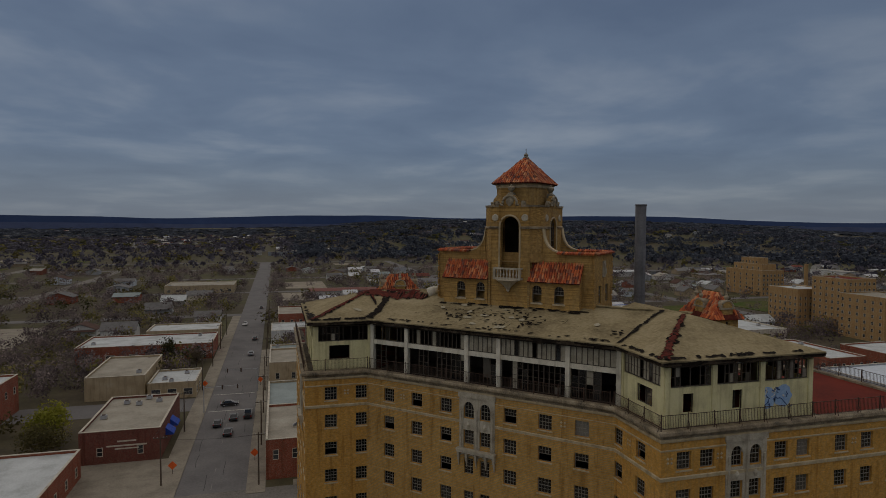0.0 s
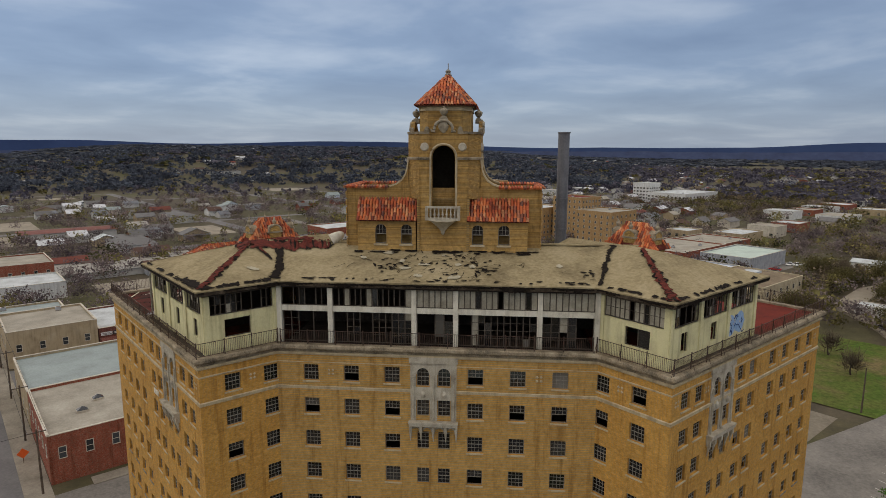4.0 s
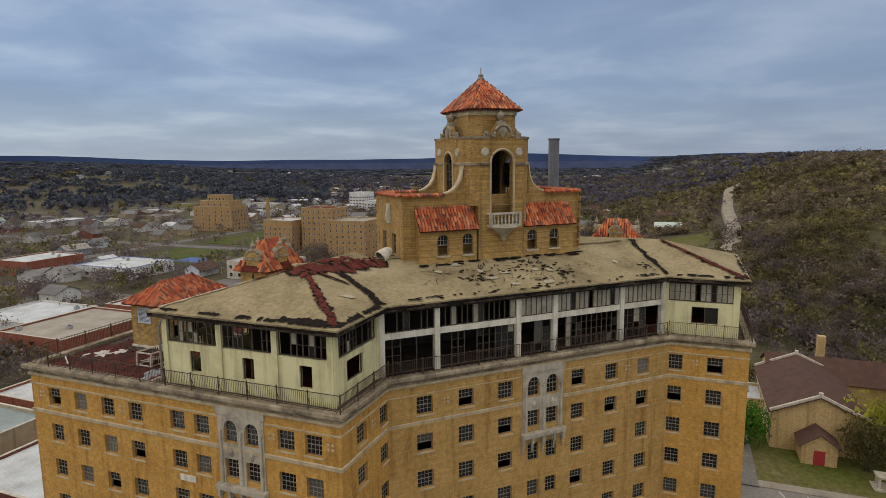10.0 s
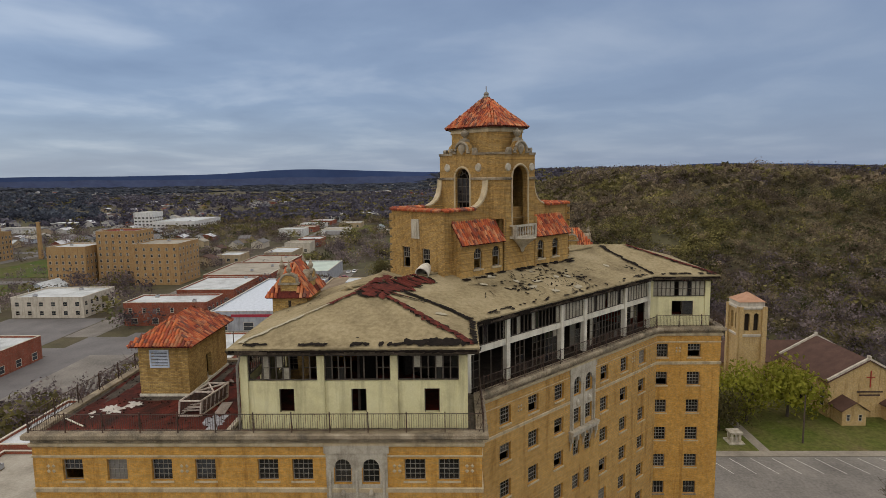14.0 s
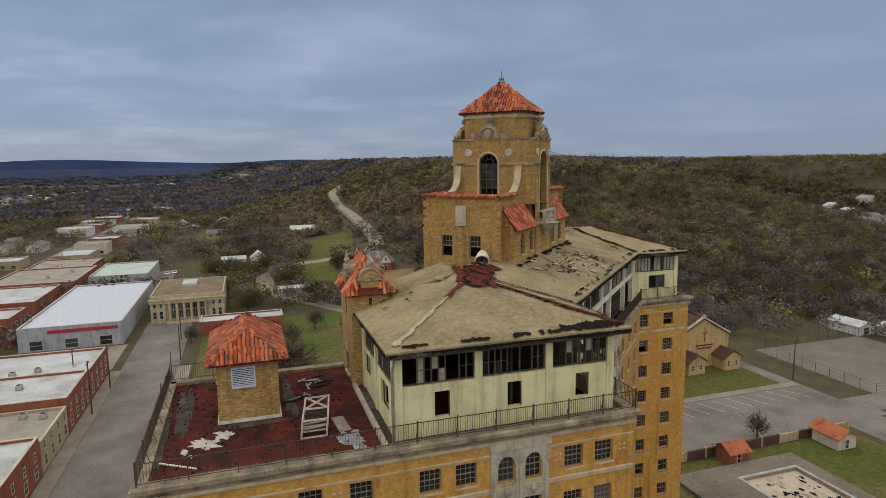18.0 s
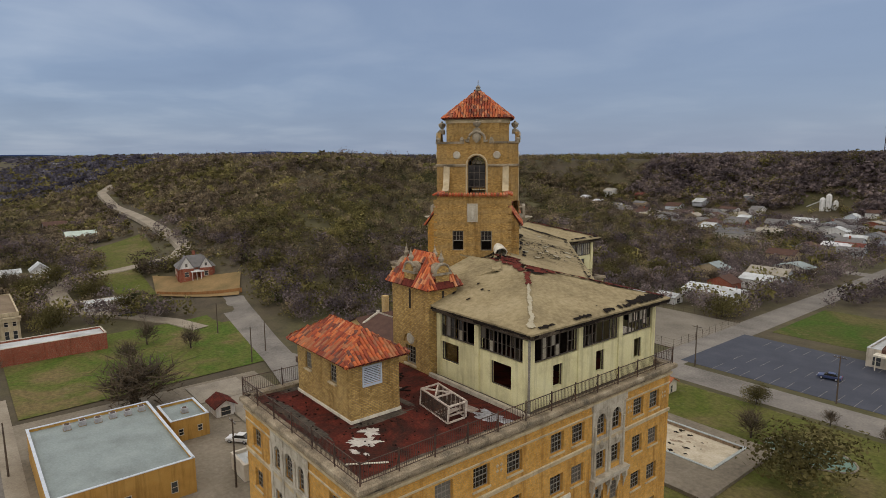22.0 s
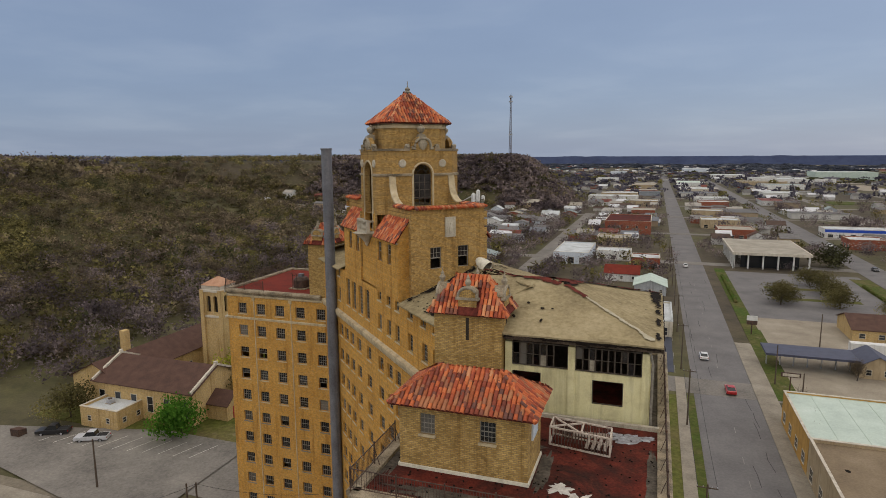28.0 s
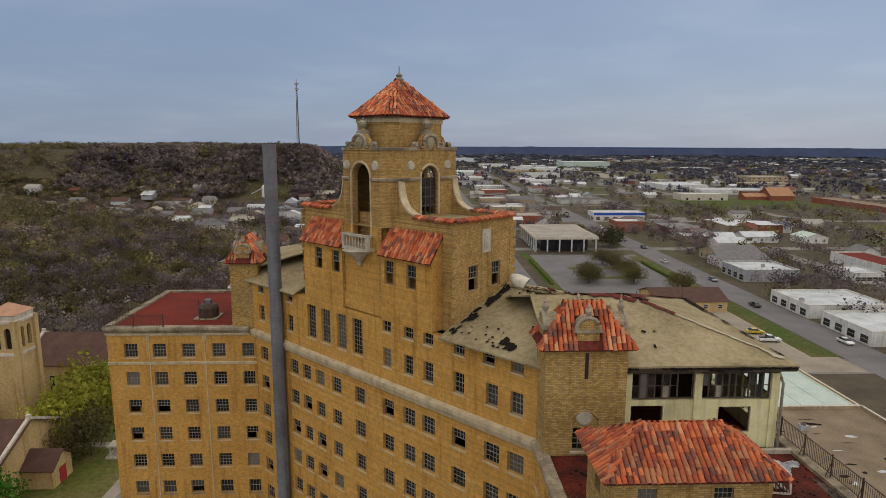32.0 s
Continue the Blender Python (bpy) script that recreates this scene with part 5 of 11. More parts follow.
        for j in range(7):
            part("baluster", MB(lambda p, j=j, face=face: face((p[0] - 1.05 + j * 0.35, p[1] - 0.62, p[2]))).lathe((0, 0, 43.4), [(0.09, 0), (0.06, 0.1), (0.11, 0.3), (0.05, 0.6), (0.09, 0.85)], 7), M_STONE, bal)
        corb = MB(lambda p, face=face: face((p[0], p[1] - 0.3, p[2])))
        corb.lathe((0, 0, 41.9), [(0.04, 0), (0.16, 0.15), (0.2, 0.35), (0.5, 0.7), (0.85, 1.0), (1.3, 1.3)], 10)
        part("corbel", corb, M_STONE, bal)
        # frame strips between the balcony bay and the pent roofs
        for x in (-2.18, 2.18):
            part("edge_pier", MB(face).box(x - 0.12, -0.16, 39.6, x + 0.12, -0.05, 45.0), M_TOWER, tower)
part("belfry_floor", MB(from_uv).box(UC - HU + 0.3, VC - HV + 0.3, 43.2, UC + HU - 0.3, VC + HV - 0.3, 43.44), M_LEDGE, tower)
# added near-black screen, keeps the sky from showing through the arches
part("belfry_partition", MB(from_uv).box(-2.6, VC + 0.9, 43.44, 2.6, VC + 1.1, 50.3), M_UNLIT, tower)
part("belfry_ceiling", MB(from_uv).prism(cut_block(HU - 0.3, HV - 0.3, CUT), 50.3, 50.6), M_UNLIT, tower)
part("drum", MB(from_uv).prism(cut_block(2.28, 3.12, 0.86), 50.6, 52.75), M_TOWER, tower)
part("drum_cornice", MB(from_uv).prism(cut_block(2.36, 3.2, 0.86), 52.62, 52.95), M_BAND, tower, "pale stone band under the eave")
roof_root = part("eave_board", MB(from_uv).prism(cut_block(2.48, 3.34, 0.84), 52.95, 53.12), M_LEDGE, tower)
APEX = from_uv((0.17, 11.13, 56.0))
oc = cut_block(2.66, 3.52, 0.84)
for i in range(8):
    a, b = from_uv((*oc[i], 53.1)), from_uv((*oc[(i + 1) % 8], 53.1))
    tile_slope([a, b, APEX], roof_root, width=0.26, rise=0.38)
    ridge_tiles(roof_root, a, APEX, 0.08)
part("finial", MB().lathe(tuple(APEX - Vector((0, 0, 0.15))), [(0.3, 0), (0.34, 0.12), (0.2, 0.28), (0.26, 0.42), (0.16, 0.55), (0.04, 0.62), (0.035, 1.1), (0.01, 1.15)], 10), M_SASH, tower, "lead finial")
# tiled copings on the shoulders
def coping(a, b):
    pa, pb = from_uv(a), from_uv(b)
    mb = MB()
    d = pb - pa
    n = max(1, int(d.length / 0.26))
    t = Vector((-d.y, d.x, 0)).normalized()
    for k in range(n):
        q = pa + d * (k + 0.5) / n
        mb.tube([q - t * 0.38 + Vector((0, 0, -0.05)), q + Vector((0, 0, 0.1)), q + t * 0.38 + Vector((0, 0, -0.05))], [0.12, 0.11, 0.12], 6)
    part("tiled_coping", mb, M_TILE, tower, kind="stuff", recalc=False)


for s in (-1, 1):
    coping((s * 8.62, 8.0, 45.99), (s * 8.62, 14.4, 45.99))
    for v in (8.0, 14.4):
        coping((s * 8.7, v, 45.99), (s * 4.9, v, 45.99))

# ---- corner turrets ----
for tf in (same, flip):
    tc = tf((15.3, 76.3, 33.6))
    tur = thing("stair_turret", tc, "yellow brick stair turret with red tiled roof and curved gables", "turret", "stair turrets")
    mb = MB(tf)
    facade(mb, (17.6, 77.5), (13.0, 77.5), 33.0, 40.1, [(2.3, 33.9, 1.3, 1.4)], 0.35)
    facade(mb, (13.0, 77.5), (13.0, 74.9), 33.0, 40.1, [(1.3, 34.3, 0.8, 1.7)], 0.35)
    facade(mb, (13.0, 74.9), (17.6, 74.9), 33.0, 40.1, [], 0.35)
    facade(mb, (17.6, 74.9), (17.6, 77.5), 33.0, 40.1, [], 0.35)
    part("turret_wall", mb, M_ROUGH, tur)
    part("turret_core", MB(tf).box(13.6, 75.4, 33.6, 17.0, 76.8, 40.0), M_UNLIT, tur)
    part("roundel", MB(tf).tube([(15.3, 77.6, 35.9), (15.3, 77.45, 35.9)], [0.38, 0.55], 12), M_STONE, tur)
    part("roundel_arch", MB(tf).tube([(15.3 - 0.85 * math.cos(a), 77.52, 35.45 + 0.85 * math.sin(a)) for a in [math.pi * k / 12 for k in range(13)]], 0.07, 6), M_ROUGH, tur)
    part("roundel", MB(tf).tube([(12.9, 76.2, 36.15), (13.05, 76.2, 36.15)], [0.3, 0.42], 12), M_STONE, tur)
    # slit openings drawn as strips in the unlit-interior dark
    part("slit", MB(tf).box(15.2, 77.4, 38.2, 15.4, 77.53, 39.7), M_UNLIT, tur)
    part("slit", MB(tf).box(12.97, 76.1, 38.2, 13.1, 76.3, 39.7), M_UNLIT, tur)
    part("window", lattice(MB(lambda p, tf=tf: tf((15.3 - p[0], 77.3 - p[1], p[2]))), bars(-0.65, 0.65, 0.05, 4, 0.035), bars(33.9, 35.3, 0.05, 4, 0.035), lambda i, j: i % 2 == 0 or j % 2 == 0, -0.03, 0.03), M_SASH, tur)
    part("window", lattice(MB(lambda p, tf=tf: tf((13.2 + p[1], 76.2 - p[0], p[2]))), bars(-0.4, 0.4, 0.05, 2, 0.035), bars(34.3, 36.0, 0.05, 4, 0.035), lambda i, j: i % 2 == 0 or j % 2 == 0, -0.03, 0.03), M_SASH, tur)
    part("sill", MB(tf).box(14.55, 77.46, 33.76, 16.05, 77.64, 33.9), M_BAND, tur)
    root = part("eave_moulding", MB(tf).box(12.88, 74.78, 39.95, 17.72, 77.62, 40.1), M_LEDGE, tur)
    e = [tf(p) for p in ((12.65, 77.85, 40.0), (17.95, 77.85, 40.0), (17.95, 74.6, 40.0), (12.65, 74.6, 40.0))]
    r0, r1 = tf((14.35, 76.22, 42.3)), tf((16.25, 76.22, 42.3))
    gables = ((15.3, 77.4, 0, 1), (15.3, 75.05, 0, -1), (13.1, 76.22, 1, -1), (17.5, 76.22, 1, 1))

    def in_gable(q, tf=tf, gables=gables):
        """Where the arched gables break through the tiles."""
        p = tf(q)
        x, y = p[0], p[1]
        for gx, gy, ax, sg in gables:
            along_, out_ = ((x - gx), (y - gy) * sg) if ax == 0 else ((y - gy), (x - gx) * sg)
            if abs(along_) < 0.68 and out_ > -0.45:
                return True
        return False
    for q in ([e[0], e[1], r1, r0], [e[1], e[2], r1], [e[2], e[3], r0, r1], [e[3], e[0], r0]):
        tile_slope(q, root, width=0.27, rise=0.4, skip=in_gable)
    for a, b in ((e[0], r0), (e[1], r1), (e[2], r1), (e[3], r0), (r0, r1)):
        ridge_tiles(root, a, b, 0.1)
    # arched gables rising through the eave on the four sides, each a small barrel vault running back into the roof
    for cx, cy, ax, sg in gables:
        def loc(p, cx=cx, cy=cy, ax=ax, sg=sg, tf=tf):
            return tf((cx + p[0], cy + sg * p[1], p[2]) if ax == 0 else (cx + sg * p[1], cy + p[0], p[2]))
        pts = [(0.62, 39.9), (0.62, 41.05)] + [(0.62 * math.cos(a), 41.05 + 0.62 * math.sin(a)) for a in [math.pi * k / 10 for k in range(1, 10)]] + [(-0.62, 41.05), (-0.62, 39.9)]
        n = len(pts)
        back = -1.1 if ax == 0 else -1.5
        gm = MB(loc).add([(x, 0.14, z) for x, z in pts] + [(x, back, z) for x, z in pts], [tuple(range(n)), tuple(reversed(range(n, 2 * n)))] + [(i, (i + 1) % n, n + (i + 1) % n, n + i) for i in range(n)])
        g = part("curved_gable", gm, M_ROUGH, tur)
        part("gable_coping", MB(loc).tube([(x * 1.05, 0.1, z + 0.03) for x, z in pts[1:-1]], 0.11, 7), M_CREST, g)
        part("gable_ledge", MB(loc).box(-0.78, -0.1, 40.9, 0.78, 0.24, 41.06), M_CREST, g)
        part("vault_roof", MB(loc).add([(x * 1.08, 0.0, z + 0.05) for x, z in pts[1:-1]] + [(x * 1.08, back, z + 0.05) for x, z in pts[1:-1]], [(i, i + 1, n - 2 + i + 1, n - 2 + i) for i in range(n - 3)]), M_LEDGE, g)
        part("urn", MB(lambda p, loc=loc: loc((p[0], p[1] - 0.05, p[2]))).lathe((0, 0, 41.66), [(0.16, 0), (0.1, 0.12), (0.2, 0.3), (0.22, 0.42), (0.1, 0.6), (0.12, 0.68), (0.03, 0.85), (0.02, 1.1)], 9), M_CREST, g)

# ---- penthouse on the red terrace ----
ph = thing("rooftop_penthouse", (13.0, 84.3, 33.6), "small yellow brick penthouse with hipped red tile roof", "penthouse")
mb = MB()
facade(mb, (16.5, 86.1), (9.5, 86.1), 33.6, 37.3, [(1.6, 35.6, 0.85, 1.15), (4.9, 35.6, 0.85, 1.15)], 0.3)
facade(mb, (9.5, 86.1), (9.5, 82.6), 33.6, 37.3, [(1.5, 35.75, 1.25, 1.2)], 0.3)
facade(mb, (9.5, 82.6), (16.5, 82.6), 33.6, 37.3, [(3.5, 33.7, 0.9, 2.0)], 0.3)
facade(mb, (16.5, 82.6), (16.5, 86.1), 33.6, 37.3, [(1.7, 35.6, 0.85, 1.15)], 0.3)
part("wall", mb, M_ROUGH, ph)
part("dim_core", MB().box(10.3, 83.3, 33.6, 15.7, 85.4, 37.2), M_UNLIT, ph)
part("base_flashing", MB().box(9.42, 82.52, 33.6, 16.58, 86.18, 33.78), M_CREAMW, ph)
for x in (14.9, 11.6):
    m = Matrix.Translation((x, 86.1 - 0.12, 35.6)) @ Matrix.Rotation(math.pi, 4, "Z") @ Matrix.Diagonal((0.68, 1, 0.85, 1))
    w = part("window", SASH["room", "shut"][0], M_SASH, ph, m=m)
    new("pane", SASH["room", "shut"][1]).parent = w
    new("sill", SASH["room", "shut"][2]).parent = w
lou = MB()
for k in range(11):
    z = 35.78 + k * 0.107
    lou.add([(9.44, 83.97, z), (9.44, 85.23, z), (9.5, 85.23, z + 0.05), (9.5, 83.97, z + 0.05), (9.44, 83.97, z + 0.02), (9.44, 85.23, z + 0.02)], [(0, 1, 2, 3), (0, 4, 5, 1), (4, 3, 2, 5)])
lou.box(9.4, 83.92, 35.7, 9.5, 83.99, 36.98).box(9.4, 85.21, 35.7, 9.5, 85.28, 36.98).box(9.4, 83.99, 35.7, 9.5, 85.21, 35.77).box(9.4, 83.99, 36.92, 9.5, 85.21, 36.98)
part("louvred_vent", lou, M_PALE, ph, "pale blue-grey louvred vent", recalc=False)
root = part("eave_board", MB().box(9.3, 82.4, 37.2, 16.7, 86.3, 37.34), M_LEDGE, ph)
e = [(9.05, 86.6, 37.3), (16.95, 86.6, 37.3), (16.95, 82.1, 37.3), (9.05, 82.1, 37.3)]
r0, r1 = (11.25, 84.35, 38.8), (14.75, 84.35, 38.8)
tile_slope([e[1], e[0], r0, r1], root, single=True, width=0.25, rise=0.34, limit=160)
tile_slope([e[0], e[3], r0], root, single=True, width=0.25, rise=0.34, limit=70)
tile_slope([e[3], e[2], r1, r0], root, width=0.25, rise=0.34)
tile_slope([e[2], e[1], r1], root, single=True, width=0.25, rise=0.34, limit=70)
for a, b in ((e[0], r0), (e[1], r1), (e[2], r1), (e[3], r0), (r0, r1)):
    ridge_tiles(root, a, b, 0.13)

# ---- boiler chimney ----
stack = thing("boiler_stack", (37.45, 56.40, 0), "tall plain grey steel boiler chimney beside the back wall", "chimney")
M_STACK = worn("grey_steel", (0.155, 0.16, 0.175), (0.09, 0.09, 0.10), (0.22, 0.23, 0.25), 0.5, 0.6, 6, 0.1)
part("flue", MB().tube([(37.45, 56.40, 0), (37.45, 56.40, 51.0)], [0.6, 0.56], 24, False), M_STACK, stack, smooth=True)
part("flue_lining", MB().tube([(37.45, 56.40, 40), (37.45, 56.40, 51.0)], [0.5, 0.5], 24, False), M_UNLIT, stack)
for z in (51.0, 44.5, 41.5, 36, 28, 20, 12):
    part("band", MB().tube([(37.45, 56.40, z - 0.12), (37.45, 56.40, z)], 0.63, 24), M_STACK, stack)
for z in (36.2, 28.2):
    part("wall_tie", MB().bar((37.45, 56.40, z), tuple(from_uv((11.3, 15.3, z))), 0.1), M_STEEL, stack)

# ---- parapet railings ----
def railing(pts, tf=same, z=33.8, tall=1.15, label="rusty wrought iron railing along the parapet"):
    a = tf((*pts[0], z))
    rail = thing("parapet_railing", a, label, "railing", "parapet railings")
    for i in range(len(pts) - 1):
        p, q = Vector(tf((*pts[i], z))), Vector(tf((*pts[i + 1], z)))
        d = q - p
        n = max(1, round(d.length / 2.3))
        t = Vector((-d.y, d.x, 0)).normalized()
        part("top_rail", MB().bar(p + Vector((0, 0, tall)), q + Vector((0, 0, tall)), 0.05, 0.035), M_STEEL, rail)
        part("bottom_rail", MB().bar(p + Vector((0, 0, 0.15)), q + Vector((0, 0, 0.15)), 0.04, 0.03), M_STEEL, rail)
        for k in range(n + (1 if i == len(pts) - 2 else 0)):
            c = p + d * k / n
            part("post", MB().bar(c - Vector((0, 0, 0.05)), c + Vector((0, 0, tall + 0.12)), 0.06).bar(c + Vector((0, 0, tall * 0.75)), c + t * 0.3 - Vector((0, 0, 0.02)), 0.03), M_STEEL, rail)
        bars = MB()
        m = int(d.length / 0.14)
        for k in range(m):
            c = p + d * (k + 0.5) / m
            bars.bar(c + Vector((0, 0, 0.15)), c + Vector((0, 0, tall)), 0.018)
        part("baluster", bars, M_STEEL, rail, kind="stuff", recalc=False)


for tf in (same, flip):
    railing([(17.7, 84.0), (17.7, 89.55), (2.85, 89.55), (2.85, 62.1), (9.3, 62.1)], tf)
a, b = from_uv((-12.4, -0.02, 0)), from_uv((12.4, -0.02, 0))
railing([(a.x, a.y), (b.x, b.y)])

# ---- things lying on the terrace ----
M_RUST = worn("pale_rusted_frame", (0.30, 0.245, 0.2), (0.13, 0.085, 0.06), (0.48, 0.43, 0.37), 2, 0.7, 12, 0.2, False)
M_FRAME = worn("flaking_white_steel", (0.55, 0.48, 0.40), (0.27, 0.19, 0.14), (0.68, 0.62, 0.54), 3, 0.7, 12, 0.2, False)
frame_root = thing("fallen_steel_frame", (8.2, 80.2, 33.6), "rusted steel lattice sign frame lying on its side", "frame")
A = [(5.8, 80.3), (5.8, 81.7), (9.2, 79.8), (9.2, 81.2)]
for zz in (33.66, 34.65):
    sh = 0.0 if zz < 34 else -0.1
    for i, j in ((0, 2), (1, 3), (0, 1), (2, 3)):
        part("rail", MB().bar((A[i][0], A[i][1] + sh, zz), (A[j][0], A[j][1] + sh, zz), 0.09), M_FRAME, frame_root)
for i in range(4):
    part("strut", MB().bar((*A[i], 33.66), (A[i][0], A[i][1] - 0.1, 34.65), 0.09), M_FRAME, frame_root)
for k in range(19):
    x, y = 5.95 + k * 0.17, 80.28 - k * 0.025
    part("slat", MB().bar((x, y, 33.68), (x + 0.08, y - 0.1, 34.62), 0.07, 0.03), M_STEEL if k % 3 else M_RUST, frame_root)
    part("slat", MB().bar((x, y + 1.4, 33.68), (x + 0.08, y + 1.3, 34.62), 0.07, 0.03), M_STEEL, frame_root)
for k in range(9):
    x, y = 7.5 + k * 0.19, 79.95 - k * 0.028
    part("rib", MB().bar((x, y, 33.95), (x - 0.12, y + 1.4, 33.95), 0.05), M_STEEL, frame_root)
part("brace", MB().bar((7.4, 80.0, 34.65), (9.2, 81.1, 34.68), 0.085), M_FRAME, frame_root)
part("brace", MB().bar((7.4, 81.4, 34.65), (9.2, 79.7, 34.68), 0.085), M_FRAME, frame_root)
part("brace", MB().bar((7.4, 80.0, 34.65), (7.4, 81.4, 34.68), 0.085), M_FRAME, frame_root)
for k in range(4):
    part("louvre", MB().bar((6.0 + k * 0.33, 80.2, 33.95 + 0.1 * (k % 2)), (6.1 + k * 0.33, 81.6, 33.9), 0.2, 0.02), M_RUST, frame_root)
plank = part("loose_board", MB().bar((6.1, 79.2, 33.63), (8.1, 79.4, 33.66), 0.7, 0.05), M_RUST, None, "broad weathered panel lying on the terrace")
tagged(plank, category="board", group="loose boards on the terrace")
rr = random.Random(21)


def blob(name, spots, z, mat, label, category, rough=0.9):
    """Ragged flat patches of worn roofing, one ring with a noisy rim each."""
    root = thing(name, (spots[0][0], spots[0][1], z), label, category)
    for i, (cx, cy, rx, ry, turn) in enumerate(spots):
        n = 64
        ring = []
        for j in range(n):
            a = math.tau * j / n
            c, s = math.cos(a), math.sin(a)
            f = 1 + rough * (0.75 * noise.noise(Vector((c * 1.7 + cx, s * 1.7 + cy, i))) + 0.4 * noise.noise(Vector((c * 5 + cy, s * 5, i + 3))) + 0.2 * noise.noise(Vector((c * 12, s * 12 + cx, i))))
            x, y = rx * f * c, ry * f * s
            ring.append((cx + x * math.cos(turn) - y * math.sin(turn), cy + x * math.sin(turn) + y * math.cos(turn), z + 0.001 * i))
        part("patch", MB().add([(cx, cy, z + 0.001 * i)] + ring, [(0, 1 + j, 1 + (j + 1) % n) for j in range(n)]), mat, root, recalc=False)
    return root


M_BLEACH = worn("bleached_felt", (0.52, 0.49, 0.43), (0.25, 0.22, 0.19), (0.66, 0.64, 0.58), 1.6, 0.85, 8, 0.3, False)
M_SILVER = worn("silver_coating", (0.26, 0.27, 0.29), (0.07, 0.05, 0.05), (0.62, 0.64, 0.67), 2.6, 0.45, 6, 0.3, False)
blob("black_roof_stain", [(12.4, 88.2, 3.6, 0.45, 0.03), (9.0, 84.2, 0.32, 2.2, 0), (12.8, 81.9, 3.2, 0.4, 0), (16.9, 84.5, 0.35, 3.2, 0), (3.55, 84.0, 0.28, 4.6, 0), (8.0, 89.05, 4.5, 0.2, 0)], 33.606, M_GRIME, "black water stains on the red roofing", "stain", 0.7)
blob("bleached_roof_patch", [(7.9, 85.8, 0.62, 0.42, 0.4), (7.0, 86.75, 1.05, 0.5, 0.9), (6.4, 87.75, 0.4, 0.16, 0.3), (5.7, 87.4, 0.22, 0.12, 0.3)], 33.616, M_BLEACH, "bleached bare patches worn into the red roofing", "roof patch", 1.1)
blob("silver_roof_patch", [(4.9, 78.9, 1.3, 0.6, 0.25)], 33.616, M_SILVER, "shiny silver coating patch beside the pavilion", "roof patch", 0.8)
bits = MB()
for _ in range(260):
    x, y = rr.uniform(3.4, 17.2), rr.uniform(78.3, 89)
    if 9.3 < x < 16.7 and 82.4 < y < 86.3:
        continue
    a, s_ = rr.uniform(0, 3), rr.uniform(0.03, 0.14) * (1.6 if x > 10 else 1)
    bits.bar((x, y, 33.62), (x + s_ * math.cos(a), y + s_ * math.sin(a), 33.64), 0.07, 0.04)
tagged(part("roof_debris", bits, M_DARK, None, "small dark rubble scattered over the terrace", kind="stuff", recalc=False), category="debris")
part("corner_drain", MB().tube([(3.72, 76.95, 33.62), (3.72, 76.95, 37.6), (3.95, 76.7, 38.4)], 0.08, 8), M_SASH, pav, "grey corner drain pipe")
for k in range(16):
    x, y = rr.uniform(11, 16), rr.uniform(78.6, 81.5)
    a = rr.uniform(0, 3)
    l = rr.uniform(0.5, 1.6)
    ob = part("loose_board", MB().bar((x, y, 33.63), (x + l * math.cos(a), y + l * math.sin(a), 33.66), 0.16, 0.04), M_RUST if k % 2 else M_DARK, None, "weathered loose board on the terrace")
    tagged(ob, category="board", group="loose boards on the terrace")
ob = part("white_pole", MB().bar((4.2, 87.0, 33.64), (5.4, 88.9, 33.66), 0.1, 0.05), M_CREAMW, None, "white wooden strip lying on the terrace")
tagged(ob, category="board")
part("low_kerb", MB().box(3.2, 77.35, 33.6, 12.95, 77.62, 33.85), M_STONE, hotel, "pale worn kerb beside the pavilion")
for tf in (same, flip):
    part("grimy_walkway", MB(tf).prism([(3.0, 77.35), (3.0, 62.3), (9.3, 62.3), (9.9, 63.0), (3.85, 63.0), (3.85, 76.85), (12.95, 76.85), (12.95, 77.35)], 33.6, 33.625), M_GRIME, hotel, "black grimy walkway round the pavilion")

# dish on the ridge
dish = thing("satellite_dish", (17.5, 65.9, 40.6), "white satellite dish on the torn roof ridge", "dish")
c0, nd = Vector((18.0, 66.0, 41.6)), Vector((-0.78, 0.35, -0.45)).normalized()
tx = nd.cross(Vector((0, 0, 1))).normalized()
ty = nd.cross(tx)


def cowl(rad_, deep):
    vs_, fs_ = [], []
    for j in range(8):
        a_ = math.pi / 2 * j / 7
        for k in range(24):
            b_ = math.tau * k / 24
            vs_.append(c0 + (tx * math.cos(b_) + ty * math.sin(b_)) * rad_ * math.sin(a_) + nd * deep * (1 - math.cos(a_)))
    for j in range(7):
        fs_ += [(j * 24 + k, j * 24 + (k + 1) % 24, (j + 1) * 24 + (k + 1) % 24, (j + 1) * 24 + k) for k in range(24)]
    return MB().add(vs_, fs_)


part("bowl", cowl(0.56, 1.3), M_CREAMW, dish, smooth=True, recalc=False)
c0 = c0 + nd * 0.06
# added inner sheet, its grey stands in for the bowl's self-shadow
part("bowl_lining", cowl(0.52, 1.25), M_SASH, dish, "dark inside of the dish", smooth=True, recalc=False)
part("mast", MB().bar((17.6, 66.2, 40.2), (17.7, 66.2, 41.0), 0.12), M_STEEL, dish)
part("rim", MB().tube([c0 + nd * 1.24 + (tx * math.cos(math.tau * k / 24) + ty * math.sin(math.tau * k / 24)) * 0.55 for k in range(25)], 0.05, 6), M_CREAMW, dish)

# ---- arched stone panel on the wing end ----
def wing_end(p):
    return (10.95 - p[0], 89.5 - p[1], p[2])


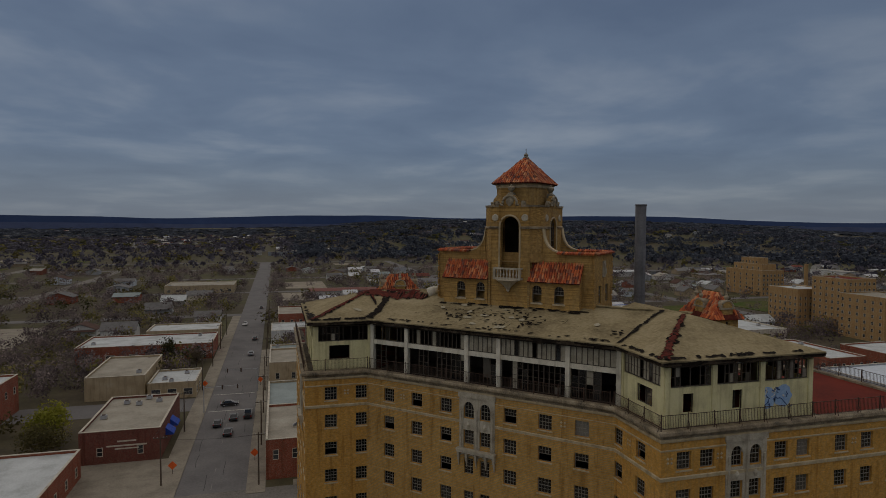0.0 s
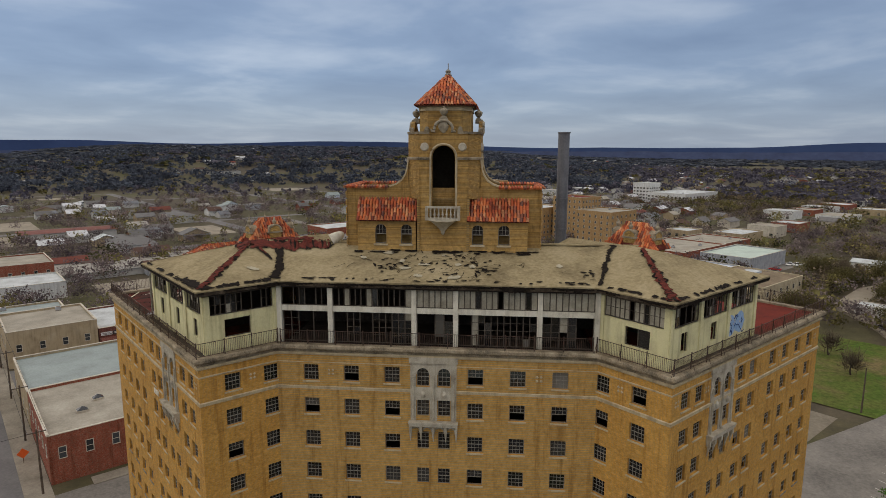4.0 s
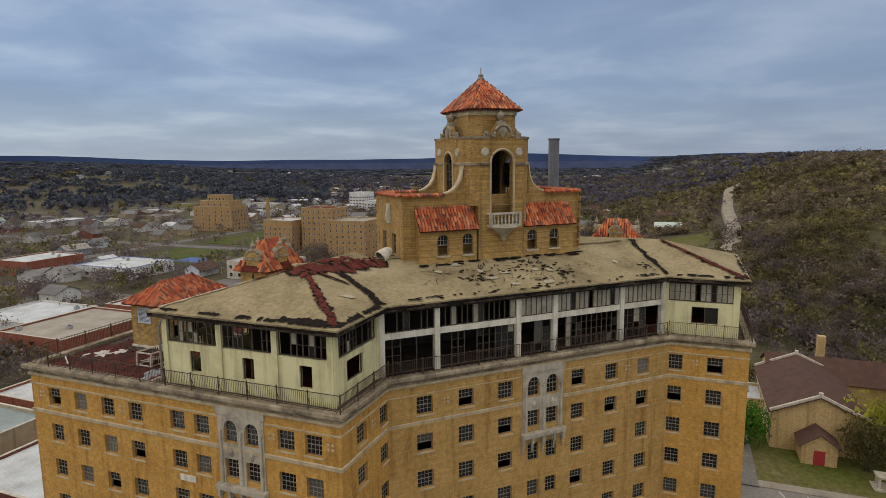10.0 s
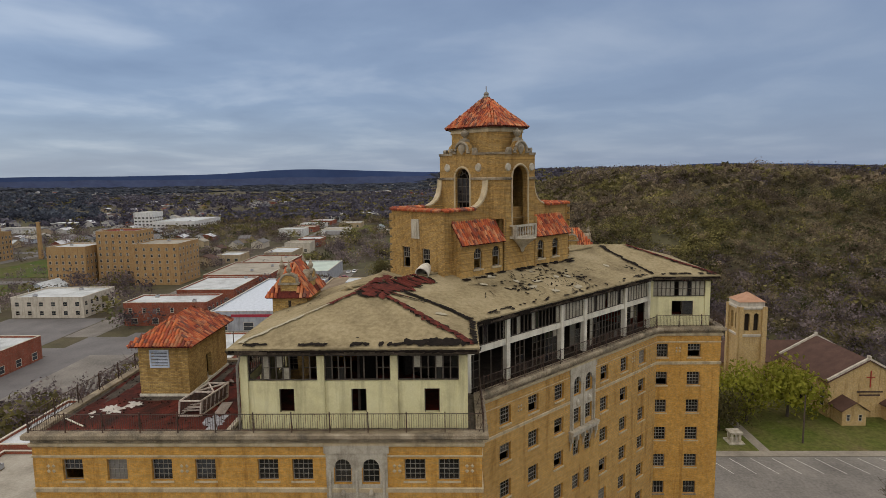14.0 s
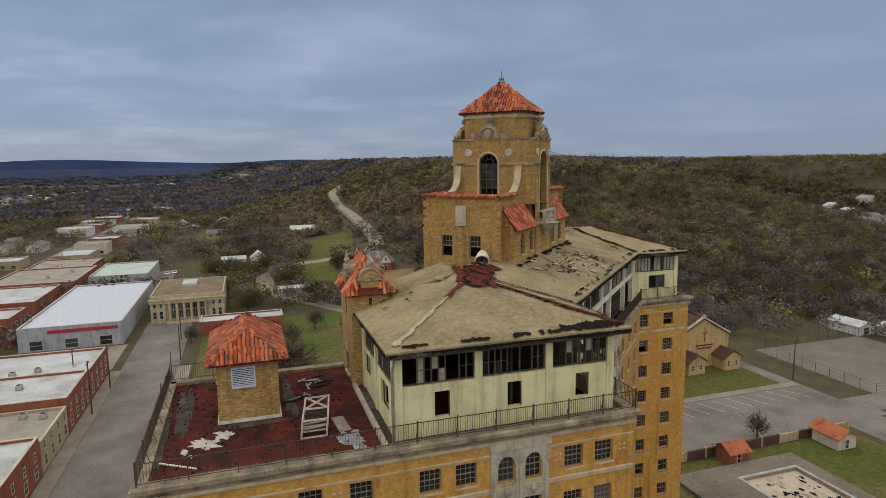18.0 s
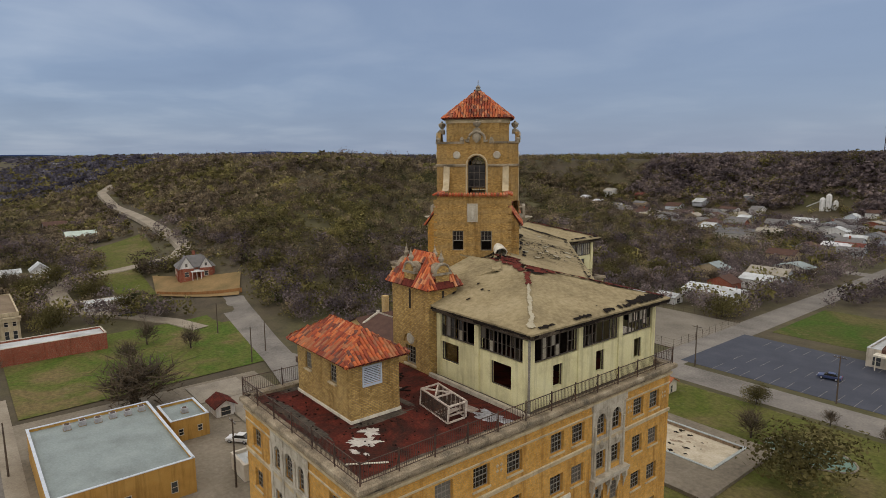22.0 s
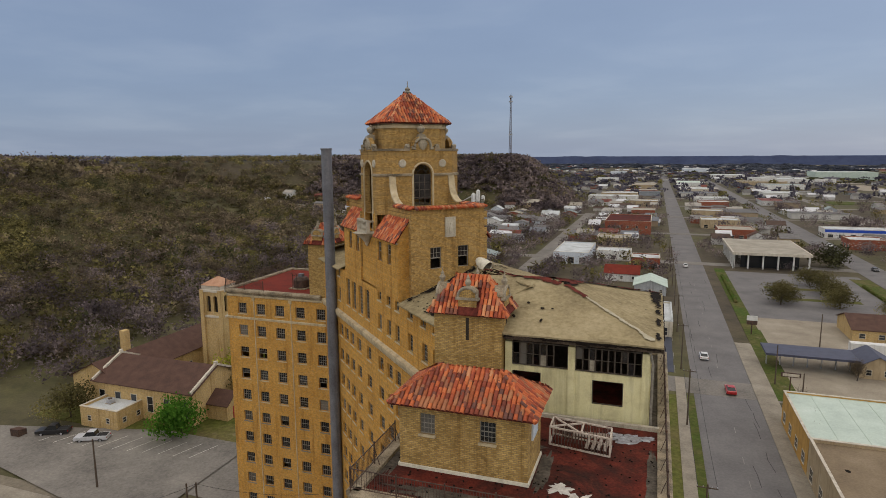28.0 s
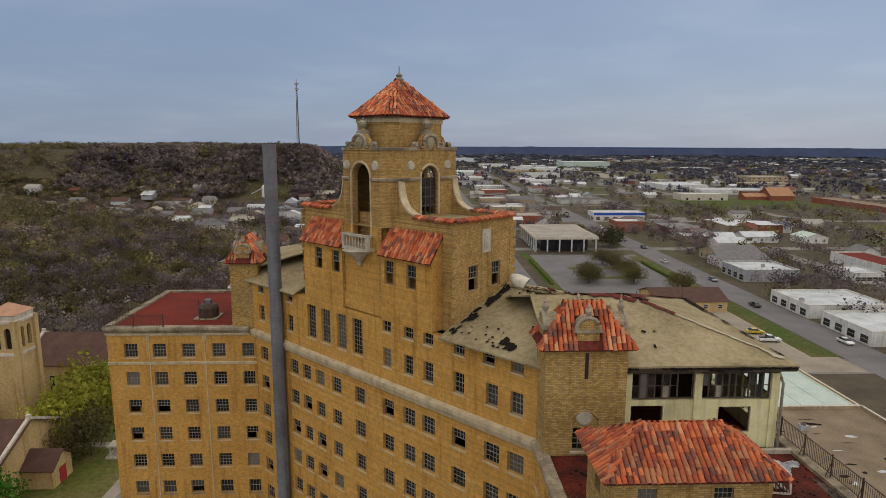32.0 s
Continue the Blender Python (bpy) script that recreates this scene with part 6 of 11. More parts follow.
ENDS = [(-1.6, 30.62, 0.8, 1.5), (0, 30.62, 1.05, 1.65), (1.6, 30.62, 0.8, 1.5)]
mb = MB(wing_end)
facade(mb, (-2.55, -0.07), (2.55, -0.07), 27.5, 32.9, [(2.55 + s, z, w, h) for s, z, w, h in ENDS] + [(2.55 + s, TOP_ROW - PITCH, 0.9, WIN_H) for s in (-1.6, 0, 1.6)], 0.12)
for s, z, w, h in ENDS:
    arch_ring(mb, s, -0.07, z + h - w / 2, w / 2, w / 2 + 0.002, 0.2)
end_bay = part("stone_panel", mb, M_STONE, hotel, "pale green-stained stone panel with three arches")
for s in (-2.05, -1.0, 0, 1.0, 2.05):
    part("raised_panel", MB(wing_end).box(s - 0.36, -0.11, 32.4, s + 0.36, -0.06, 32.78), M_STONE, end_bay)
for s in (-2.4, -0.82, 0.82, 2.4):
    part("pilaster", MB(wing_end).box(s - 0.14, -0.13, 27.6, s + 0.14, -0.06, 32.2), M_STONE, end_bay)
part("sill_band", MB(wing_end).box(-2.6, -0.17, 30.4, 2.6, -0.06, 30.6), M_STONE, end_bay)
for s, z, w, h in ENDS:
    gr = MB(wing_end)
    m_ = 2 if w < 1 else 3
    for i in range(m_ + 1):
        x = s - w / 2 + 0.03 + (w - 0.06) * i / m_
        gr.box(x - 0.03, 0.1, z, x + 0.03, 0.16, z + h - (0.12 if 0 < i < m_ else w / 2))
    for j in range(5):
        zz = z + 0.03 + (h - 0.3) * j / 4
        gr.box(s - w / 2, 0.1, zz - 0.025, s + w / 2, 0.16, zz + 0.025)
    gr.tube([(s + (w / 2 - 0.03) * math.cos(a), 0.13, z + h - w / 2 + (w / 2 - 0.03) * math.sin(a)) for a in [math.pi * j / 10 for j in range(11)]], 0.035, 6)
    wn_ = part("arched_window", gr, M_SASH, hotel)
    part("pane", MB(wing_end).box(s - w / 2 + 0.02, 0.125, z + (0.5 if s == 0 else 0.02), s + w / 2 - 0.02, 0.13, z + h - w * 0.3), M_DGLASS, wn_)
for r in range(1, 5):
    for s in (-1.6, 0, 1.6):
        place = Vector((10.95 - s, 89.36, TOP_ROW - PITCH * r))
        m = Matrix.Translation(place) @ Matrix.Rotation(math.pi, 4, "Z") @ Matrix.Diagonal((0.72, 1, 1, 1))
        w = part("window", SASH["room", "shut"][0], M_SASH, hotel, m=m)
        new("pane", SASH["room", "shut"][1]).parent = w
        new("sill", SASH["room", "shut"][2]).parent = w
# lozenge ornaments between the windows of the top floor
def lozenge(place, out):
    out = Vector(out)
    t = Vector((-out.y, out.x, 0))
    c = Vector(place) + out * 0.02
    mb = MB()
    for dx in (-0.16, 0.16):
        for dz in (-0.16, 0.16):
            q = c + t * dx + Vector((0, 0, dz))
            mb.add([q - t * 0.13, q - Vector((0, 0, 0.13)), q + t * 0.13, q + Vector((0, 0, 0.13)), q + out * 0.05], [(0, 1, 4), (1, 2, 4), (2, 3, 4), (3, 0, 4)])
    part("lozenge_ornament", mb, M_BAND, hotel, "small pale stone lozenges", recalc=False)


fo = from_uv((0, -1, 0)) - from_uv((0, 0, 0))
for u in (-8.34, 8.34):
    lozenge(from_uv((u, 0.1, 31.5)), fo)
for tf in (same, flip):
    for q, o in (((7.1, 62.2), (7.1, 61.2)), ((2.95, 88.4), (1.95, 88.4)), ((2.95, 62.95), (1.95, 62.95)), ((2.95, 67.3), (1.95, 67.3)), ((2.95, 80.2), (1.95, 80.2))):
        a_, b_ = Vector(tf((*q, 31.5))), Vector(tf((*o, 31.5)))
        lozenge(a_, b_ - a_)
# white plaque on the street front
part("wall_plaque", MB().box(2.86, 73.75, 27.12, 2.94, 75.1, 27.55), M_CREAMW, hotel, "small blank white plaque")
# drain pipes down the back of the other wing
for x in (45.4, 50.7):
    dp = MB().tube([(x, 52.48, 1), (x, 52.48, 32.6)], 0.07, 8)
    pipe = part("drain_pipe", dp, M_BAND, hotel, "pale painted drain pipe")
    part("hopper", MB().prism([(x - 0.18, 52.3), (x + 0.18, 52.3), (x + 0.18, 52.6), (x - 0.18, 52.6)], 32.5, 32.9), M_BAND, pipe)

# ---- blue spray paint on the pavilion wall ----
M_SPRAY1 = worn("pale_blue_spray", (0.30, 0.46, 0.68), (0.20, 0.34, 0.58), (0.46, 0.60, 0.76), 3, 0.8, 16, 0.05, False)
M_SPRAY2 = worn("dark_blue_spray", (0.025, 0.06, 0.20), (0.015, 0.04, 0.14), (0.06, 0.12, 0.3), 3, 0.8, 16, 0.05, False)
GX = 38.35
gf_ = thing("wall_graffiti", (GX, 38.75, 34.0), "blue and white spray-painted graffiti on the cream wall", "graffiti")
gr_ = random.Random(8)


def spray(name, pts, y, mat):
    part(name, MB().add([(x, y, z) for x, z in pts], [tuple(range(len(pts)))]), mat, gf_, recalc=False)


for cx, cz, rx, rz in ((GX - 0.75, 35.3, 0.85, 0.9), (GX + 0.7, 35.35, 0.9, 0.9)):
    spray("spray_patch", [(cx + rx * gr_.uniform(0.85, 1.1) * math.cos(math.tau * j / 16), cz + rz * gr_.uniform(0.85, 1.1) * math.sin(math.tau * j / 16)) for j in range(16)], 38.762, M_SPRAY1)
for k in range(15):
    cx, cz = GX + gr_.uniform(-1.25, 1.25), 35.3 + gr_.uniform(-0.6, 0.6)
    st = [Vector((cx, 38.757, cz))]
    for _ in range(4):
        st.append(st[-1] + Vector((gr_.uniform(-0.3, 0.3), 0, gr_.uniform(-0.3, 0.3))))
    part("spray_stroke", MB().tube(st, 0.035, 4), M_SPRAY2 if k % 3 else M_CREAMW, gf_, recalc=False)

# ---- fan unit behind a guard rail on the even red terrace ----
UX, UY = 46.2, 48.6
fu = thing("roof_fan_unit", (UX, UY, 33.6), "dark rusty fan housing on the red roof", "fan unit")
part("housing", MB().lathe((UX, UY, 33.6), [(0.95, 0), (1.0, 0.2), (1.0, 1.1), (0.75, 1.4), (0.35, 1.5)], 14), M_STEEL, fu)
part("base", MB().box(UX - 1.15, UY - 1.15, 33.6, UX + 1.15, UY + 1.15, 33.72), M_LEDGE, fu)
part("motor", MB().box(UX - 0.3, UY - 0.3, 35.05, UX + 0.3, UY + 0.3, 35.45), M_STACK, fu)
gl_ = thing("ladder_hoop", (UX + 0.2, UY + 1.2, 33.6), "bent steel ladder hoop standing over the roof edge", "ladder")
for dx in (-0.3, 0.3):
    part("stile", MB().tube([(UX + 0.2 + dx, UY + 1.2, 33.6), (UX + 0.2 + dx, UY + 1.2, 35.6), (UX + 0.2 + dx, UY + 1.5, 35.75)], 0.035, 6), M_STEEL, gl_)
part("rung", MB().bar((UX - 0.1, UY + 1.2, 35.4), (UX + 0.5, UY + 1.2, 35.4), 0.04), M_STEEL, gl_)

# ---- ground, hills and distance ----


def smooth(t):
    t = min(1.0, max(0.0, t))
    return t * t * (3 - 2 * t)


def terrain(x, y):
    """Height of the land: flat town, a wooded hill to the east, a long ridge to the south-east."""
    d1 = x - 122 - 0.12 * y
    d2 = (52 - y + 0.08 * (x - 150)) * 1.5
    d3 = (y + 245 + 0.55 * (x - 120)) * 1.2
    d = min(d1, d2, d3)
    h = 40.5 * smooth(d / 270)
    h += 5 * smooth((x - 115 - 55 * smooth(y / 40)) / 90) * smooth((130 - y) / 60) * (1 if y > -150 else smooth((y + 260) / 110))
    e = min((x - 82 + 0.1 * (y + 520)) * 1.6, 130 - abs(y + 540 - 0.1 * x))
    h = max(h, 44 * smooth(e / 95))
    r = math.hypot(x, y)
    if r > 700:
        az = math.atan2(x, y)
        far = 30 * smooth((r - 700) / 2500) * (0.55 + 0.45 * math.sin(az * 3.0 + 1.0))
        h += far * smooth((y + 0.9 * x + 300) / 1500) * (0.7 + 0.6 * noise.noise(Vector((x * 0.0011, y * 0.0011, 0))))
        h += 33 * smooth((r - 780) / 620) * smooth((az - 0.03) / 0.22) * smooth((1.05 - az) / 0.5)
    if h > 2:
        h += min(1.0, h / 14) * 2.2 * noise.noise(Vector((x * 0.012, y * 0.012, 4)))
    return h


def ground_mat():
    k = Mat("dry_grass_ground", 0.95)
    big = k.ramp(k.noise(0.012, 7, 0.62), [(0.3, (0.06, 0.05, 0.038)), (0.45, (0.09, 0.076, 0.049)), (0.6, (0.088, 0.086, 0.036)), (0.78, (0.14, 0.118, 0.074))])
    mid = k.ramp(k.noise(0.18, 6, 0.65), [(0.3, (0.55, 0.52, 0.5)), (0.7, (1.25, 1.2, 1.1))])
    fine = k.noise(1.6, 5, 0.7)
    c = k.mix(0.8, big, mid, "MULTIPLY")
    c = k.mix(0.5, c, k.ramp(fine, [(0.3, (0.6, 0.6, 0.6)), (0.7, (1.2, 1.2, 1.2))]), "MULTIPLY")
    return k.colour(c).bump(fine, 0.4, 0.1).m


M_GROUND = ground_mat()
M_ASPHALT = worn("old_asphalt", (0.15, 0.143, 0.14), (0.10, 0.096, 0.095), (0.20, 0.19, 0.182), 0.12, 0.9, 2.2, 0.2, False)
M_ASPHALT2 = worn("patched_asphalt", (0.185, 0.17, 0.15), (0.085, 0.078, 0.07), (0.29, 0.27, 0.23), 0.1, 0.92, 2.2, 0.2, False)
M_BLUELOT = worn("sealed_asphalt", (0.05, 0.056, 0.075), (0.035, 0.04, 0.055), (0.075, 0.08, 0.10), 0.2, 0.8, 3, 0.15, False)
M_WALK = worn("pale_concrete", (0.255, 0.225, 0.175), (0.15, 0.13, 0.10), (0.35, 0.315, 0.25), 0.25, 0.9, 3, 0.2, False)
M_GRAVEL = worn("gravel", (0.27, 0.235, 0.175), (0.18, 0.15, 0.11), (0.38, 0.34, 0.27), 0.15, 0.95, 3, 0.4, False)


def lawn_mat(name, lush, mid, dry):
    """Grass: wide patches of green and straw, mown tufts, thin bare spots."""
    k = Mat(name, 0.95, 0.0, 0.1)
    big = k.ramp(k.noise(0.07, 6, 0.65, None, 0.6), [(0.36, dry), (0.5, mid), (0.66, lush)])
    tuft = k.noise(1.1, 6, 0.7)
    c = k.mix(0.75, big, k.ramp(tuft, [(0.32, (0.5, 0.5, 0.5)), (0.68, (1.35, 1.3, 1.2))]), "MULTIPLY")
    bare = k.ramp(k.noise(0.22, 5, 0.7), [(0.62, (0, 0, 0)), (0.74, (1, 1, 1))])
    c = k.mix(bare, c, (0.19, 0.155, 0.095))
    return k.colour(c).bump(tuft, 0.5, 0.1).m


M_LAWN = lawn_mat("spring_lawn", (0.082, 0.106, 0.02), (0.112, 0.115, 0.034), (0.15, 0.125, 0.058))
M_LUSH = lawn_mat("lush_lawn", (0.066, 0.118, 0.018), (0.10, 0.118, 0.03), (0.16, 0.128, 0.06))
M_LAWN2 = lawn_mat("green_lawn", (0.055, 0.10, 0.016), (0.075, 0.092, 0.024), (0.115, 0.105, 0.042))
M_PAINT = worn("road_paint", (0.55, 0.53, 0.47), (0.3, 0.28, 0.24), (0.68, 0.66, 0.6), 1.5, 0.8, 5, 0.1, False)
xs = sorted({*[-4000, -3200, -2500, -2000, -1600, -1300, -1050, -900], *range(-800, 801, 16), *[900, 1050, 1300, 1600, 2000, 2500, 3200, 4000]})
nx = len(xs)
gv = [(x, y, terrain(x, y)) for y in xs for x in xs]
gf = [(j * nx + i, j * nx + i + 1, (j + 1) * nx + i + 1, (j + 1) * nx + i) for j in range(nx - 1) for i in range(nx - 1)]
ground = part("ground", MB().add(gv, gf), M_GROUND, None, "dry early-spring ground under town and wooded hills", kind="structure", recalc=False, smooth=True)
ground["category"] = "ground"

# far ridges with haze blue put into the colour, beyond everything that shifts
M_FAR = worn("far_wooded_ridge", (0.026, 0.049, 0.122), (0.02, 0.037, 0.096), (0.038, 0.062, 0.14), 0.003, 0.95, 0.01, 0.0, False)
mb = MB()
ring = []
for k in range(181):
    az = math.tau * k / 180
    hh = 60 + 22 * math.tanh(3.0 * noise.noise(Vector((math.cos(az) * 3.2, math.sin(az) * 3.2, 1)))) + 9 * noise.noise(Vector((math.cos(az) * 9, math.sin(az) * 9, 2)))
    f = smooth((math.sin(az) * 0.9 + math.cos(az) + 0.25) / 0.9)
    ring.append((az, 34 + (hh + 18 - 34) * f))
for k in range(180):
    (a0, h0), (a1, h1) = ring[k], ring[k + 1]
    mb.add([(4100 * math.sin(a0), 4100 * math.cos(a0), -60), (4100 * math.sin(a1), 4100 * math.cos(a1), -60), (4180 * math.sin(a1), 4180 * math.cos(a1), h1), (4180 * math.sin(a0), 4180 * math.cos(a0), h0)], [(0, 1, 2, 3)])
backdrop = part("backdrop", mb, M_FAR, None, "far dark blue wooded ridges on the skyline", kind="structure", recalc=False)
backdrop["category"] = "hills"
# standing ring whose colour carries the blue haze over the far plain
mb = MB()
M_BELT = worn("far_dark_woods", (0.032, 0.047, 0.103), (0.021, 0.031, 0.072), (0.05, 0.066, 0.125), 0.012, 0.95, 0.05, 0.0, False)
for k in range(720):
    a0, a1 = math.tau * k / 720, math.tau * (k + 1) / 720
    hs = []
    for a in (a0, a1):
        c, s = math.cos(a), math.sin(a)
        hs.append(38 + 9 * noise.noise(Vector((c * 5, s * 5, 11))) + 3 * noise.noise(Vector((c * 40, s * 40, 5))) + 1.5 * noise.noise(Vector((c * 160, s * 160, 6))))
    mb.add([(2900 * math.sin(a0), 2900 * math.cos(a0), -20), (2900 * math.sin(a1), 2900 * math.cos(a1), -20), (3000 * math.sin(a1), 3000 * math.cos(a1), hs[1]), (3000 * math.sin(a0), 3000 * math.cos(a0), hs[0])], [(0, 1, 2, 3)])
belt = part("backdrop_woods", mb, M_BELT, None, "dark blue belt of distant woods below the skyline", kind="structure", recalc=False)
belt["category"] = "woods"

OCC = []


def setting(name, x0, x1, y0, y1, z, mat, label, category, base=-0.3):
    """A flat piece of the setting, lying on the ground."""
    OCC.append((x0, x1, y0, y1))
    ob = part(name, MB().box(x0, y0, base, x1, y1, z), mat, None, label, kind="structure")
    ob["category"] = category
    return ob


setting("road_main", -17.6, -5.4, -1400, 1500, 0.02, M_ASPHALT, "long straight worn asphalt main street", "road")
setting("road_highway", -90, -78, -1500, 60, 0.064, M_ASPHALT, "wide grey asphalt highway", "road")
setting("road_north", -17.6, 300, 101.5, 114.6, 0.026, M_ASPHALT2, "plain asphalt street beside the hotel", "road")
setting("road_cross", -300, 150, 166.5, 178.5, 0.03, M_ASPHALT, "asphalt cross street at the traffic lights", "road")
setting("road_east", 150, 760, 176.5, 186.5, 0.038, M_ASPHALT2, "long asphalt street lined with stores", "road")
setting("road_south", -78, 118, -28.5, -19, 0.034, M_ASPHALT2, "pale asphalt side street", "road")
setting("road_church", 50.5, 69.2, -28, 47, 0.04, M_ASPHALT2, "pale asphalt street with angled parking by the church", "road")
setting("road_church_far", 52, 60.5, -420, -28, 0.045, M_ASPHALT2, "narrow pale street between houses", "road")
OCC += [(69, 122, 32, 54), (122, 182, 29, 47), (114, 172, 46, 97.5)]


def draped(name, left, right, lift, mat, label, category, n=14):
    """A sheet over the land between two plan lines of equal point count."""
    vs, rows_ = [], []
    for (a, b), (c, d) in zip(zip(left[:-1], left[1:]), zip(right[:-1], right[1:])):
        m_ = max(1, int((Vector(b) - Vector(a)).length / 6))
        for i in range(m_ + (1 if b == left[-1] else 0)):
            rows_.append((Vector(a).lerp(Vector(b), i / m_), Vector(c).lerp(Vector(d), i / m_)))
    for p, q in rows_:
        for j in range(n + 1):
            r = p.lerp(q, j / n)
            vs.append((r.x, r.y, terrain(r.x, r.y) + lift))
    k = n + 1
    fs = [(i * k + j, i * k + j + 1, (i + 1) * k + j + 1, (i + 1) * k + j) for i in range(len(rows_) - 1) for j in range(n)]
    ob = part(name, MB().add(vs, fs), mat, None, label, kind="structure", recalc=True)
    ob["category"] = category
    return ob


draped("lawn_north", [(119, 47), (172, 38)], [(116, 97.5), (168, 97.5)], 0.16, M_LUSH, "open green lawn with bare patches", "lawn", 12)
draped("road_lane", [(69, 31), (88, 31), (120, 39.5), (180, 29), (192, 34)], [(69, 54), (86, 54), (118, 47.5), (180, 38), (190, 42)], 0.22, M_ASPHALT2, "cracked asphalt lane widening into a car park", "road", 6)
draped("lawn_hill_foot", [(256, 36), (330, 25)], [(252, 56), (318, 52)], 0.2, M_LAWN, "green lawn beside the hill road", "lawn", 8)
draped("lawn_hill_houses", [(340, 100), (430, 100)], [(340, 114), (430, 116)], 0.2, M_LAWN, "yellow-green clearing among bare trees", "lawn", 8)
draped("lawn_trailer", [(205, 50), (258, 47)], [(205, 60), (250, 66)], 0.2, M_LAWN, "dry grass beside the lane", "lawn", 6)
M_CLAY = worn("orange_clay", (0.23, 0.15, 0.062), (0.10, 0.085, 0.032), (0.33, 0.22, 0.10), 0.12, 0.95, 2, 0.4, False)
draped("bank_clay", [(181, 30), (200, 22)], [(203, 51), (228, 46)], 0.75, M_CLAY, "bare orange clay bank below the brick house", "bank", 8)
draped("lot_vans", [(234, 115), (276, 115)], [(234, 134), (276, 134)], 0.18, M_ASPHALT2, "dusty lot with parked vans", "parking lot", 4)
draped("lawn_east_street", [(320, 150), (345, 150)], [(320, 172), (345, 172)], 0.18, M_LAWN, "grass lot beside the street", "lawn", 4)
draped("lawn_east_street_far", [(470, 140), (560, 140)], [(470, 160), (560, 165)], 0.18, M_LAWN, "grass lots beside the far street", "lawn", 4)
OCC += [(262, 330, 30, 56), (340, 430, 100, 115), (205, 258, 50, 62), (183, 226, 23, 50), (244, 256, 28, 72), (245, 276, 74, 97), (234, 276, 115, 134), (320, 345, 150, 172), (470, 560, 140, 162), (408, 428, 46, 64), (343, 364, 42, 60)]
setting("road_side_east", 131, 155, 121, 166.5, 0.048, M_ASPHALT, "asphalt side street by the corner store", "road")
setting("lot_rear", 96, 131, 147.5, 166.5, 0.058, M_ASPHALT2, "patched asphalt lot behind the stores", "parking lot")
setting("lot_office", 139, 175, 187, 222, 0.052, M_ASPHALT, "grey lot beside the pale office", "parking lot")
setting("lot_blue", -1.8, 54, -64, -31, 0.05, M_BLUELOT, "blue-black sealed parking lot", "parking lot")
M_COURT = worn("dull_gravel", (0.185, 0.165, 0.13), (0.11, 0.097, 0.075), (0.25, 0.225, 0.18), 0.09, 0.95, 2, 0.4, False)
setting("lot_fenced", 60, 92, -74, -38, 0.06, M_COURT, "fenced grey gravel court", "court")
setting("verge_corner", -5.4, -3.9, -17, 58, 0.16, M_LAWN2, "narrow grass verge beside the main street", "verge")
setting("pavement_corner", -3.9, -1.9, -28, 104, 0.15, M_WALK, "pale concrete pavement beside the main street", "pavement")
setting("pavement_north", -5.4, -2.0, 112.6, 240, 0.15, M_WALK, "pale concrete pavement along the stores", "pavement")
setting("pavement_west", -21.5, -17.6, -60, 330, 0.15, M_WALK, "pale concrete pavement with weedy verge", "pavement")
setting("pavement_side", 3, 131, 114.2, 116.8, 0.15, M_WALK, "pale concrete pavement by brick stores", "pavement")
setting("pavement_hotel", 20, 130, 98.6, 101.5, 0.1, M_GRAVEL, "worn concrete pavement beside the hotel annexe", "pavement")
setting("pavement_church", 69.2, 71.2, -28, 34, 0.15, M_WALK, "pale concrete pavement before the church lawn", "pavement")
setting("lawn_hotel", -1.9, 49, -17, 28, 0.06, M_LAWN, "patchy yellow-green hotel lawn", "lawn")
setting("lawn_church", 71.2, 118, -25, 33.5, 0.08, M_LAWN, "mown patchy church lawn", "lawn")
setting("lawn_lot", 0, 50, -110, -72, 0.05, M_LAWN2, "bright green empty lot", "lawn")
M_YARD = worn("dirty_yard", (0.20, 0.172, 0.125), (0.095, 0.08, 0.058), (0.29, 0.255, 0.195), 0.07, 0.95, 1.4, 0.4, False)
setting("yard", 20, 114, 52, 99, 0.045, M_YARD, "dusty service yard behind the hotel", "yard")
setting("court_west", -77, -21.5, -90, -20, 0.05, M_GRAVEL, "pale gravel forecourt beside the street", "yard")
setting("lot_bank", -75, -25.5, -170, -90, 0.05, M_ASPHALT, "grey parking lot with tree islands", "parking lot")
setting("lot_civic", -70, -21.5, 100, 134, 0.05, M_WALK, "pale concrete car park", "parking lot")
setting("forecourt_north", 133, 155, 116.8, 121, 0.05, M_GRAVEL, "pale gravel forecourt before the garage", "yard")
setting("verge_west", -26, -21.5, -75, -20, 0.09, M_LAWN2, "green verge by the pavement", "lawn")
setting("lawn_side", -1.9, 20, 28, 55, 0.05, M_LAWN, "hotel garden lawn with dry patches", "lawn")
for i in range(5):
    y = 330 + i * 105
    setting("road_town_n%d" % i, -420, 520, y, y + 8, 0.036, M_ASPHALT, "distant asphalt side street", "road")
for i in range(4):
    x = 130 + i * 115
    setting("road_town_e%d" % i, x, x + 8, 240 if i else 178, 900, 0.044, M_ASPHALT, "distant asphalt side street", "road")
for i in range(5):
    y = -190 - i * 110
    setting("road_town_s%d" % i, -420, 110 if y < -300 else 140, y, y + 8, 0.05, M_ASPHALT2, "distant asphalt side street", "road")
for i, x in enumerate((-150, -240, -330)):
    setting("road_town_w%d" % i, x, x + 8, -900, 700, 0.056, M_ASPHALT2, "distant asphalt side street", "road")


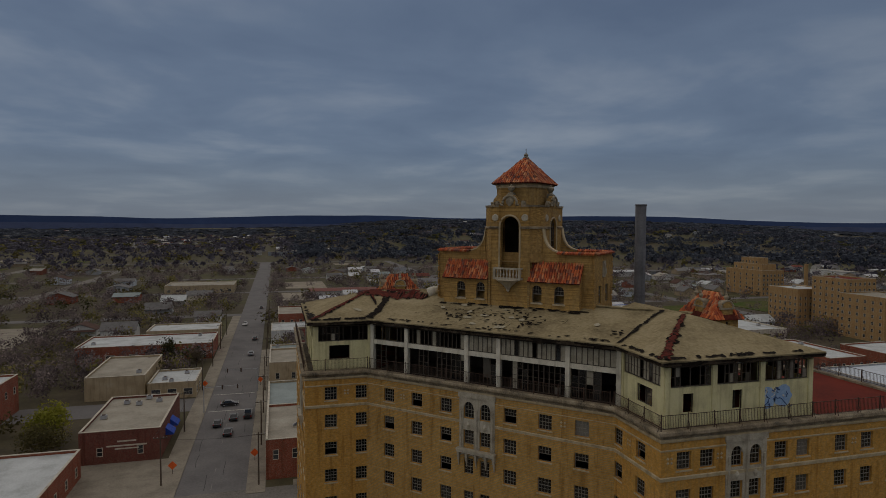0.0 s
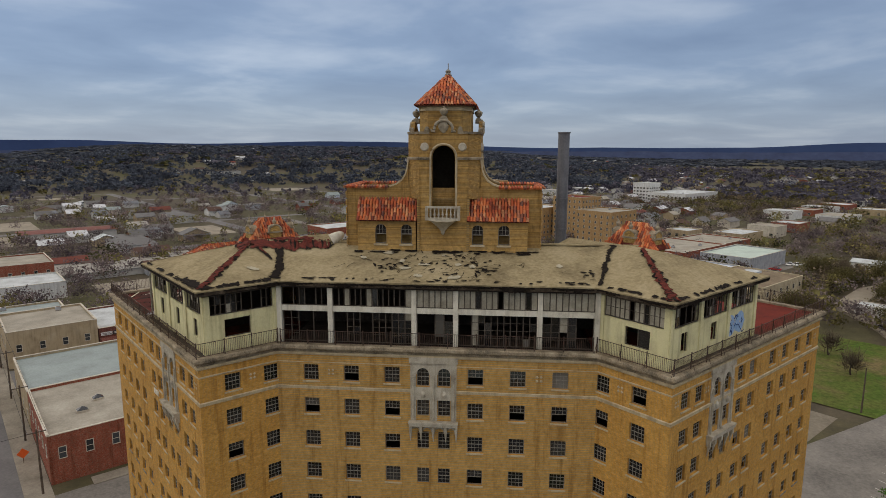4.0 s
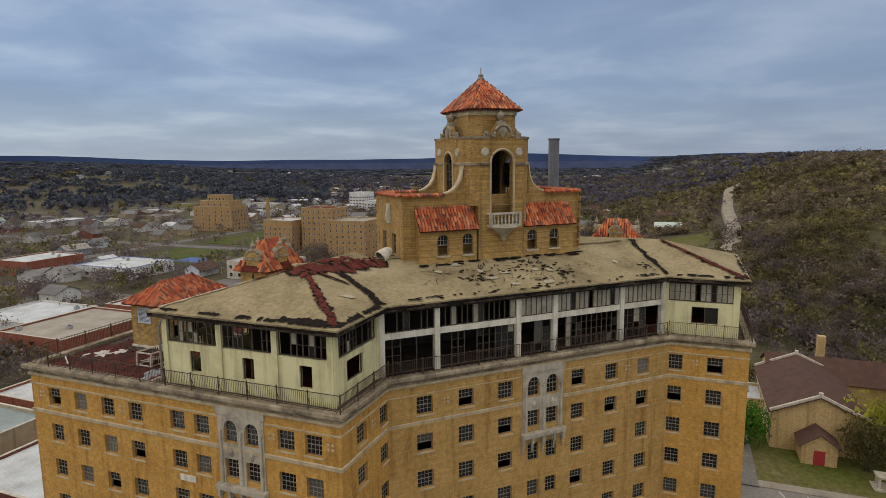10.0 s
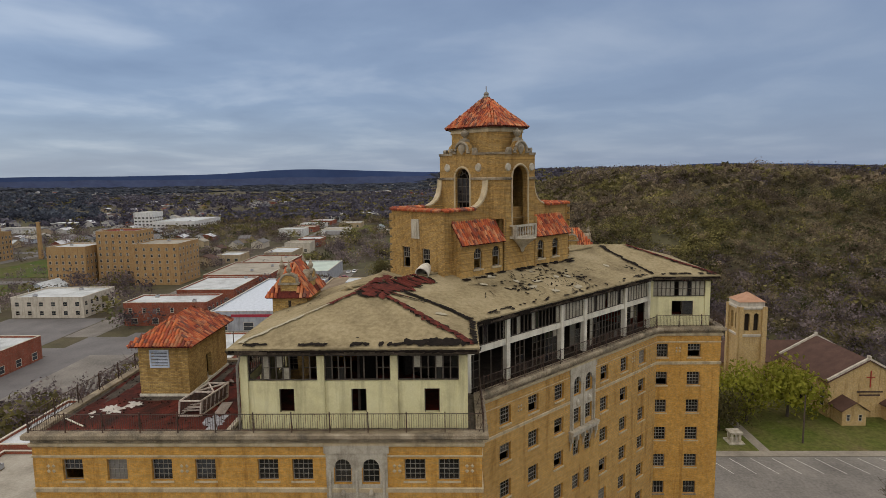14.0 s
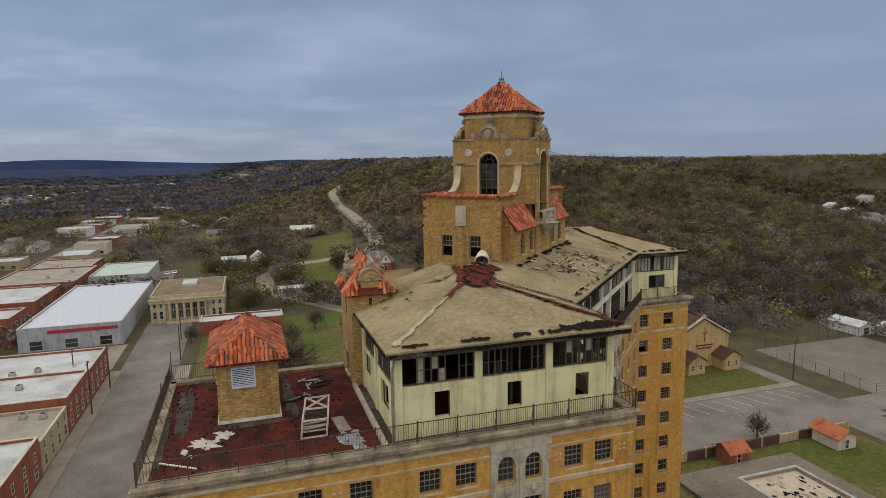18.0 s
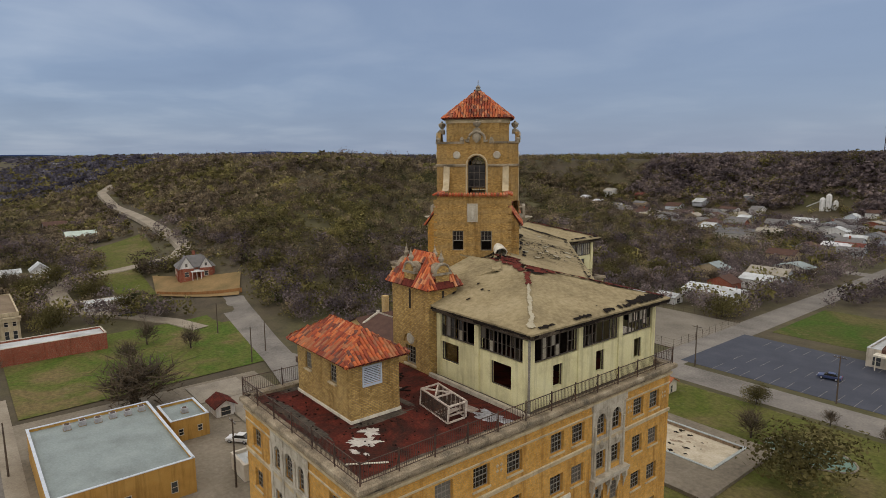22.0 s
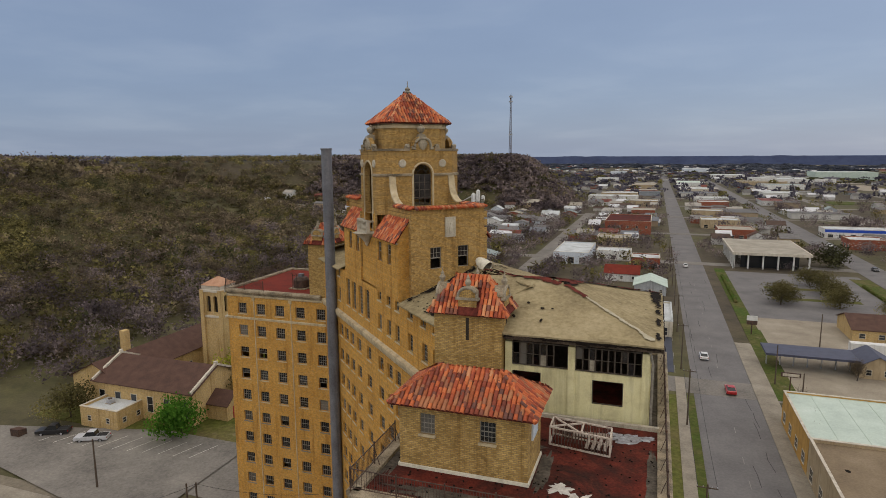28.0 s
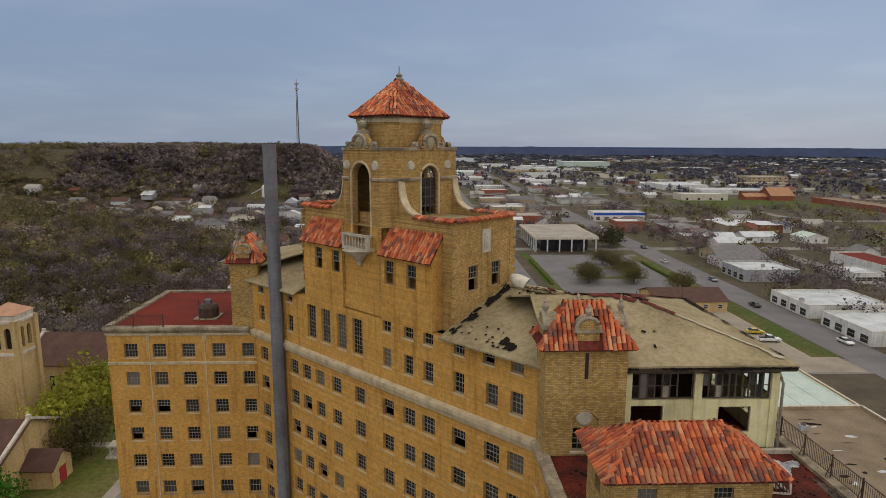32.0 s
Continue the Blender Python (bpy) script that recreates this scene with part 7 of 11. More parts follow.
def stripe(name, pts, w, mat, label, z=0.06):
    """Painted line through plan points, one thin object."""
    mb = MB()
    for a, b in zip(pts[:-1], pts[1:]):
        a, b = Vector((*a, z)), Vector((*b, z))
        t = Vector((-(b - a).y, (b - a).x, 0)).normalized() * w / 2
        mb.add([a - t, b - t, b + t, a + t], [(0, 1, 2, 3)])
    return tagged(part(name, mb, mat, None, label, kind="structure", recalc=False), category="road marking")


M_FADED = worn("faded_road_paint", (0.22, 0.21, 0.19), (0.14, 0.135, 0.13), (0.32, 0.31, 0.28), 1.5, 0.85, 5, 0.1, False)
for k in range(15):
    y = -24 + k * 3.6
    stripe("parking_line", [(63.2, y), (68.6, y + 2.0)], 0.14, M_PAINT, "white angled parking line", 0.05)
for k in range(16):
    x = -2 + k * 3.2
    for y0 in (-62, -46, -36):
        stripe("parking_line", [(x, y0), (x, y0 + 5.2)], 0.1, M_FADED, "faded parking line on blue-black asphalt", 0.06)
for k in range(44):
    y = -200 + k * 12 + (4 if k % 3 else 0)
    stripe("lane_dash", [(-11.6, y), (-11.6, y + 2.6)], 0.12, M_FADED, "worn white lane dash on the asphalt", 0.03)
for y in (164.6, 180.4):
    stripe("crossing_line", [(-17, y), (-6, y)], 0.35, M_PAINT, "white crossing line at the lights", 0.035)
M_CRACK = worn("tar_seal", (0.05, 0.048, 0.047), (0.03, 0.03, 0.03), (0.08, 0.078, 0.075), 1, 0.8, 5, 0.1, False)
cr = random.Random(2)
for k in range(54):
    y = -150 + k * 8.5 + cr.uniform(-3, 3)
    x = cr.choice((-15.5, -12.6, -9.8, -7.2)) + cr.uniform(-0.4, 0.4)
    stripe("tar_seam", [(x, y), (x + cr.uniform(-0.3, 0.3), y + 3), (x + cr.uniform(-0.4, 0.4), y + 7)], 0.12, M_CRACK, "black tar seam in the asphalt", 0.032)

# ---- town buildings ----
M_RED = brick_mat("red_brick", (0.33, 0.085, 0.045), (0.25, 0.06, 0.035), (0.30, 0.2, 0.15), (0.7, 0.65, 0.6))
M_DRED = brick_mat("dark_red_brick", (0.19, 0.055, 0.04), (0.14, 0.042, 0.032), (0.2, 0.13, 0.11), (0.75, 0.7, 0.65))
M_TAN = worn("tan_stucco", (0.42, 0.33, 0.20), (0.28, 0.21, 0.12), (0.50, 0.42, 0.29), 0.4)
M_OCHRE = worn("ochre_stucco", (0.50, 0.29, 0.07), (0.36, 0.2, 0.05), (0.57, 0.36, 0.11), 0.4)
M_BUFF = brick_mat("church_brick", (0.60, 0.45, 0.21), (0.50, 0.36, 0.155), (0.48, 0.38, 0.24), (0.8, 0.75, 0.68))
M_WALLW = worn("white_siding", (0.66, 0.66, 0.63), (0.45, 0.45, 0.43), (0.76, 0.76, 0.74), 0.5)
M_WALLG = worn("grey_siding", (0.36, 0.38, 0.40), (0.24, 0.25, 0.27), (0.46, 0.48, 0.5), 0.5)
M_BROWNR = worn("brown_shingle", (0.085, 0.045, 0.032), (0.055, 0.03, 0.022), (0.12, 0.065, 0.048), 0.6, 0.9, 5, 0.4, False)
M_GREYR = worn("grey_shingle", (0.16, 0.155, 0.15), (0.10, 0.095, 0.09), (0.22, 0.215, 0.21), 0.6, 0.9, 5, 0.4, False)
M_TARR = worn("pale_tar_roof", (0.33, 0.30, 0.24), (0.20, 0.18, 0.14), (0.44, 0.41, 0.34), 0.2, 0.9, 3, 0.2, False)
M_TANR = worn("tan_torn_roof", (0.20, 0.15, 0.092), (0.12, 0.088, 0.054), (0.28, 0.22, 0.145), 0.2, 0.9, 3, 0.3, False)
M_GREENR = worn("pale_green_roof", (0.46, 0.55, 0.47), (0.34, 0.41, 0.36), (0.56, 0.64, 0.57), 0.25, 0.7, 3, 0.1, False)
M_BLUER = worn("blue_grey_roof", (0.235, 0.285, 0.275), (0.15, 0.175, 0.165), (0.32, 0.365, 0.355), 0.2, 0.6, 3, 0.1, False)
M_PANE = Mat("shop_glass", 0.1, 0.0, 0.5)
M_PANE.colour(M_PANE.ramp(M_PANE.rand(), [(0.0, (0.012, 0.014, 0.016)), (1.0, (0.06, 0.065, 0.07))]))
M_PANE = M_PANE.m
M_TRIM = worn("pale_trim", (0.55, 0.50, 0.40), (0.38, 0.33, 0.26), (0.66, 0.62, 0.53), 0.6)
M_METAL = worn("galvanised", (0.36, 0.37, 0.38), (0.22, 0.22, 0.23), (0.48, 0.49, 0.5), 1.0, 0.5, 9, 0.1, False)
M_WOOD = worn("weathered_pole", (0.10, 0.075, 0.055), (0.05, 0.037, 0.028), (0.15, 0.12, 0.09), 1.0, 0.9, 9, 0.3)
M_BLUEA = worn("blue_awning", (0.02, 0.07, 0.42), (0.015, 0.05, 0.32), (0.03, 0.1, 0.5), 1, 0.7, 9, 0.1, False)
M_ORANGE = worn("orange_sign", (0.80, 0.13, 0.02), (0.65, 0.1, 0.02), (0.85, 0.18, 0.04), 1, 0.6, 9, 0.05, False)
UNIT_WIN = {}


def unit_window(w, h):
    """Frame and pane of a plain window, shared by all of its size."""
    key = (round(w, 2), round(h, 2))
    if key not in UNIT_WIN:
        fr = MB().box(-w / 2, -0.06, 0, -w / 2 + 0.1, 0.02, h).box(w / 2 - 0.1, -0.06, 0, w / 2, 0.02, h).box(-w / 2, -0.06, h - 0.1, w / 2, 0.02, h).box(-w / 2, -0.1, 0, w / 2, 0.02, 0.1).box(-w / 2, -0.05, h / 2 - 0.04, w / 2, 0.02, h / 2 + 0.04)
        pn = MB().box(-w / 2 + 0.1, -0.02, 0.1, w / 2 - 0.1, 0.01, h - 0.1)
        UNIT_WIN[key] = (keep(fr.mesh("frame"), M_TRIM), keep(pn.mesh("pane"), M_PANE))
    return UNIT_WIN[key]


def put_window(root, x, y, z, side, w, h):
    ang = {"s": 0, "e": 90, "n": 180, "w": -90}[side]
    a, b = unit_window(w, h)
    win = part("window", a, M_TRIM, root, m=pose(x, y, z, 0, 0, ang))
    new("pane", b).parent = win


def store(name, x0, x1, y0, y1, h, wall, roof, label, category="building", wins=(), units=0, group="", z=None, trim=None, parapet=0.45):
    """A flat-roofed building with a parapet. wins: (side, count, width, height, sill)."""
    OCC.append((x0, x1, y0, y1))
    z0 = terrain((x0 + x1) / 2, (y0 + y1) / 2) if z is None else z
    root = thing(name, ((x0 + x1) / 2, (y0 + y1) / 2, z0), label, category, group)
    t = 0.3
    zb = z0 - 1.0
    part("wall", MB().box(x0, y0, zb, x1, y0 + t, z0 + h + parapet), wall, root)
    part("wall", MB().box(x0, y1 - t, zb, x1, y1, z0 + h + parapet), wall, root)
    part("wall", MB().box(x0, y0 + t, zb, x0 + t, y1 - t, z0 + h + parapet), wall, root)
    part("wall", MB().box(x1 - t, y0 + t, zb, x1, y1 - t, z0 + h + parapet), wall, root)
    part("roof", MB().box(x0 + t, y0 + t, z0 + h - 0.2, x1 - t, y1 - t, z0 + h), roof, root)
    cop = MB()
    along(cop, [(x0, y0), (x0, y1), (x1, y1), (x1, y0), (x0, y0)][::-1], [(-0.36, z0 + h + parapet), (0.06, z0 + h + parapet), (0.06, z0 + h + parapet + 0.1), (-0.36, z0 + h + parapet + 0.1)])
    part("coping", cop, trim or M_TRIM, root)
    for side, n, w, hh, sill in wins:
        for k in range(n):
            f = (k + 0.5) / n
            if side in "sn":
                put_window(root, x0 + (x1 - x0) * f, (y0 - 0.01) if side == "s" else (y1 + 0.01), z0 + sill, side, w, hh)
            else:
                put_window(root, (x0 - 0.01) if side == "w" else (x1 + 0.01), y0 + (y1 - y0) * f, z0 + sill, side, w, hh)
    r = random.Random(hash((round(x0), round(y0))) % 1000)
    for _ in range(units):
        ux, uy = r.uniform(x0 + 2, x1 - 2), r.uniform(y0 + 2, y1 - 2)
        hvac(ux, uy, z0 + h)
    return root


HVAC = []


def hvac(x, y, z):
    """A rooftop air conditioner with its fan grille."""
    if not HVAC:
        root = thing("rooftop_unit", (x, y, z), "grey metal air conditioner standing on a flat roof", "air conditioner", "rooftop air conditioners")
        part("casing", MB().box(x - 0.6, y - 0.5, z, x + 0.6, y + 0.5, z + 0.9), M_METAL, root)
        part("fan_grille", MB().tube([(x, y, z + 0.9), (x, y, z + 1.0)], 0.4, 12), M_STEEL, root)
        part("curb", MB().box(x - 0.68, y - 0.58, z, x + 0.68, y + 0.58, z + 0.12), M_LEDGE, root)
        HVAC.append(root)
        HVAC.append(Vector((x, y, z)))
        return root
    return copy_thing(HVAC[0], Matrix.Translation((x, y, z)))


def gable(name, x0, x1, y0, y1, h, rise, axis, wall, roof, label, category="house", wins=(), group="", z=None, over=0.5, porch=False, chimney=False):
    """A house with a gabled roof; axis: the way the ridge runs."""
    OCC.append((x0 - 1, x1 + 1, y0 - 1, y1 + 1))
    z0 = terrain((x0 + x1) / 2, (y0 + y1) / 2) if z is None else z
    cx, cy = (x0 + x1) / 2, (y0 + y1) / 2
    root = thing(name, (cx, cy, z0), label, category, group)
    mb = MB()
    if axis == "x":
        prof = [(y0, z0 - 1), (y1, z0 - 1), (y1, z0 + h), (cy, z0 + h + rise), (y0, z0 + h)]
        mb.add([(x0, a, b) for a, b in prof] + [(x1, a, b) for a, b in prof], [(4, 3, 2, 1, 0), (5, 6, 7, 8, 9)] + [(i, (i + 1) % 5, 5 + (i + 1) % 5, 5 + i) for i in range(5)])
    else:
        prof = [(x0, z0 - 1), (x1, z0 - 1), (x1, z0 + h), (cx, z0 + h + rise), (x0, z0 + h)]
        mb.add([(a, y0, b) for a, b in prof] + [(a, y1, b) for a, b in prof], [(0, 1, 2, 3, 4), (9, 8, 7, 6, 5)] + [(i, 5 + i, 5 + (i + 1) % 5, (i + 1) % 5) for i in range(5)])
    part("wall", mb, wall, root)
    half = (y1 - y0 if axis == "x" else x1 - x0) / 2
    drop = rise / half * over
    for s in (-1, 1):
        if axis == "x":
            pts = [(x0 - over, cy + s * (half + over), z0 + h - drop), (x1 + over, cy + s * (half + over), z0 + h - drop), (x1 + over, cy, z0 + h + rise), (x0 - over, cy, z0 + h + rise)]
        else:
            pts = [(cx + s * (half + over), y0 - over, z0 + h - drop), (cx + s * (half + over), y1 + over, z0 + h - drop), (cx, y1 + over, z0 + h + rise), (cx, y0 - over, z0 + h + rise)]
        pts = [(p[0], p[1], p[2] + 0.16) for p in pts]
        part("roof", MB().slab(pts, 0.14), roof, root)
    for side, n, w, hh, sill in wins:
        for k in range(n):
            f = (k + 0.5) / n
            if side in "sn":
                put_window(root, x0 + (x1 - x0) * f, (y0 - 0.01) if side == "s" else (y1 + 0.01), z0 + sill, side, w, hh)
            else:
                put_window(root, (x0 - 0.01) if side == "w" else (x1 + 0.01), y0 + (y1 - y0) * f, z0 + sill, side, w, hh)
    if chimney:
        part("chimney", MB().box(cx - 0.4, cy + 0.8, z0 + h, cx + 0.4, cy + 1.6, z0 + h + rise + 1.0), M_RED, root)
    if porch:
        part("porch_roof", MB().slab([(x0, y0 - 2, z0 + h - 0.5), (x1, y0 - 2, z0 + h - 0.5), (x1, y0, z0 + h - 0.1), (x0, y0, z0 + h - 0.1)], 0.12), roof, root)
        for x in (x0 + 0.2, x1 - 0.2):
            part("porch_post", MB().box(x - 0.08, y0 - 1.9, z0 - 0.2, x + 0.08, y0 - 1.74, z0 + h - 0.6), M_WALLW, root)
    return root


# west side of the main street
civic = store("civic_hall", -38, -23, 134, 160, 6.2, M_DRED, M_TARR, "dark red brick hall with pale flat roof and blue awnings", "hall", [("s", 2, 1.1, 1.8, 1.6)], 5)
for y in (140, 146):
    part("awning", MB().prism([(-23, y), (-21.4, y), (-21.4, y + 3.4), (-23, y + 3.4)], 3.0, [4.6, 3.3, 3.3, 4.6]), M_BLUEA, civic, "bright blue canvas awning")
part("sign_lettering", MB().box(-31, 133.93, 4.3, -27.5, 133.98, 4.6).box(-33, 133.93, 3.4, -25.5, 133.98, 3.7).box(-31.5, 133.93, 2.8, -27.0, 133.98, 3.05), M_TRIM, civic)
store("tan_store", -50, -35, 182, 209, 6, M_TAN, M_TARR, "tan stucco store with stained flat roof", "store", [("e", 3, 2, 2, 1)], 1)
store("corner_shop", -34, -21.6, 180, 196, 4, M_TAN, M_WHITE, "low tan corner shop with pale roof", "store", [("s", 3, 2.4, 1.9, 0.8), ("e", 3, 2.4, 1.9, 0.8)], 3)
store("long_store", -66, -22, 230, 252, 5.2, M_RED, M_WHITE, "long red brick store under white metal roof", "store", [("s", 6, 3, 2.2, 0.6)], 2)
store("long_store", -48, -22, 253, 270, 6.2, M_TAN, M_WHITE, "tan warehouse with white roof", "store", [("e", 3, 2, 2, 1)])
store("motel", -72, -28, 440, 470, 5, M_TAN, M_TARR, "long low tan block with pale roof", "building", [("s", 8, 2, 1.6, 1)], 2)
store("brick_row", -58, -36, 100, 128, 5, M_RED, M_WHITE, "red brick store with bright white roof", "store", [("e", 5, 1.2, 1.8, 1.2)], 3)
store("red_warehouse", -95, -64, 148, 178, 9, M_RED, M_WHITE, "tall red brick warehouse with white roof", "warehouse", [("e", 6, 1.2, 1.8, 5), ("s", 5, 1.2, 1.8, 5)], 2)
# east side of the main street
store("brick_store", -1.9, 16, 118, 141, 7.2, M_RED, M_TARR, "two-storey red brick store with tan roof and skylights", "store", [("w", 6, 1.1, 1.9, 3.8), ("s", 5, 1.1, 1.9, 3.8)])
for x, y in ((4, 126), (7, 130)):
    sk = thing("roof_skylight", (x, y, 7.2), "dark hipped glass skylight on the store roof", "skylight", "roof skylights")
    part("kerb", MB().box(x - 0.8, y - 0.6, 7.2, x + 0.8, y + 0.6, 7.55), M_TRIM, sk)
    part("glazing", MB().add([(x - 0.8, y - 0.6, 7.55), (x + 0.8, y - 0.6, 7.55), (x + 0.8, y + 0.6, 7.55), (x - 0.8, y + 0.6, 7.55), (x, y, 8.1)], [(0, 1, 4), (1, 2, 4), (2, 3, 4), (3, 0, 4)]), M_PANE, sk)
store("brick_store", -1.9, 40, 142, 165, 6.4, M_TAN, M_BLUER, "pale store with grey-blue roof", "store", [("w", 4, 1.4, 1.8, 1)])
store("brick_store", -1.9, 16.2, 180, 200, 8, M_TAN, M_TARR, "tan corner store with dark patched roof", "store", [("s", 4, 1.2, 1.8, 3.6), ("w", 4, 1.2, 1.8, 3.6)], 1)
store("brick_store", -1.9, 14, 202, 222, 5, M_TAN, M_BLUER, "low store with pale blue roof", "store", [("w", 4, 1.8, 1.8, 1)], 1)
store("brick_store", -1.9, 20, 250, 270, 5, M_WALLW, M_WHITE, "long white shed with low pale roof", "store", [("w", 4, 1.8, 1.8, 1)])
store("brick_store", 1, 20, 275, 300, 8, M_RED, M_TARR, "red brick two-storey building", "store", [("s", 5, 1.2, 1.8, 4), ("w", 5, 1.2, 1.8, 4)])

def lettering(text, x, y, z, size, mat, parent, label):
    """Flat raised letters on a wall that faces south."""
    cu = bpy.data.curves.new("letters", "FONT")
    cu.body, cu.size, cu.extrude, cu.space_character = text, size, 0.02, 1.15
    tmp = new("letters", cu)
    me = bpy.data.meshes.new_from_object(tmp)
    bpy.data.objects.remove(tmp)
    part("sign_lettering", me, mat, parent, label, m=pose(x, y, z, 90, 0, 0))


M_BLACKP = worn("black_sign_paint", (0.02, 0.022, 0.028), (0.012, 0.013, 0.016), (0.04, 0.042, 0.05), 1, 0.6, 6, 0.05, False)
dg = store("dry_goods_store", 16.5, 33.8, 180, 203, 5.6, M_DRED, M_WHITE, "red brick store with lettered sign band and bright white roof", "store", [("s", 5, 2.4, 2.1, 0.5)])
part("sign_band", MB().box(19.5, 179.86, 4.1, 30.2, 179.98, 5.0), M_BLACKP, dg, "black sign band")
for x0, x1 in ((16.8, 19.3), (30.5, 33.5)):
    part("sign_board", MB().box(x0, 179.88, 4.15, x1, 179.98, 4.95), M_WALLW, dg, "white sign board")
    for k in range(2):
        part("sign_bar", MB().box(x0 + 0.2, 179.85, 4.3 + k * 0.3, x1 - 0.2 - 0.4 * k, 179.879, 4.42 + k * 0.3), M_STEEL, dg)
for k in range(6):
    part("sign_bar", MB().box(19.75 + k * 0.72, 179.82, 4.3, 20.3 + k * 0.72, 179.859, 4.8), M_WALLW, dg)
lettering("DRY GOODS CO.", 24.25, 179.83, 4.3, 0.68, M_WALLW, dg, "white raised letters")
part("awning", MB().prism([(16.6, 178.2), (33.7, 178.2), (33.7, 179.98), (16.6, 179.98)], 3.2, [3.3, 3.3, 3.6, 3.6]), M_DRED, dg, "flat red awning over the shop front")
sl = store("saloon_store", 34.0, 40.2, 180, 198, 5.2, M_DRED, M_BLUER, "small brick saloon with white lettered black sign", "store", [("s", 2, 1.4, 2.0, 0.5)], 1)
part("sign_band", MB().box(34.2, 179.86, 3.9, 40.0, 179.98, 5.2), M_BLACKP, sl, "black sign band")
lettering("SALOON", 34.5, 179.83, 4.0, 1.15, M_WALLW, sl, "white raised letters")
part("sign_bar", MB().box(36, 179.82, 4.95, 38.5, 179.859, 5.1), M_WALLW, sl)
# north street stores
cx = 20
for i, (w, h, wall, roof) in enumerate(((22, 6.5, M_DRED, M_WHITE), (18, 5.5, M_RED, M_TARR), (20, 6.2, M_RED, M_WHITE), (16, 5, M_TAN, M_TARR), (17, 6.4, M_RED, M_WHITE), (18, 6.0, M_RED, M_WHITE))):
    store("brick_store", cx, cx + w - 0.6, 117, 134 + (i % 3) * 2.5, h, wall, roof, "red brick street store with pale flat roof" if wall is not M_TAN else "tan street store with pale flat roof", "store", [("s", 4, 1.5, 2.0, 0.8), ("s", 4, 1.0, 1.5, 3.6), ("e", 4, 1.0, 1.6, 3.2)], 2 if i % 2 else 1, "north street stores")
    cx += w
store("garage", 156, 218, 118, 143, 6, M_WALLG, M_PALE, "large grey metal garage with bright white roof and red sign band", "garage", [("w", 3, 3.2, 2.6, 0.3)])
gar = store("brick_row", 228, 266, 146, 175, 6, M_RED, M_TARR, "red brick row with tan roof", "store", [("w", 6, 2, 2, 0.8), ("s", 5, 2, 2, 0.8)], 2)
band = part("sign_band", MB().box(155.85, 119, 4.6, 155.97, 136, 5.5), worn("red_sign", (0.35, 0.03, 0.05), (0.28, 0.025, 0.04), (0.42, 0.05, 0.07), 1, 0.6, 6, 0.05, False), bpy.data.objects["garage"])
store("red_shed", 155, 163, 75, 98, 4, M_RED, M_WHITE, "long red brick shed with white roof edge", "shed", [("s", 2, 1.6, 1.2, 1.4)])
# white four-square post office with a row of columns
M_LIME = worn("cream_limestone", (0.50, 0.42, 0.27), (0.30, 0.24, 0.15), (0.60, 0.52, 0.36), 0.8)
po = store("post_office", 169, 198, 92.0, 113.5, 8.2, M_LIME, M_TANR, "cream stone post office with columned front and tan roof", "post office", [("s", 6, 1.4, 2.6, 1.2), ("s", 6, 1.3, 1.6, 5.2), ("n", 6, 1.4, 2.6, 1.2)], 0, trim=M_LIME, parapet=0.25)
part("hipped_roof", MB().add([(169.5, 92.5, 8.35), (197.5, 92.5, 8.35), (197.5, 113, 8.35), (169.5, 113, 8.35), (177, 99, 9.6), (190, 99, 9.6), (190, 106.5, 9.6), (177, 106.5, 9.6)], [(0, 1, 5, 4), (1, 2, 6, 5), (2, 3, 7, 6), (3, 0, 4, 7), (4, 5, 6, 7)]), M_TANR, po, "low tan hipped roof")
part("roof_lantern", MB().box(179, 100.5, 9.6, 187, 105, 10.2), M_WHITE, po)
for k in range(5):
    y = 98.55 + k * 2.1
    rec = part("tall_window", MB().box(168.9, y - 0.55, 1.4, 168.99, y + 0.55, 5.9), M_PANE, po)
    part("mullion", MB().box(168.86, y - 0.04, 1.4, 168.9, y + 0.04, 5.9).box(168.86, y - 0.55, 3.9, 168.9, y + 0.55, 4.15), M_LIME, rec)
for k in range(6):
    y = 97.5 + k * 2.1
    part("column", MB().lathe((168.45, y, 0.6), [(0.46, 0), (0.4, 0.2), (0.36, 5.4), (0.48, 5.7)], 12), M_LIME, po)
for y0 in (92.0, 109.2):
    part("end_bay", MB().box(168.5, y0, 0, 168.99, y0 + 4.3, 7.6), M_LIME, po)
    for yy in (y0 + 1.2, y0 + 3.1):
        put_window(po, 168.49, yy, 1.4, "w", 1.1, 2.4)
        put_window(po, 168.49, yy, 5.0, "w", 1.0, 1.5)
part("entablature", MB().box(168.0, 91.8, 6.3, 168.99, 113.7, 7.2).box(167.7, 91.6, 7.2, 168.99, 113.9, 7.6), M_LIME, po)
part("step", MB().box(166.6, 97, 0, 168.4, 109, 0.3), M_LIME, po)
part("step", MB().box(167.3, 97, 0.3, 168.4, 109, 0.6), M_LIME, po)
po.location.x += 7.5
OCC.append((174, 206, 91, 115))
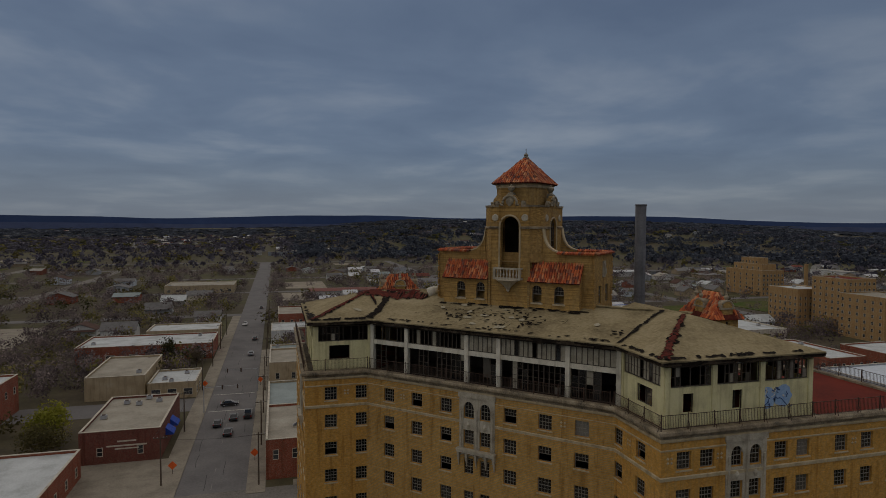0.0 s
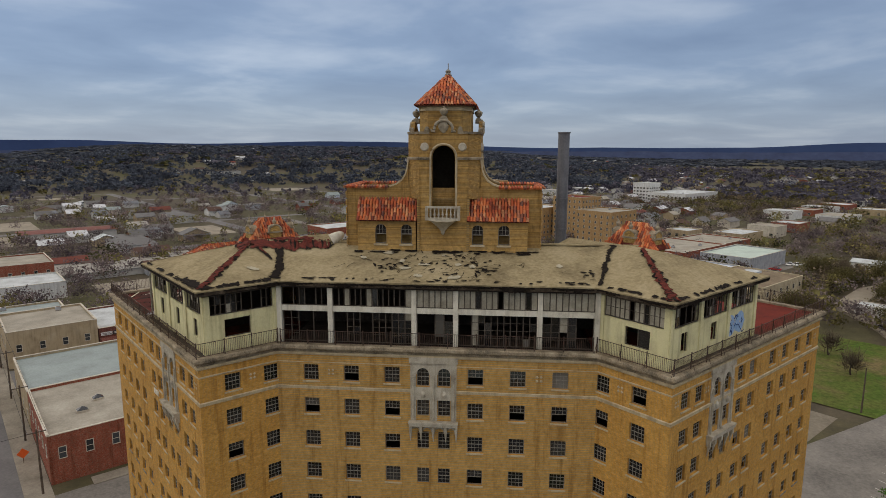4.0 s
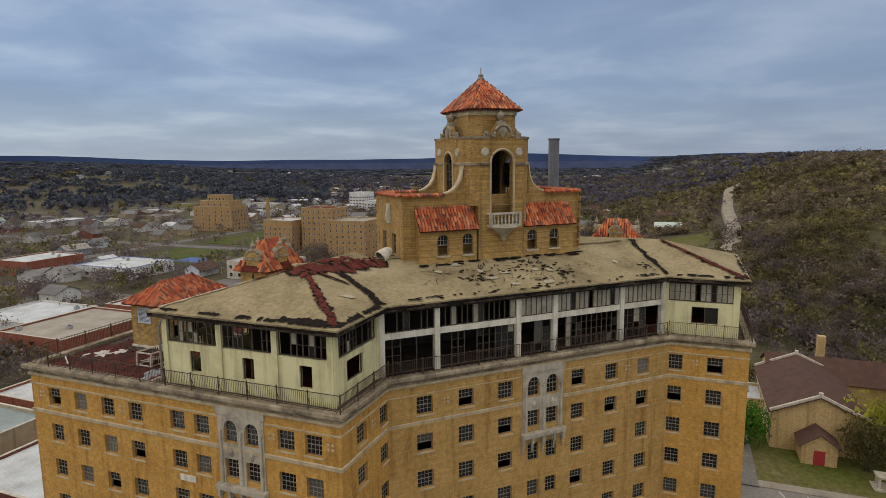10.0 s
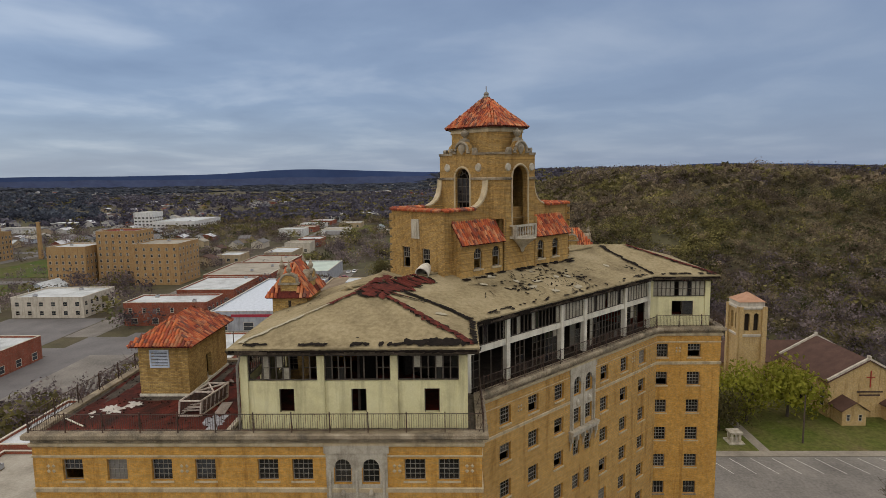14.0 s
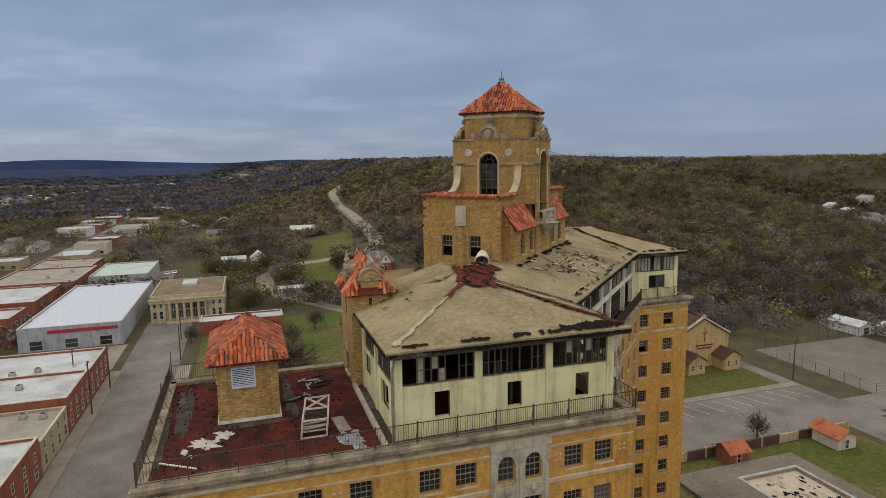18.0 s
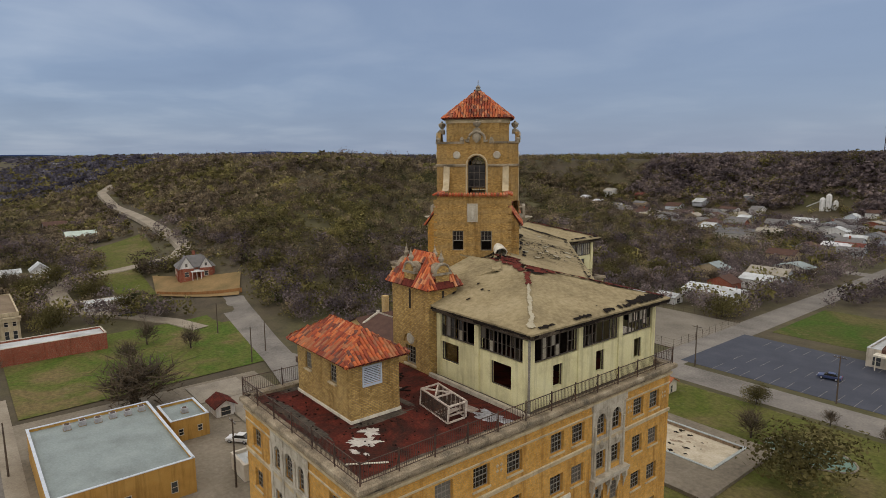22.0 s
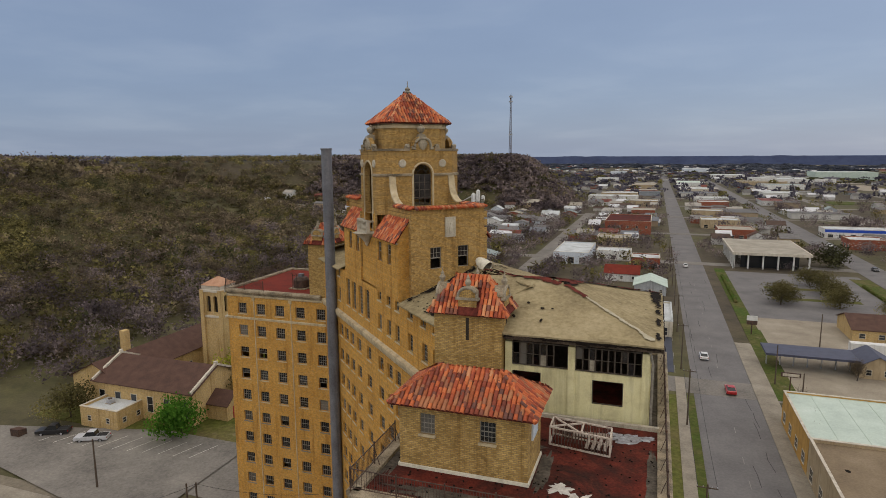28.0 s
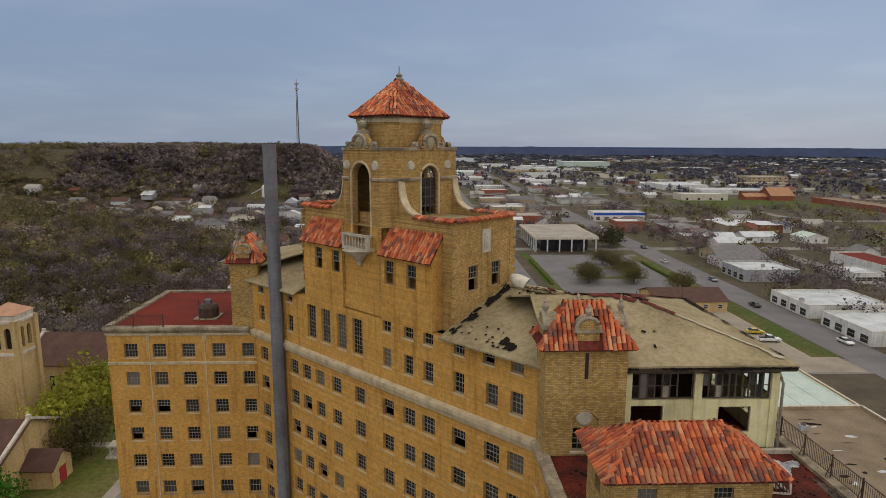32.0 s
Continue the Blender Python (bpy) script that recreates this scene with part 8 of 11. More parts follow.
# yellow block behind the hotel
yb = store("ochre_building", 68.5, 96, 79, 97.5, 5, M_OCHRE, M_BLUER, "low ochre building with pooled blue-grey roof", "building", [("w", 3, 1.0, 1.8, 1.0), ("s", 4, 1.0, 1.6, 1.4)], trim=M_PALE)
for k in range(6):
    hvac(93.4 - (k % 2) * 0.4, 80.6 + k * 2.3, 5)
store("ochre_annexe", 87, 96, 71, 77.5, 3.6, M_OCHRE, M_BLUER, "small ochre annexe with pale roof", "building", [("w", 2, 0.9, 1.2, 1.2)], 1, trim=M_PALE)
store("hotel_annexe", 20, 66, 91.5, 98.5, 4.2, M_OCHRE, M_BLUER, "low ochre annexe strip with wet grey roof beside the hotel", "building", [("n", 6, 1.2, 1.5, 1.2)], 1, trim=M_TRIM)
store("utility_block", 66.5, 72, 68, 72.5, 2.3, M_TRIM, M_WHITE, "small pale utility block", "utility block", [("w", 2, 1, 1, 1)], 2)
gable("red_roof_hut", 92.8, 97.4, 64.2, 67.8, 2.2, 1.1, "x", M_WALLW, M_REDROOF, "small white shed with rusty red roof", "shed", [("w", 1, 2.0, 1.8, 0.2)])
gable("pool_hut", 44, 49, -12, -8, 2.3, 1.1, "x", M_TRIM, M_TILE, "small pale hut with red tiled roof on the lawn", "hut", [("w", 1, 0.8, 1.6, 0.2)])
gable("pool_hut", 46, 49.2, 9, 12.5, 2.2, 1.0, "y", M_RED, M_TILE, "small brick hut with red tiled roof by the wall", "hut", [("w", 1, 0.8, 1.6, 0.2)])
# church with its tower
gable("church_hall", 84, 108, 14, 28, 6.5, 3.2, "x", M_BUFF, M_BROWNR, "buff brick church hall with brown shingle roof", "church", [("n", 6, 1.5, 3.2, 1.6), ("s", 5, 1.5, 3, 1.6)])
gable("church_nave", 86, 104, -24, -9, 7.5, 4.2, "x", M_BUFF, M_BROWNR, "buff brick church nave with brown roof and stepped gable", "church", [("n", 5, 1.2, 3.2, 2), ("s", 5, 1.2, 3.2, 2)])
gable("church_range", 104, 116, -20, 26, 6.0, 3.0, "y", M_BUFF, M_BROWNR, "long buff brick church range with brown roof", "church", [("w", 8, 1.2, 2.0, 1.6)])
gable("church_porch", 79.5, 84, 19, 24, 3.4, 1.8, "x", M_BUFF, M_BROWNR, "buff brick church porch with red door", "porch")
part("door", MB().box(79.4, 20.7, 0, 79.5, 22.3, 2.5), worn("red_door", (0.32, 0.03, 0.03), (0.25, 0.02, 0.02), (0.4, 0.05, 0.05), 1, 0.6, 9, 0.1, False), bpy.data.objects["church_porch"], "red wooden door")
gable("church_porch", 82, 86, -14, -9.5, 3.2, 1.5, "x", M_BUFF, M_BROWNR, "low buff brick wing with brown roof", "porch", [("w", 2, 0.7, 1.3, 1)])
gable("church_porch", 82, 86, -24, -19.5, 3.2, 1.5, "x", M_BUFF, M_BROWNR, "low buff brick wing with brown roof", "porch", [("w", 2, 0.7, 1.3, 1)])
sx = part("church_emblem", MB().box(85.86, -17.1, 6.2, 85.93, -16.9, 9.6).box(85.86, -17.8, 8.2, 85.93, -16.2, 8.4), worn("red_emblem", (0.4, 0.05, 0.03), (0.3, 0.04, 0.03), (0.45, 0.07, 0.04), 1, 0.7, 9, 0.1, False), bpy.data.objects["church_nave"])
for nm, x0, x1, ya, yb, h, rise in (("church_hall", 84, 108, 14, 28, 6.5, 3.2), ("church_nave", 86, 104, -24, -9, 7.5, 4.2)):
    for x in (x0, x1):
        mid = (ya + yb) / 2
        for e in (ya - 0.3, yb + 0.3):
            part("gable_coping", MB().bar((x, e, h + 0.2), (x, mid, h + rise + 0.35), 0.45), M_TRIM, bpy.data.objects[nm], "pale stone gable coping")
        part("gable_finial", MB().box(x - 0.3, mid - 0.3, h + rise, x + 0.3, mid + 0.3, h + rise + 0.9), M_TRIM, bpy.data.objects[nm])
part("sign_lettering", MB().box(85.86, -19.5, 5.2, 85.92, -14.5, 5.5).box(85.86, -19.0, 4.5, 85.92, -15.0, 4.8), M_STEEL, bpy.data.objects["church_nave"])
store("church_flat_wing", 96, 105, 27.5, 34, 3.4, M_BUFF, M_WHITE, "low buff brick church wing with white roof", "church", [("n", 2, 0.9, 1.1, 1.2), ("w", 2, 0.9, 1.1, 1.2)], 1)
bt = thing("church_tower", (98.0, 2.0, 0), "square buff stone church bell tower with low tiled cap", "church tower")
mb = MB()
for a, b in (((95.5, -0.5), (100.5, -0.5)), ((100.5, -0.5), (100.5, 4.5)), ((100.5, 4.5), (95.5, 4.5)), ((95.5, 4.5), (95.5, -0.5))):
    facade(mb, a, b, 0, 21.2, [(1.55, 15.2, 1.1, 3.8), (3.45, 15.2, 1.1, 3.8)], 0.5)
    run = (Vector(b) - Vector(a)).normalized()
    tf = lambda p, a=a, run=run: Vector((a[0] + run.x * p[0] - run.y * p[1], a[1] + run.y * p[0] + run.x * p[1], p[2]))
    for c in (1.55, 3.45):
        head = MB(tf)
        arch_ring(head, c, 0, 18.45, 0.55, 0.552, 0.4)
        part("arch_head", head, M_BUFF, bt)
part("wall", mb, M_BUFF, bt)
part("dim_core", MB().box(96.3, 0.3, 0, 99.7, 3.7, 20.5), M_UNLIT, bt)
for x, y in ((95.5, -0.5), (100.5, -0.5), (100.5, 4.5), (95.5, 4.5)):
    part("buttress", MB().prism([(x - 0.5, y - 0.5), (x + 0.5, y - 0.5), (x + 0.5, y + 0.5), (x - 0.5, y + 0.5)], 0, 20.4), M_BUFF, bt)
mb = MB()
along(mb, [(95.5, -0.5), (95.5, 4.5), (100.5, 4.5), (100.5, -0.5), (95.5, -0.5)][::-1], [(0, 19.8), (0.35, 19.9), (0.35, 20.3), (0.1, 20.5), (0.1, 21.4), (-0.4, 21.4)])
part("cornice", mb, M_TRIM, bt)
mb = MB()
along(mb, [(95.5, -0.5), (95.5, 4.5), (100.5, 4.5), (100.5, -0.5), (95.5, -0.5)][::-1], [(0, 13.9), (0.2, 14.0), (0.2, 14.4), (0, 14.5)])
part("string_course", mb, M_TRIM, bt)
part("cap", MB().add([(95.2, -0.8, 21.4), (100.8, -0.8, 21.4), (100.8, 4.8, 21.4), (95.2, 4.8, 21.4), (98, 2, 23.2)], [(0, 1, 4), (1, 2, 4), (2, 3, 4), (3, 0, 4), (3, 2, 1, 0)]), worn("pale_clay_cap", (0.45, 0.25, 0.15), (0.32, 0.17, 0.1), (0.52, 0.32, 0.21), 0.8, 0.9, 6, 0.3, False), bt)
part("cross", MB().box(97.95, 1.95, 23.1, 98.05, 2.05, 25.2).box(97.95, 1.5, 24.4, 98.05, 2.5, 24.5), M_STEEL, bt)
part("church_chimney", MB().box(111.2, 15.5, 0, 112.6, 16.9, 13.0), M_BUFF, bpy.data.objects["church_range"], "tall buff brick chimney")
mon = thing("lawn_monument", (75, 14, 0.08), "small grey stone bell shrine on the church lawn", "monument")
for x, y in ((74.3, 13.3), (75.7, 13.3), (75.7, 14.7), (74.3, 14.7)):
    part("pillar", MB().box(x - 0.18, y - 0.18, 0, x + 0.18, y + 0.18, 1.9), M_STONE, mon)
part("cap", MB().box(73.9, 12.9, 1.9, 76.1, 15.1, 2.2), M_STONE, mon)
part("plinth", MB().box(73.6, 12.6, 0, 76.4, 15.4, 0.35), M_STONE, mon)
setting("path_church", 71, 90, 9.4, 11.2, 0.1, M_WALK, "concrete path across the church lawn", "path")
# hillside house, sheds, trailers
def brick_villa(x, y, turn):
    """A red brick house: steep grey roof, two white front gables, a white porch and chimney."""
    z = terrain(x, y)
    m = pose(x, y, z, 0, 0, turn)
    root = thing("hill_house", (x, y, z), "red brick house with steep grey roof, white gables and porch", "house")

    def loc(p):
        return m @ Vector(p)
    part("wall", MB(loc).box(-6.5, -4.5, -1.5, 6.5, 4.5, 4.2), M_RED, root)
    e, r = [(-7, -5, 4.1), (7, -5, 4.1), (7, 5, 4.1), (-7, 5, 4.1)], [(-2.6, 0, 8.2), (2.6, 0, 8.2)]
    part("roof", MB(loc).add(e + r, [(0, 1, 5, 4), (1, 2, 5), (2, 3, 4, 5), (3, 0, 4), (3, 2, 1, 0)]), M_GREYR, root)
    for x0, gw, top in ((-3.5, 2.5, 8.3), (3.3, 2.2, 7.7)):
        g_ = part("front_gable", MB(loc).add([(x0 - gw, -6.0, -1), (x0 + gw, -6.0, -1), (x0 + gw, -6.0, 4.0), (x0, -6.0, top), (x0 - gw, -6.0, 4.0), (x0 - gw, 0, -1), (x0 + gw, 0, -1), (x0 + gw, 0, 4.0), (x0, 0, top), (x0 - gw, 0, 4.0)],
                  [(0, 1, 2, 3, 4), (1, 6, 7, 2), (0, 4, 9, 5), (2, 7, 8, 3), (3, 8, 9, 4), (9, 8, 7, 6, 5)]), M_RED, root)
        part("gable_board", MB(loc).add([(x0 - gw, -6.08, 4.0), (x0 + gw, -6.08, 4.0), (x0, -6.08, top), (x0 - gw, -6.0, 4.0), (x0 + gw, -6.0, 4.0), (x0, -6.0, top)], [(0, 1, 2), (0, 3, 4, 1), (1, 4, 5, 2), (2, 5, 3, 0)]), M_WALLW, g_, "white gable board")
        for sgn in (-1, 1):
            part("gable_roof", MB(loc).slab([(x0, -6.4, top + 0.2), (x0 + sgn * (gw + 0.4), -6.4, 3.7), (x0 + sgn * (gw + 0.4), 0, 3.7), (x0, 0, top + 0.2)], 0.14), M_GREYR, g_)
        put_window_at(root, m @ pose(x0, -6.09, 4.6), 0.9, 1.3)
        put_window_at(root, m @ pose(x0, -6.01, 0.9), 1.5, 1.9)
    part("porch_roof", MB(loc).slab([(-2.2, -7.4, 2.9), (2.4, -7.4, 2.9), (2.4, -4.4, 3.3), (-2.2, -4.4, 3.3)], 0.2), M_WALLW, root, "white porch roof")
    for px in (-1.7, -0.2, 1.3):
        part("porch_post", MB(loc).box(px - 0.1, -7.3, -0.6, px + 0.1, -7.1, 2.75), M_WALLW, root)
    part("chimney", MB(loc).box(-0.5, 0.8, 6, 0.5, 1.6, 9.6), M_RED, root)
    for k in (-2.5, 0.2, 2.8):
        put_window_at(root, m @ pose(6.51, k, 1.0, 0, 0, 90), 1.1, 1.7)
        put_window_at(root, m @ pose(-6.51, k, 1.0, 0, 0, -90), 1.1, 1.7)
    OCC.append((x - 8, x + 8, y - 8, y + 8))


def put_window_at(root, m, w, h):
    a, b = unit_window(w, h)
    win = part("window", a, M_TRIM, root, m=m)
    new("pane", b).parent = win


brick_villa(216.5, 33.5, -100)
store("white_trailer", 196, 202, 60, 74, 2.8, M_WALLW, M_WHITE, "long white trailer home under trees", "trailer", [("w", 4, 1, 1, 1)], parapet=0.05)
gable("white_shed", 262, 268, 85, 95, 2.6, 1.0, "y", M_WALLW, M_WHITE, "low white shed with pale gabled roof", "shed", [("w", 2, 2, 1.8, 0.2)])
gable("white_house", 250, 256.5, 76.5, 82.5, 3.6, 2.4, "x", M_WALLW, M_WHITE, "white house with steep pale gable", "house", [("w", 2, 1, 1.4, 1)])
gable("white_shed", 92, 101, -80, -74, 2.6, 1.0, "x", M_WALLW, M_WHITE, "long white metal shed with gabled roof", "shed", [("w", 1, 2, 2, 0.2)])
gable("white_shed", 85, 91.5, -86, -80.5, 2.4, 0.9, "x", M_WALLW, M_WHITE, "short white metal shed with gabled roof", "shed", [("w", 1, 2, 1.6, 0.2)])
gable("white_house", 71, 90, -107, -94, 2.8, 1.6, "x", M_WALLW, M_WHITE, "long white metal shed with gabled roof", "shed", [("w", 2, 2, 2, 0.2)])
gable("brown_house", 412, 424, 49, 61, 3.2, 2.4, "y", M_WALLG, M_BROWNR, "low house with rust-brown gabled roof on the slope", "house", [("w", 4, 1.2, 1.2, 1)])
gable("green_house", 348, 358, 44, 58, 3.0, 2.2, "y", M_TAN, M_GREENR, "pale green roofed house below the hill", "house", [("w", 3, 1.2, 1.2, 1)])
gable("tan_house", 385, 394, 96, 108, 3.0, 2.0, "y", M_TAN, M_GREYR, "tan house with grey roof in a clearing", "house", [("w", 3, 1.2, 1.2, 1)])
VALLEY = random.Random(77)
for k in range(12):
    x, y = VALLEY.uniform(165, 330), VALLEY.uniform(-420, -275)
    w, d = VALLEY.uniform(8, 11), VALLEY.uniform(10, 15)
    if terrain(x, y) > 12:
        continue
    gable("valley_house", x, x + w, y, y + d, VALLEY.uniform(2.8, 4.5), VALLEY.uniform(1.8, 2.8), "xy"[k % 2], (M_WALLW, M_TAN, M_WALLG, M_TRIM)[k % 4], (M_GREYR, M_TARR, M_WHITE, M_BROWNR)[(k * 3) % 4],
          "small " + ("white", "tan", "grey", "cream")[k % 4] + " house among bare trees in the valley", "house", [("w", 1, 1.1, 1.3, 1)], group="valley houses")
# funeral home with its canopy roof
fh = store("funeral_home", -2, 24, -84, -60, 4.0, M_TRIM, M_WHITE, "low white-roofed funeral home with dark brown awning", "funeral home", [("n", 6, 1.8, 2.2, 0.5)], 2, trim=M_WHITE)
part("mansard", MB().prism([(2.5, -75), (21, -75), (21, -59.7), (2.5, -59.7)], 3.8, [7.4, 7.4, 4.7, 4.7]), M_BROWNR, fh, "broad brown shingled roof slope")
part("canopy", MB().box(0, -61, 3.3, 22, -57.4, 3.75), M_CREAMW, fh, "pale flat entrance canopy")
for k in range(8):
    part("canopy_post", MB().box(0.4 + k * 3.0, -57.9, 0, 0.6 + k * 3.0, -57.7, 3.3), M_CREAMW, fh)
part("lintel_sign", MB().box(6, -57.38, 3.4, 15, -57.34, 3.68), M_STEEL, fh)
# forecourts over the main street
gp = store("green_roof_store", -52, -20.2, -9, 11.5, 6, M_OCHRE, M_GREENR, "store with pale green metal roof", "store", [("e", 4, 2, 2, 1)], parapet=0.25)
for k in range(7):
    part("roof_seam", MB().box(-51 + k * 4.4, -8.6, 6.0, -50.9 + k * 4.4, 11.1, 6.06), M_GREENR, gp)
tr = store("torn_roof_store", -52, -20.2, 11.8, 46, 6, M_TAN, M_TANR, "store with torn tan tar roof", "store", [("e", 6, 2, 2.2, 0.6)], 1)
q = random.Random(4)
for k in range(34):
    x, y = q.uniform(-44, -23), q.uniform(16, 43)
    mbp = MB()
    n = 9
    rx, ry = q.uniform(0.3, 1.6), q.uniform(0.15, 0.6)
    ring = [(x + rx * q.uniform(0.5, 1.1) * math.cos(math.tau * j / n), y + ry * q.uniform(0.5, 1.1) * math.sin(math.tau * j / n), 6.012) for j in range(n)]
    mbp.add([(x, y, 6.02)] + ring, [(0, 1 + j, 1 + (j + 1) % n) for j in range(n)])
    part("roof_tear", mbp, M_DARK if k % 3 else M_WHITE, tr, recalc=False)
ca = thing("drive_in_canopy", (-31, -45, 0), "dark blue drive-through canopy on posts", "canopy")
part("roof", MB().slab([(-22, -48.5, 4.0), (-41, -48.5, 4.0), (-41, -40, 4.0), (-22, -40, 4.0)], 0.5), worn("dark_blue_roof", (0.06, 0.065, 0.10), (0.04, 0.045, 0.07), (0.08, 0.085, 0.125), 0.5, 0.6, 6, 0.1, False), ca)
for k in range(7):
    part("post", MB().box(-23 - k * 2.9, -44.5, 0, -22.75 - k * 2.9, -44.2, 3.6), M_METAL, ca)
gable("bank_kiosk", -48, -41, -49, -40, 3.2, 2.0, "y", M_TAN, worn("slate_roof", (0.07, 0.075, 0.11), (0.05, 0.055, 0.08), (0.09, 0.1, 0.14), 0.5, 0.7, 6, 0.1, False), "small tan drive-in kiosk with dark hipped roof", "kiosk", [("n", 2, 1.2, 1.4, 0.8), ("e", 2, 1.2, 1.4, 0.8)])
gable("brown_restaurant", -70, -47.5, -86, -71, 3.4, 2.6, "x", M_BUFF, M_BROWNR, "low restaurant with big brown roof", "restaurant", [("n", 5, 1.5, 1.4, 1)])
# colonnaded bank
bk = thing("colonnade_bank", (-43, -205, 0), "modern bank with flat white roof on tall white columns", "bank")
OCC.append((-63, -28, -238, -178))
part("roof", MB().box(-60, -224, 6.2, -29, -177, 7.4), M_TRIM, bk)
part("roof_membrane", MB().box(-59.4, -223.4, 7.4, -29.6, -177.6, 7.46), M_TARR, bk)
part("glass_hall", MB().box(-56, -220, 0, -33, -182, 6.2), M_PANE, bk)
for k in range(6):
    part("column", MB().box(-59.4 + k * 5.9, -178.6, 0, -58.8 + k * 5.9, -178.0, 6.2), M_WALLW, bk)
for k in range(8):
    part("column", MB().box(-30.2, -222 + k * 6.2, 0, -29.6, -221.4 + k * 6.2, 6.2), M_WALLW, bk)
# buildings over the highway and down the avenue
store("car_dealer", -116, -90.5, -83, -63, 3.6, M_WALLW, M_WHITE, "white-roofed car dealer beside the highway", "store", [("e", 4, 3, 2.2, 0.4)], 1)
store("car_dealer", -116, -90.5, -57, -37, 3.6, M_WALLW, M_WHITE, "long white-roofed store beside the highway", "store", [("e", 4, 3, 2.2, 0.4)], 1)
store("car_dealer", -118, -92, -30, -8, 4, M_TRIM, M_WHITE, "long white-roofed store beside the highway", "store", [("e", 5, 2, 2, 0.4)], 1)
store("petrol_station", -110, -92.5, -268, -252, 5, M_RED, M_WHITE, "red and white petrol station", "petrol station", [("e", 3, 3, 2.2, 0.4)])
bs_ = store("blue_store", -127, -92, -316, -300, 5, M_WALLW, M_WHITE, "long white store with a blue front band", "store", [("e", 4, 3, 2, 0.4), ("n", 6, 3, 2, 0.4)])
part("front_band", MB().box(-127.1, -299.98, 3.6, -91.9, -299.86, 5.2), M_BLUEA, bs_, "blue front band")
store("white_store", 32, 48, -203, -168, 5, M_PALE, M_WHITE, "pale blue metal workshop with white roof", "workshop", [("n", 3, 3, 3, 0.2)])
store("white_store", 14, 30, -196, -184, 4, M_WALLW, M_WHITE, "small white store with flat roof", "store", [("n", 3, 2, 2, 0.4)])
store("orange_store", 1, 13, -178, -165, 4.5, M_RED, M_WHITE, "orange brick store with white roof", "store", [("n", 3, 2, 2, 0.4)])
gable("red_roof_house", 9, 22, -146, -134, 3.2, 2.4, "x", M_WALLW, M_REDCLEAN, "house with bright red roof", "house", [("n", 3, 1, 1.2, 1)])
gable("green_roof_house", -1, 10, -126, -112, 3.4, 2.0, "y", M_WALLG, M_GREENR, "small house with pale green roof", "house", [("n", 3, 1, 1.2, 1)])
store("tan_store", 16, 34, -245, -228, 4.5, M_TAN, M_TARR, "low tan store with stained roof", "store", [("n", 4, 2, 2, 0.6)], 1)
store("big_red_block", 6, 34, -330, -285, 8, M_RED, M_REDROOF, "large red brick block with red roof", "building", [("n", 5, 1.4, 1.6, 4), ("w", 5, 1.4, 1.6, 4)])
# the second old hotel, a few streets off
r2 = [(240, 258, 234, 252), (240, 262, 191, 212), (246, 262, 213, 232)]
M_CRZ = brick_mat("pale_buff_brick", (0.46, 0.30, 0.14), (0.38, 0.24, 0.10), (0.40, 0.30, 0.18), (0.8, 0.75, 0.7))
for (x0, x1, y0, y1), h in zip(r2, (17.5, 18.5, 24)):
    store("brick_hotel_block", x0, x1, y0, y1, h, M_CRZ, (M_WHITE if h < 18 else M_TARR) if h < 24 else M_REDCLEAN, "seven-storey buff brick hotel block with many windows", "hotel", [(s, 6, 1.1, 1.4, 1.2 + 2.9 * k) for k in range(5 if h < 18 else 6 if h < 24 else 8) for s in "ws"], 1, "old brick hotel")
for x0, x1, y0, y1, h, n in ((316, 334, 338, 372, 17, 5), (319, 331, 342, 368, 21, 0), (321, 329, 347, 363, 25, 0)):
    store("brick_clinic", x0, x1, y0, y1, h, M_CRZ, M_TARR, "stepped buff brick block with flat roofs", "building", [(s, 6, 1.3, 1.6, 1.2 + 3.0 * k) for k in range(n) for s in "ws"] + ([("w", 5, 1.3, 1.6, h - 3.2)] if not n else []), 0)
st_ = thing("brick_stack", (336, 322, 0), "slim buff brick boiler stack", "chimney")
part("shaft", MB().tube([(336, 322, 0), (336, 322, 22)], [1.4, 1.1], 10), M_CRZ, st_)
part("cap", MB().tube([(336, 322, 22), (336, 322, 22.6)], 1.3, 10), M_CRZ, st_)
store("white_office", 176, 196, 196, 222, 7, M_TRIM, M_WHITE, "two-storey pale brick building with white roof", "building", [(s, 6, 1.6, 1.6, 1.0 + 3.2 * k) for k in range(2) for s in "ws"], 2)
store("brick_row", 104, 128, 178, 206, 6, M_RED, M_WHITE, "red brick store row with white roof", "store", [("w", 5, 2, 2, 0.6), ("s", 4, 2, 2, 0.6)], 2)
store("brick_row", 72, 100, 182, 206, 6, M_RED, M_TARR, "red brick store row with tar roof", "store", [("s", 5, 2, 2, 0.6)], 2)
store("brick_row", 44, 66, 150, 164, 5.5, M_RED, M_WHITE, "red brick store with white roof", "store", [("s", 4, 2, 2, 0.6)], 2)
store("brick_row", 164, 178, 147, 175, 7.4, M_RED, M_WHITE, "two-storey red brick corner store with pale roof", "store", [("w", 6, 1.2, 1.6, 4.4), ("w", 4, 2.2, 2, 0.6), ("s", 4, 1.2, 1.6, 4.4)], 2)
store("green_roof_garage", 236, 270, 122, 143, 6, M_WALLG, M_GREENR, "grey garage with pale green roof", "garage", [("w", 4, 3, 2.4, 0.3)])
store("brick_row", 272, 300, 150, 175, 5, M_RED, M_TARR, "low brick store with tan roof", "store", [("w", 4, 2, 2, 0.6)], 1)
sr_ = random.Random(31)
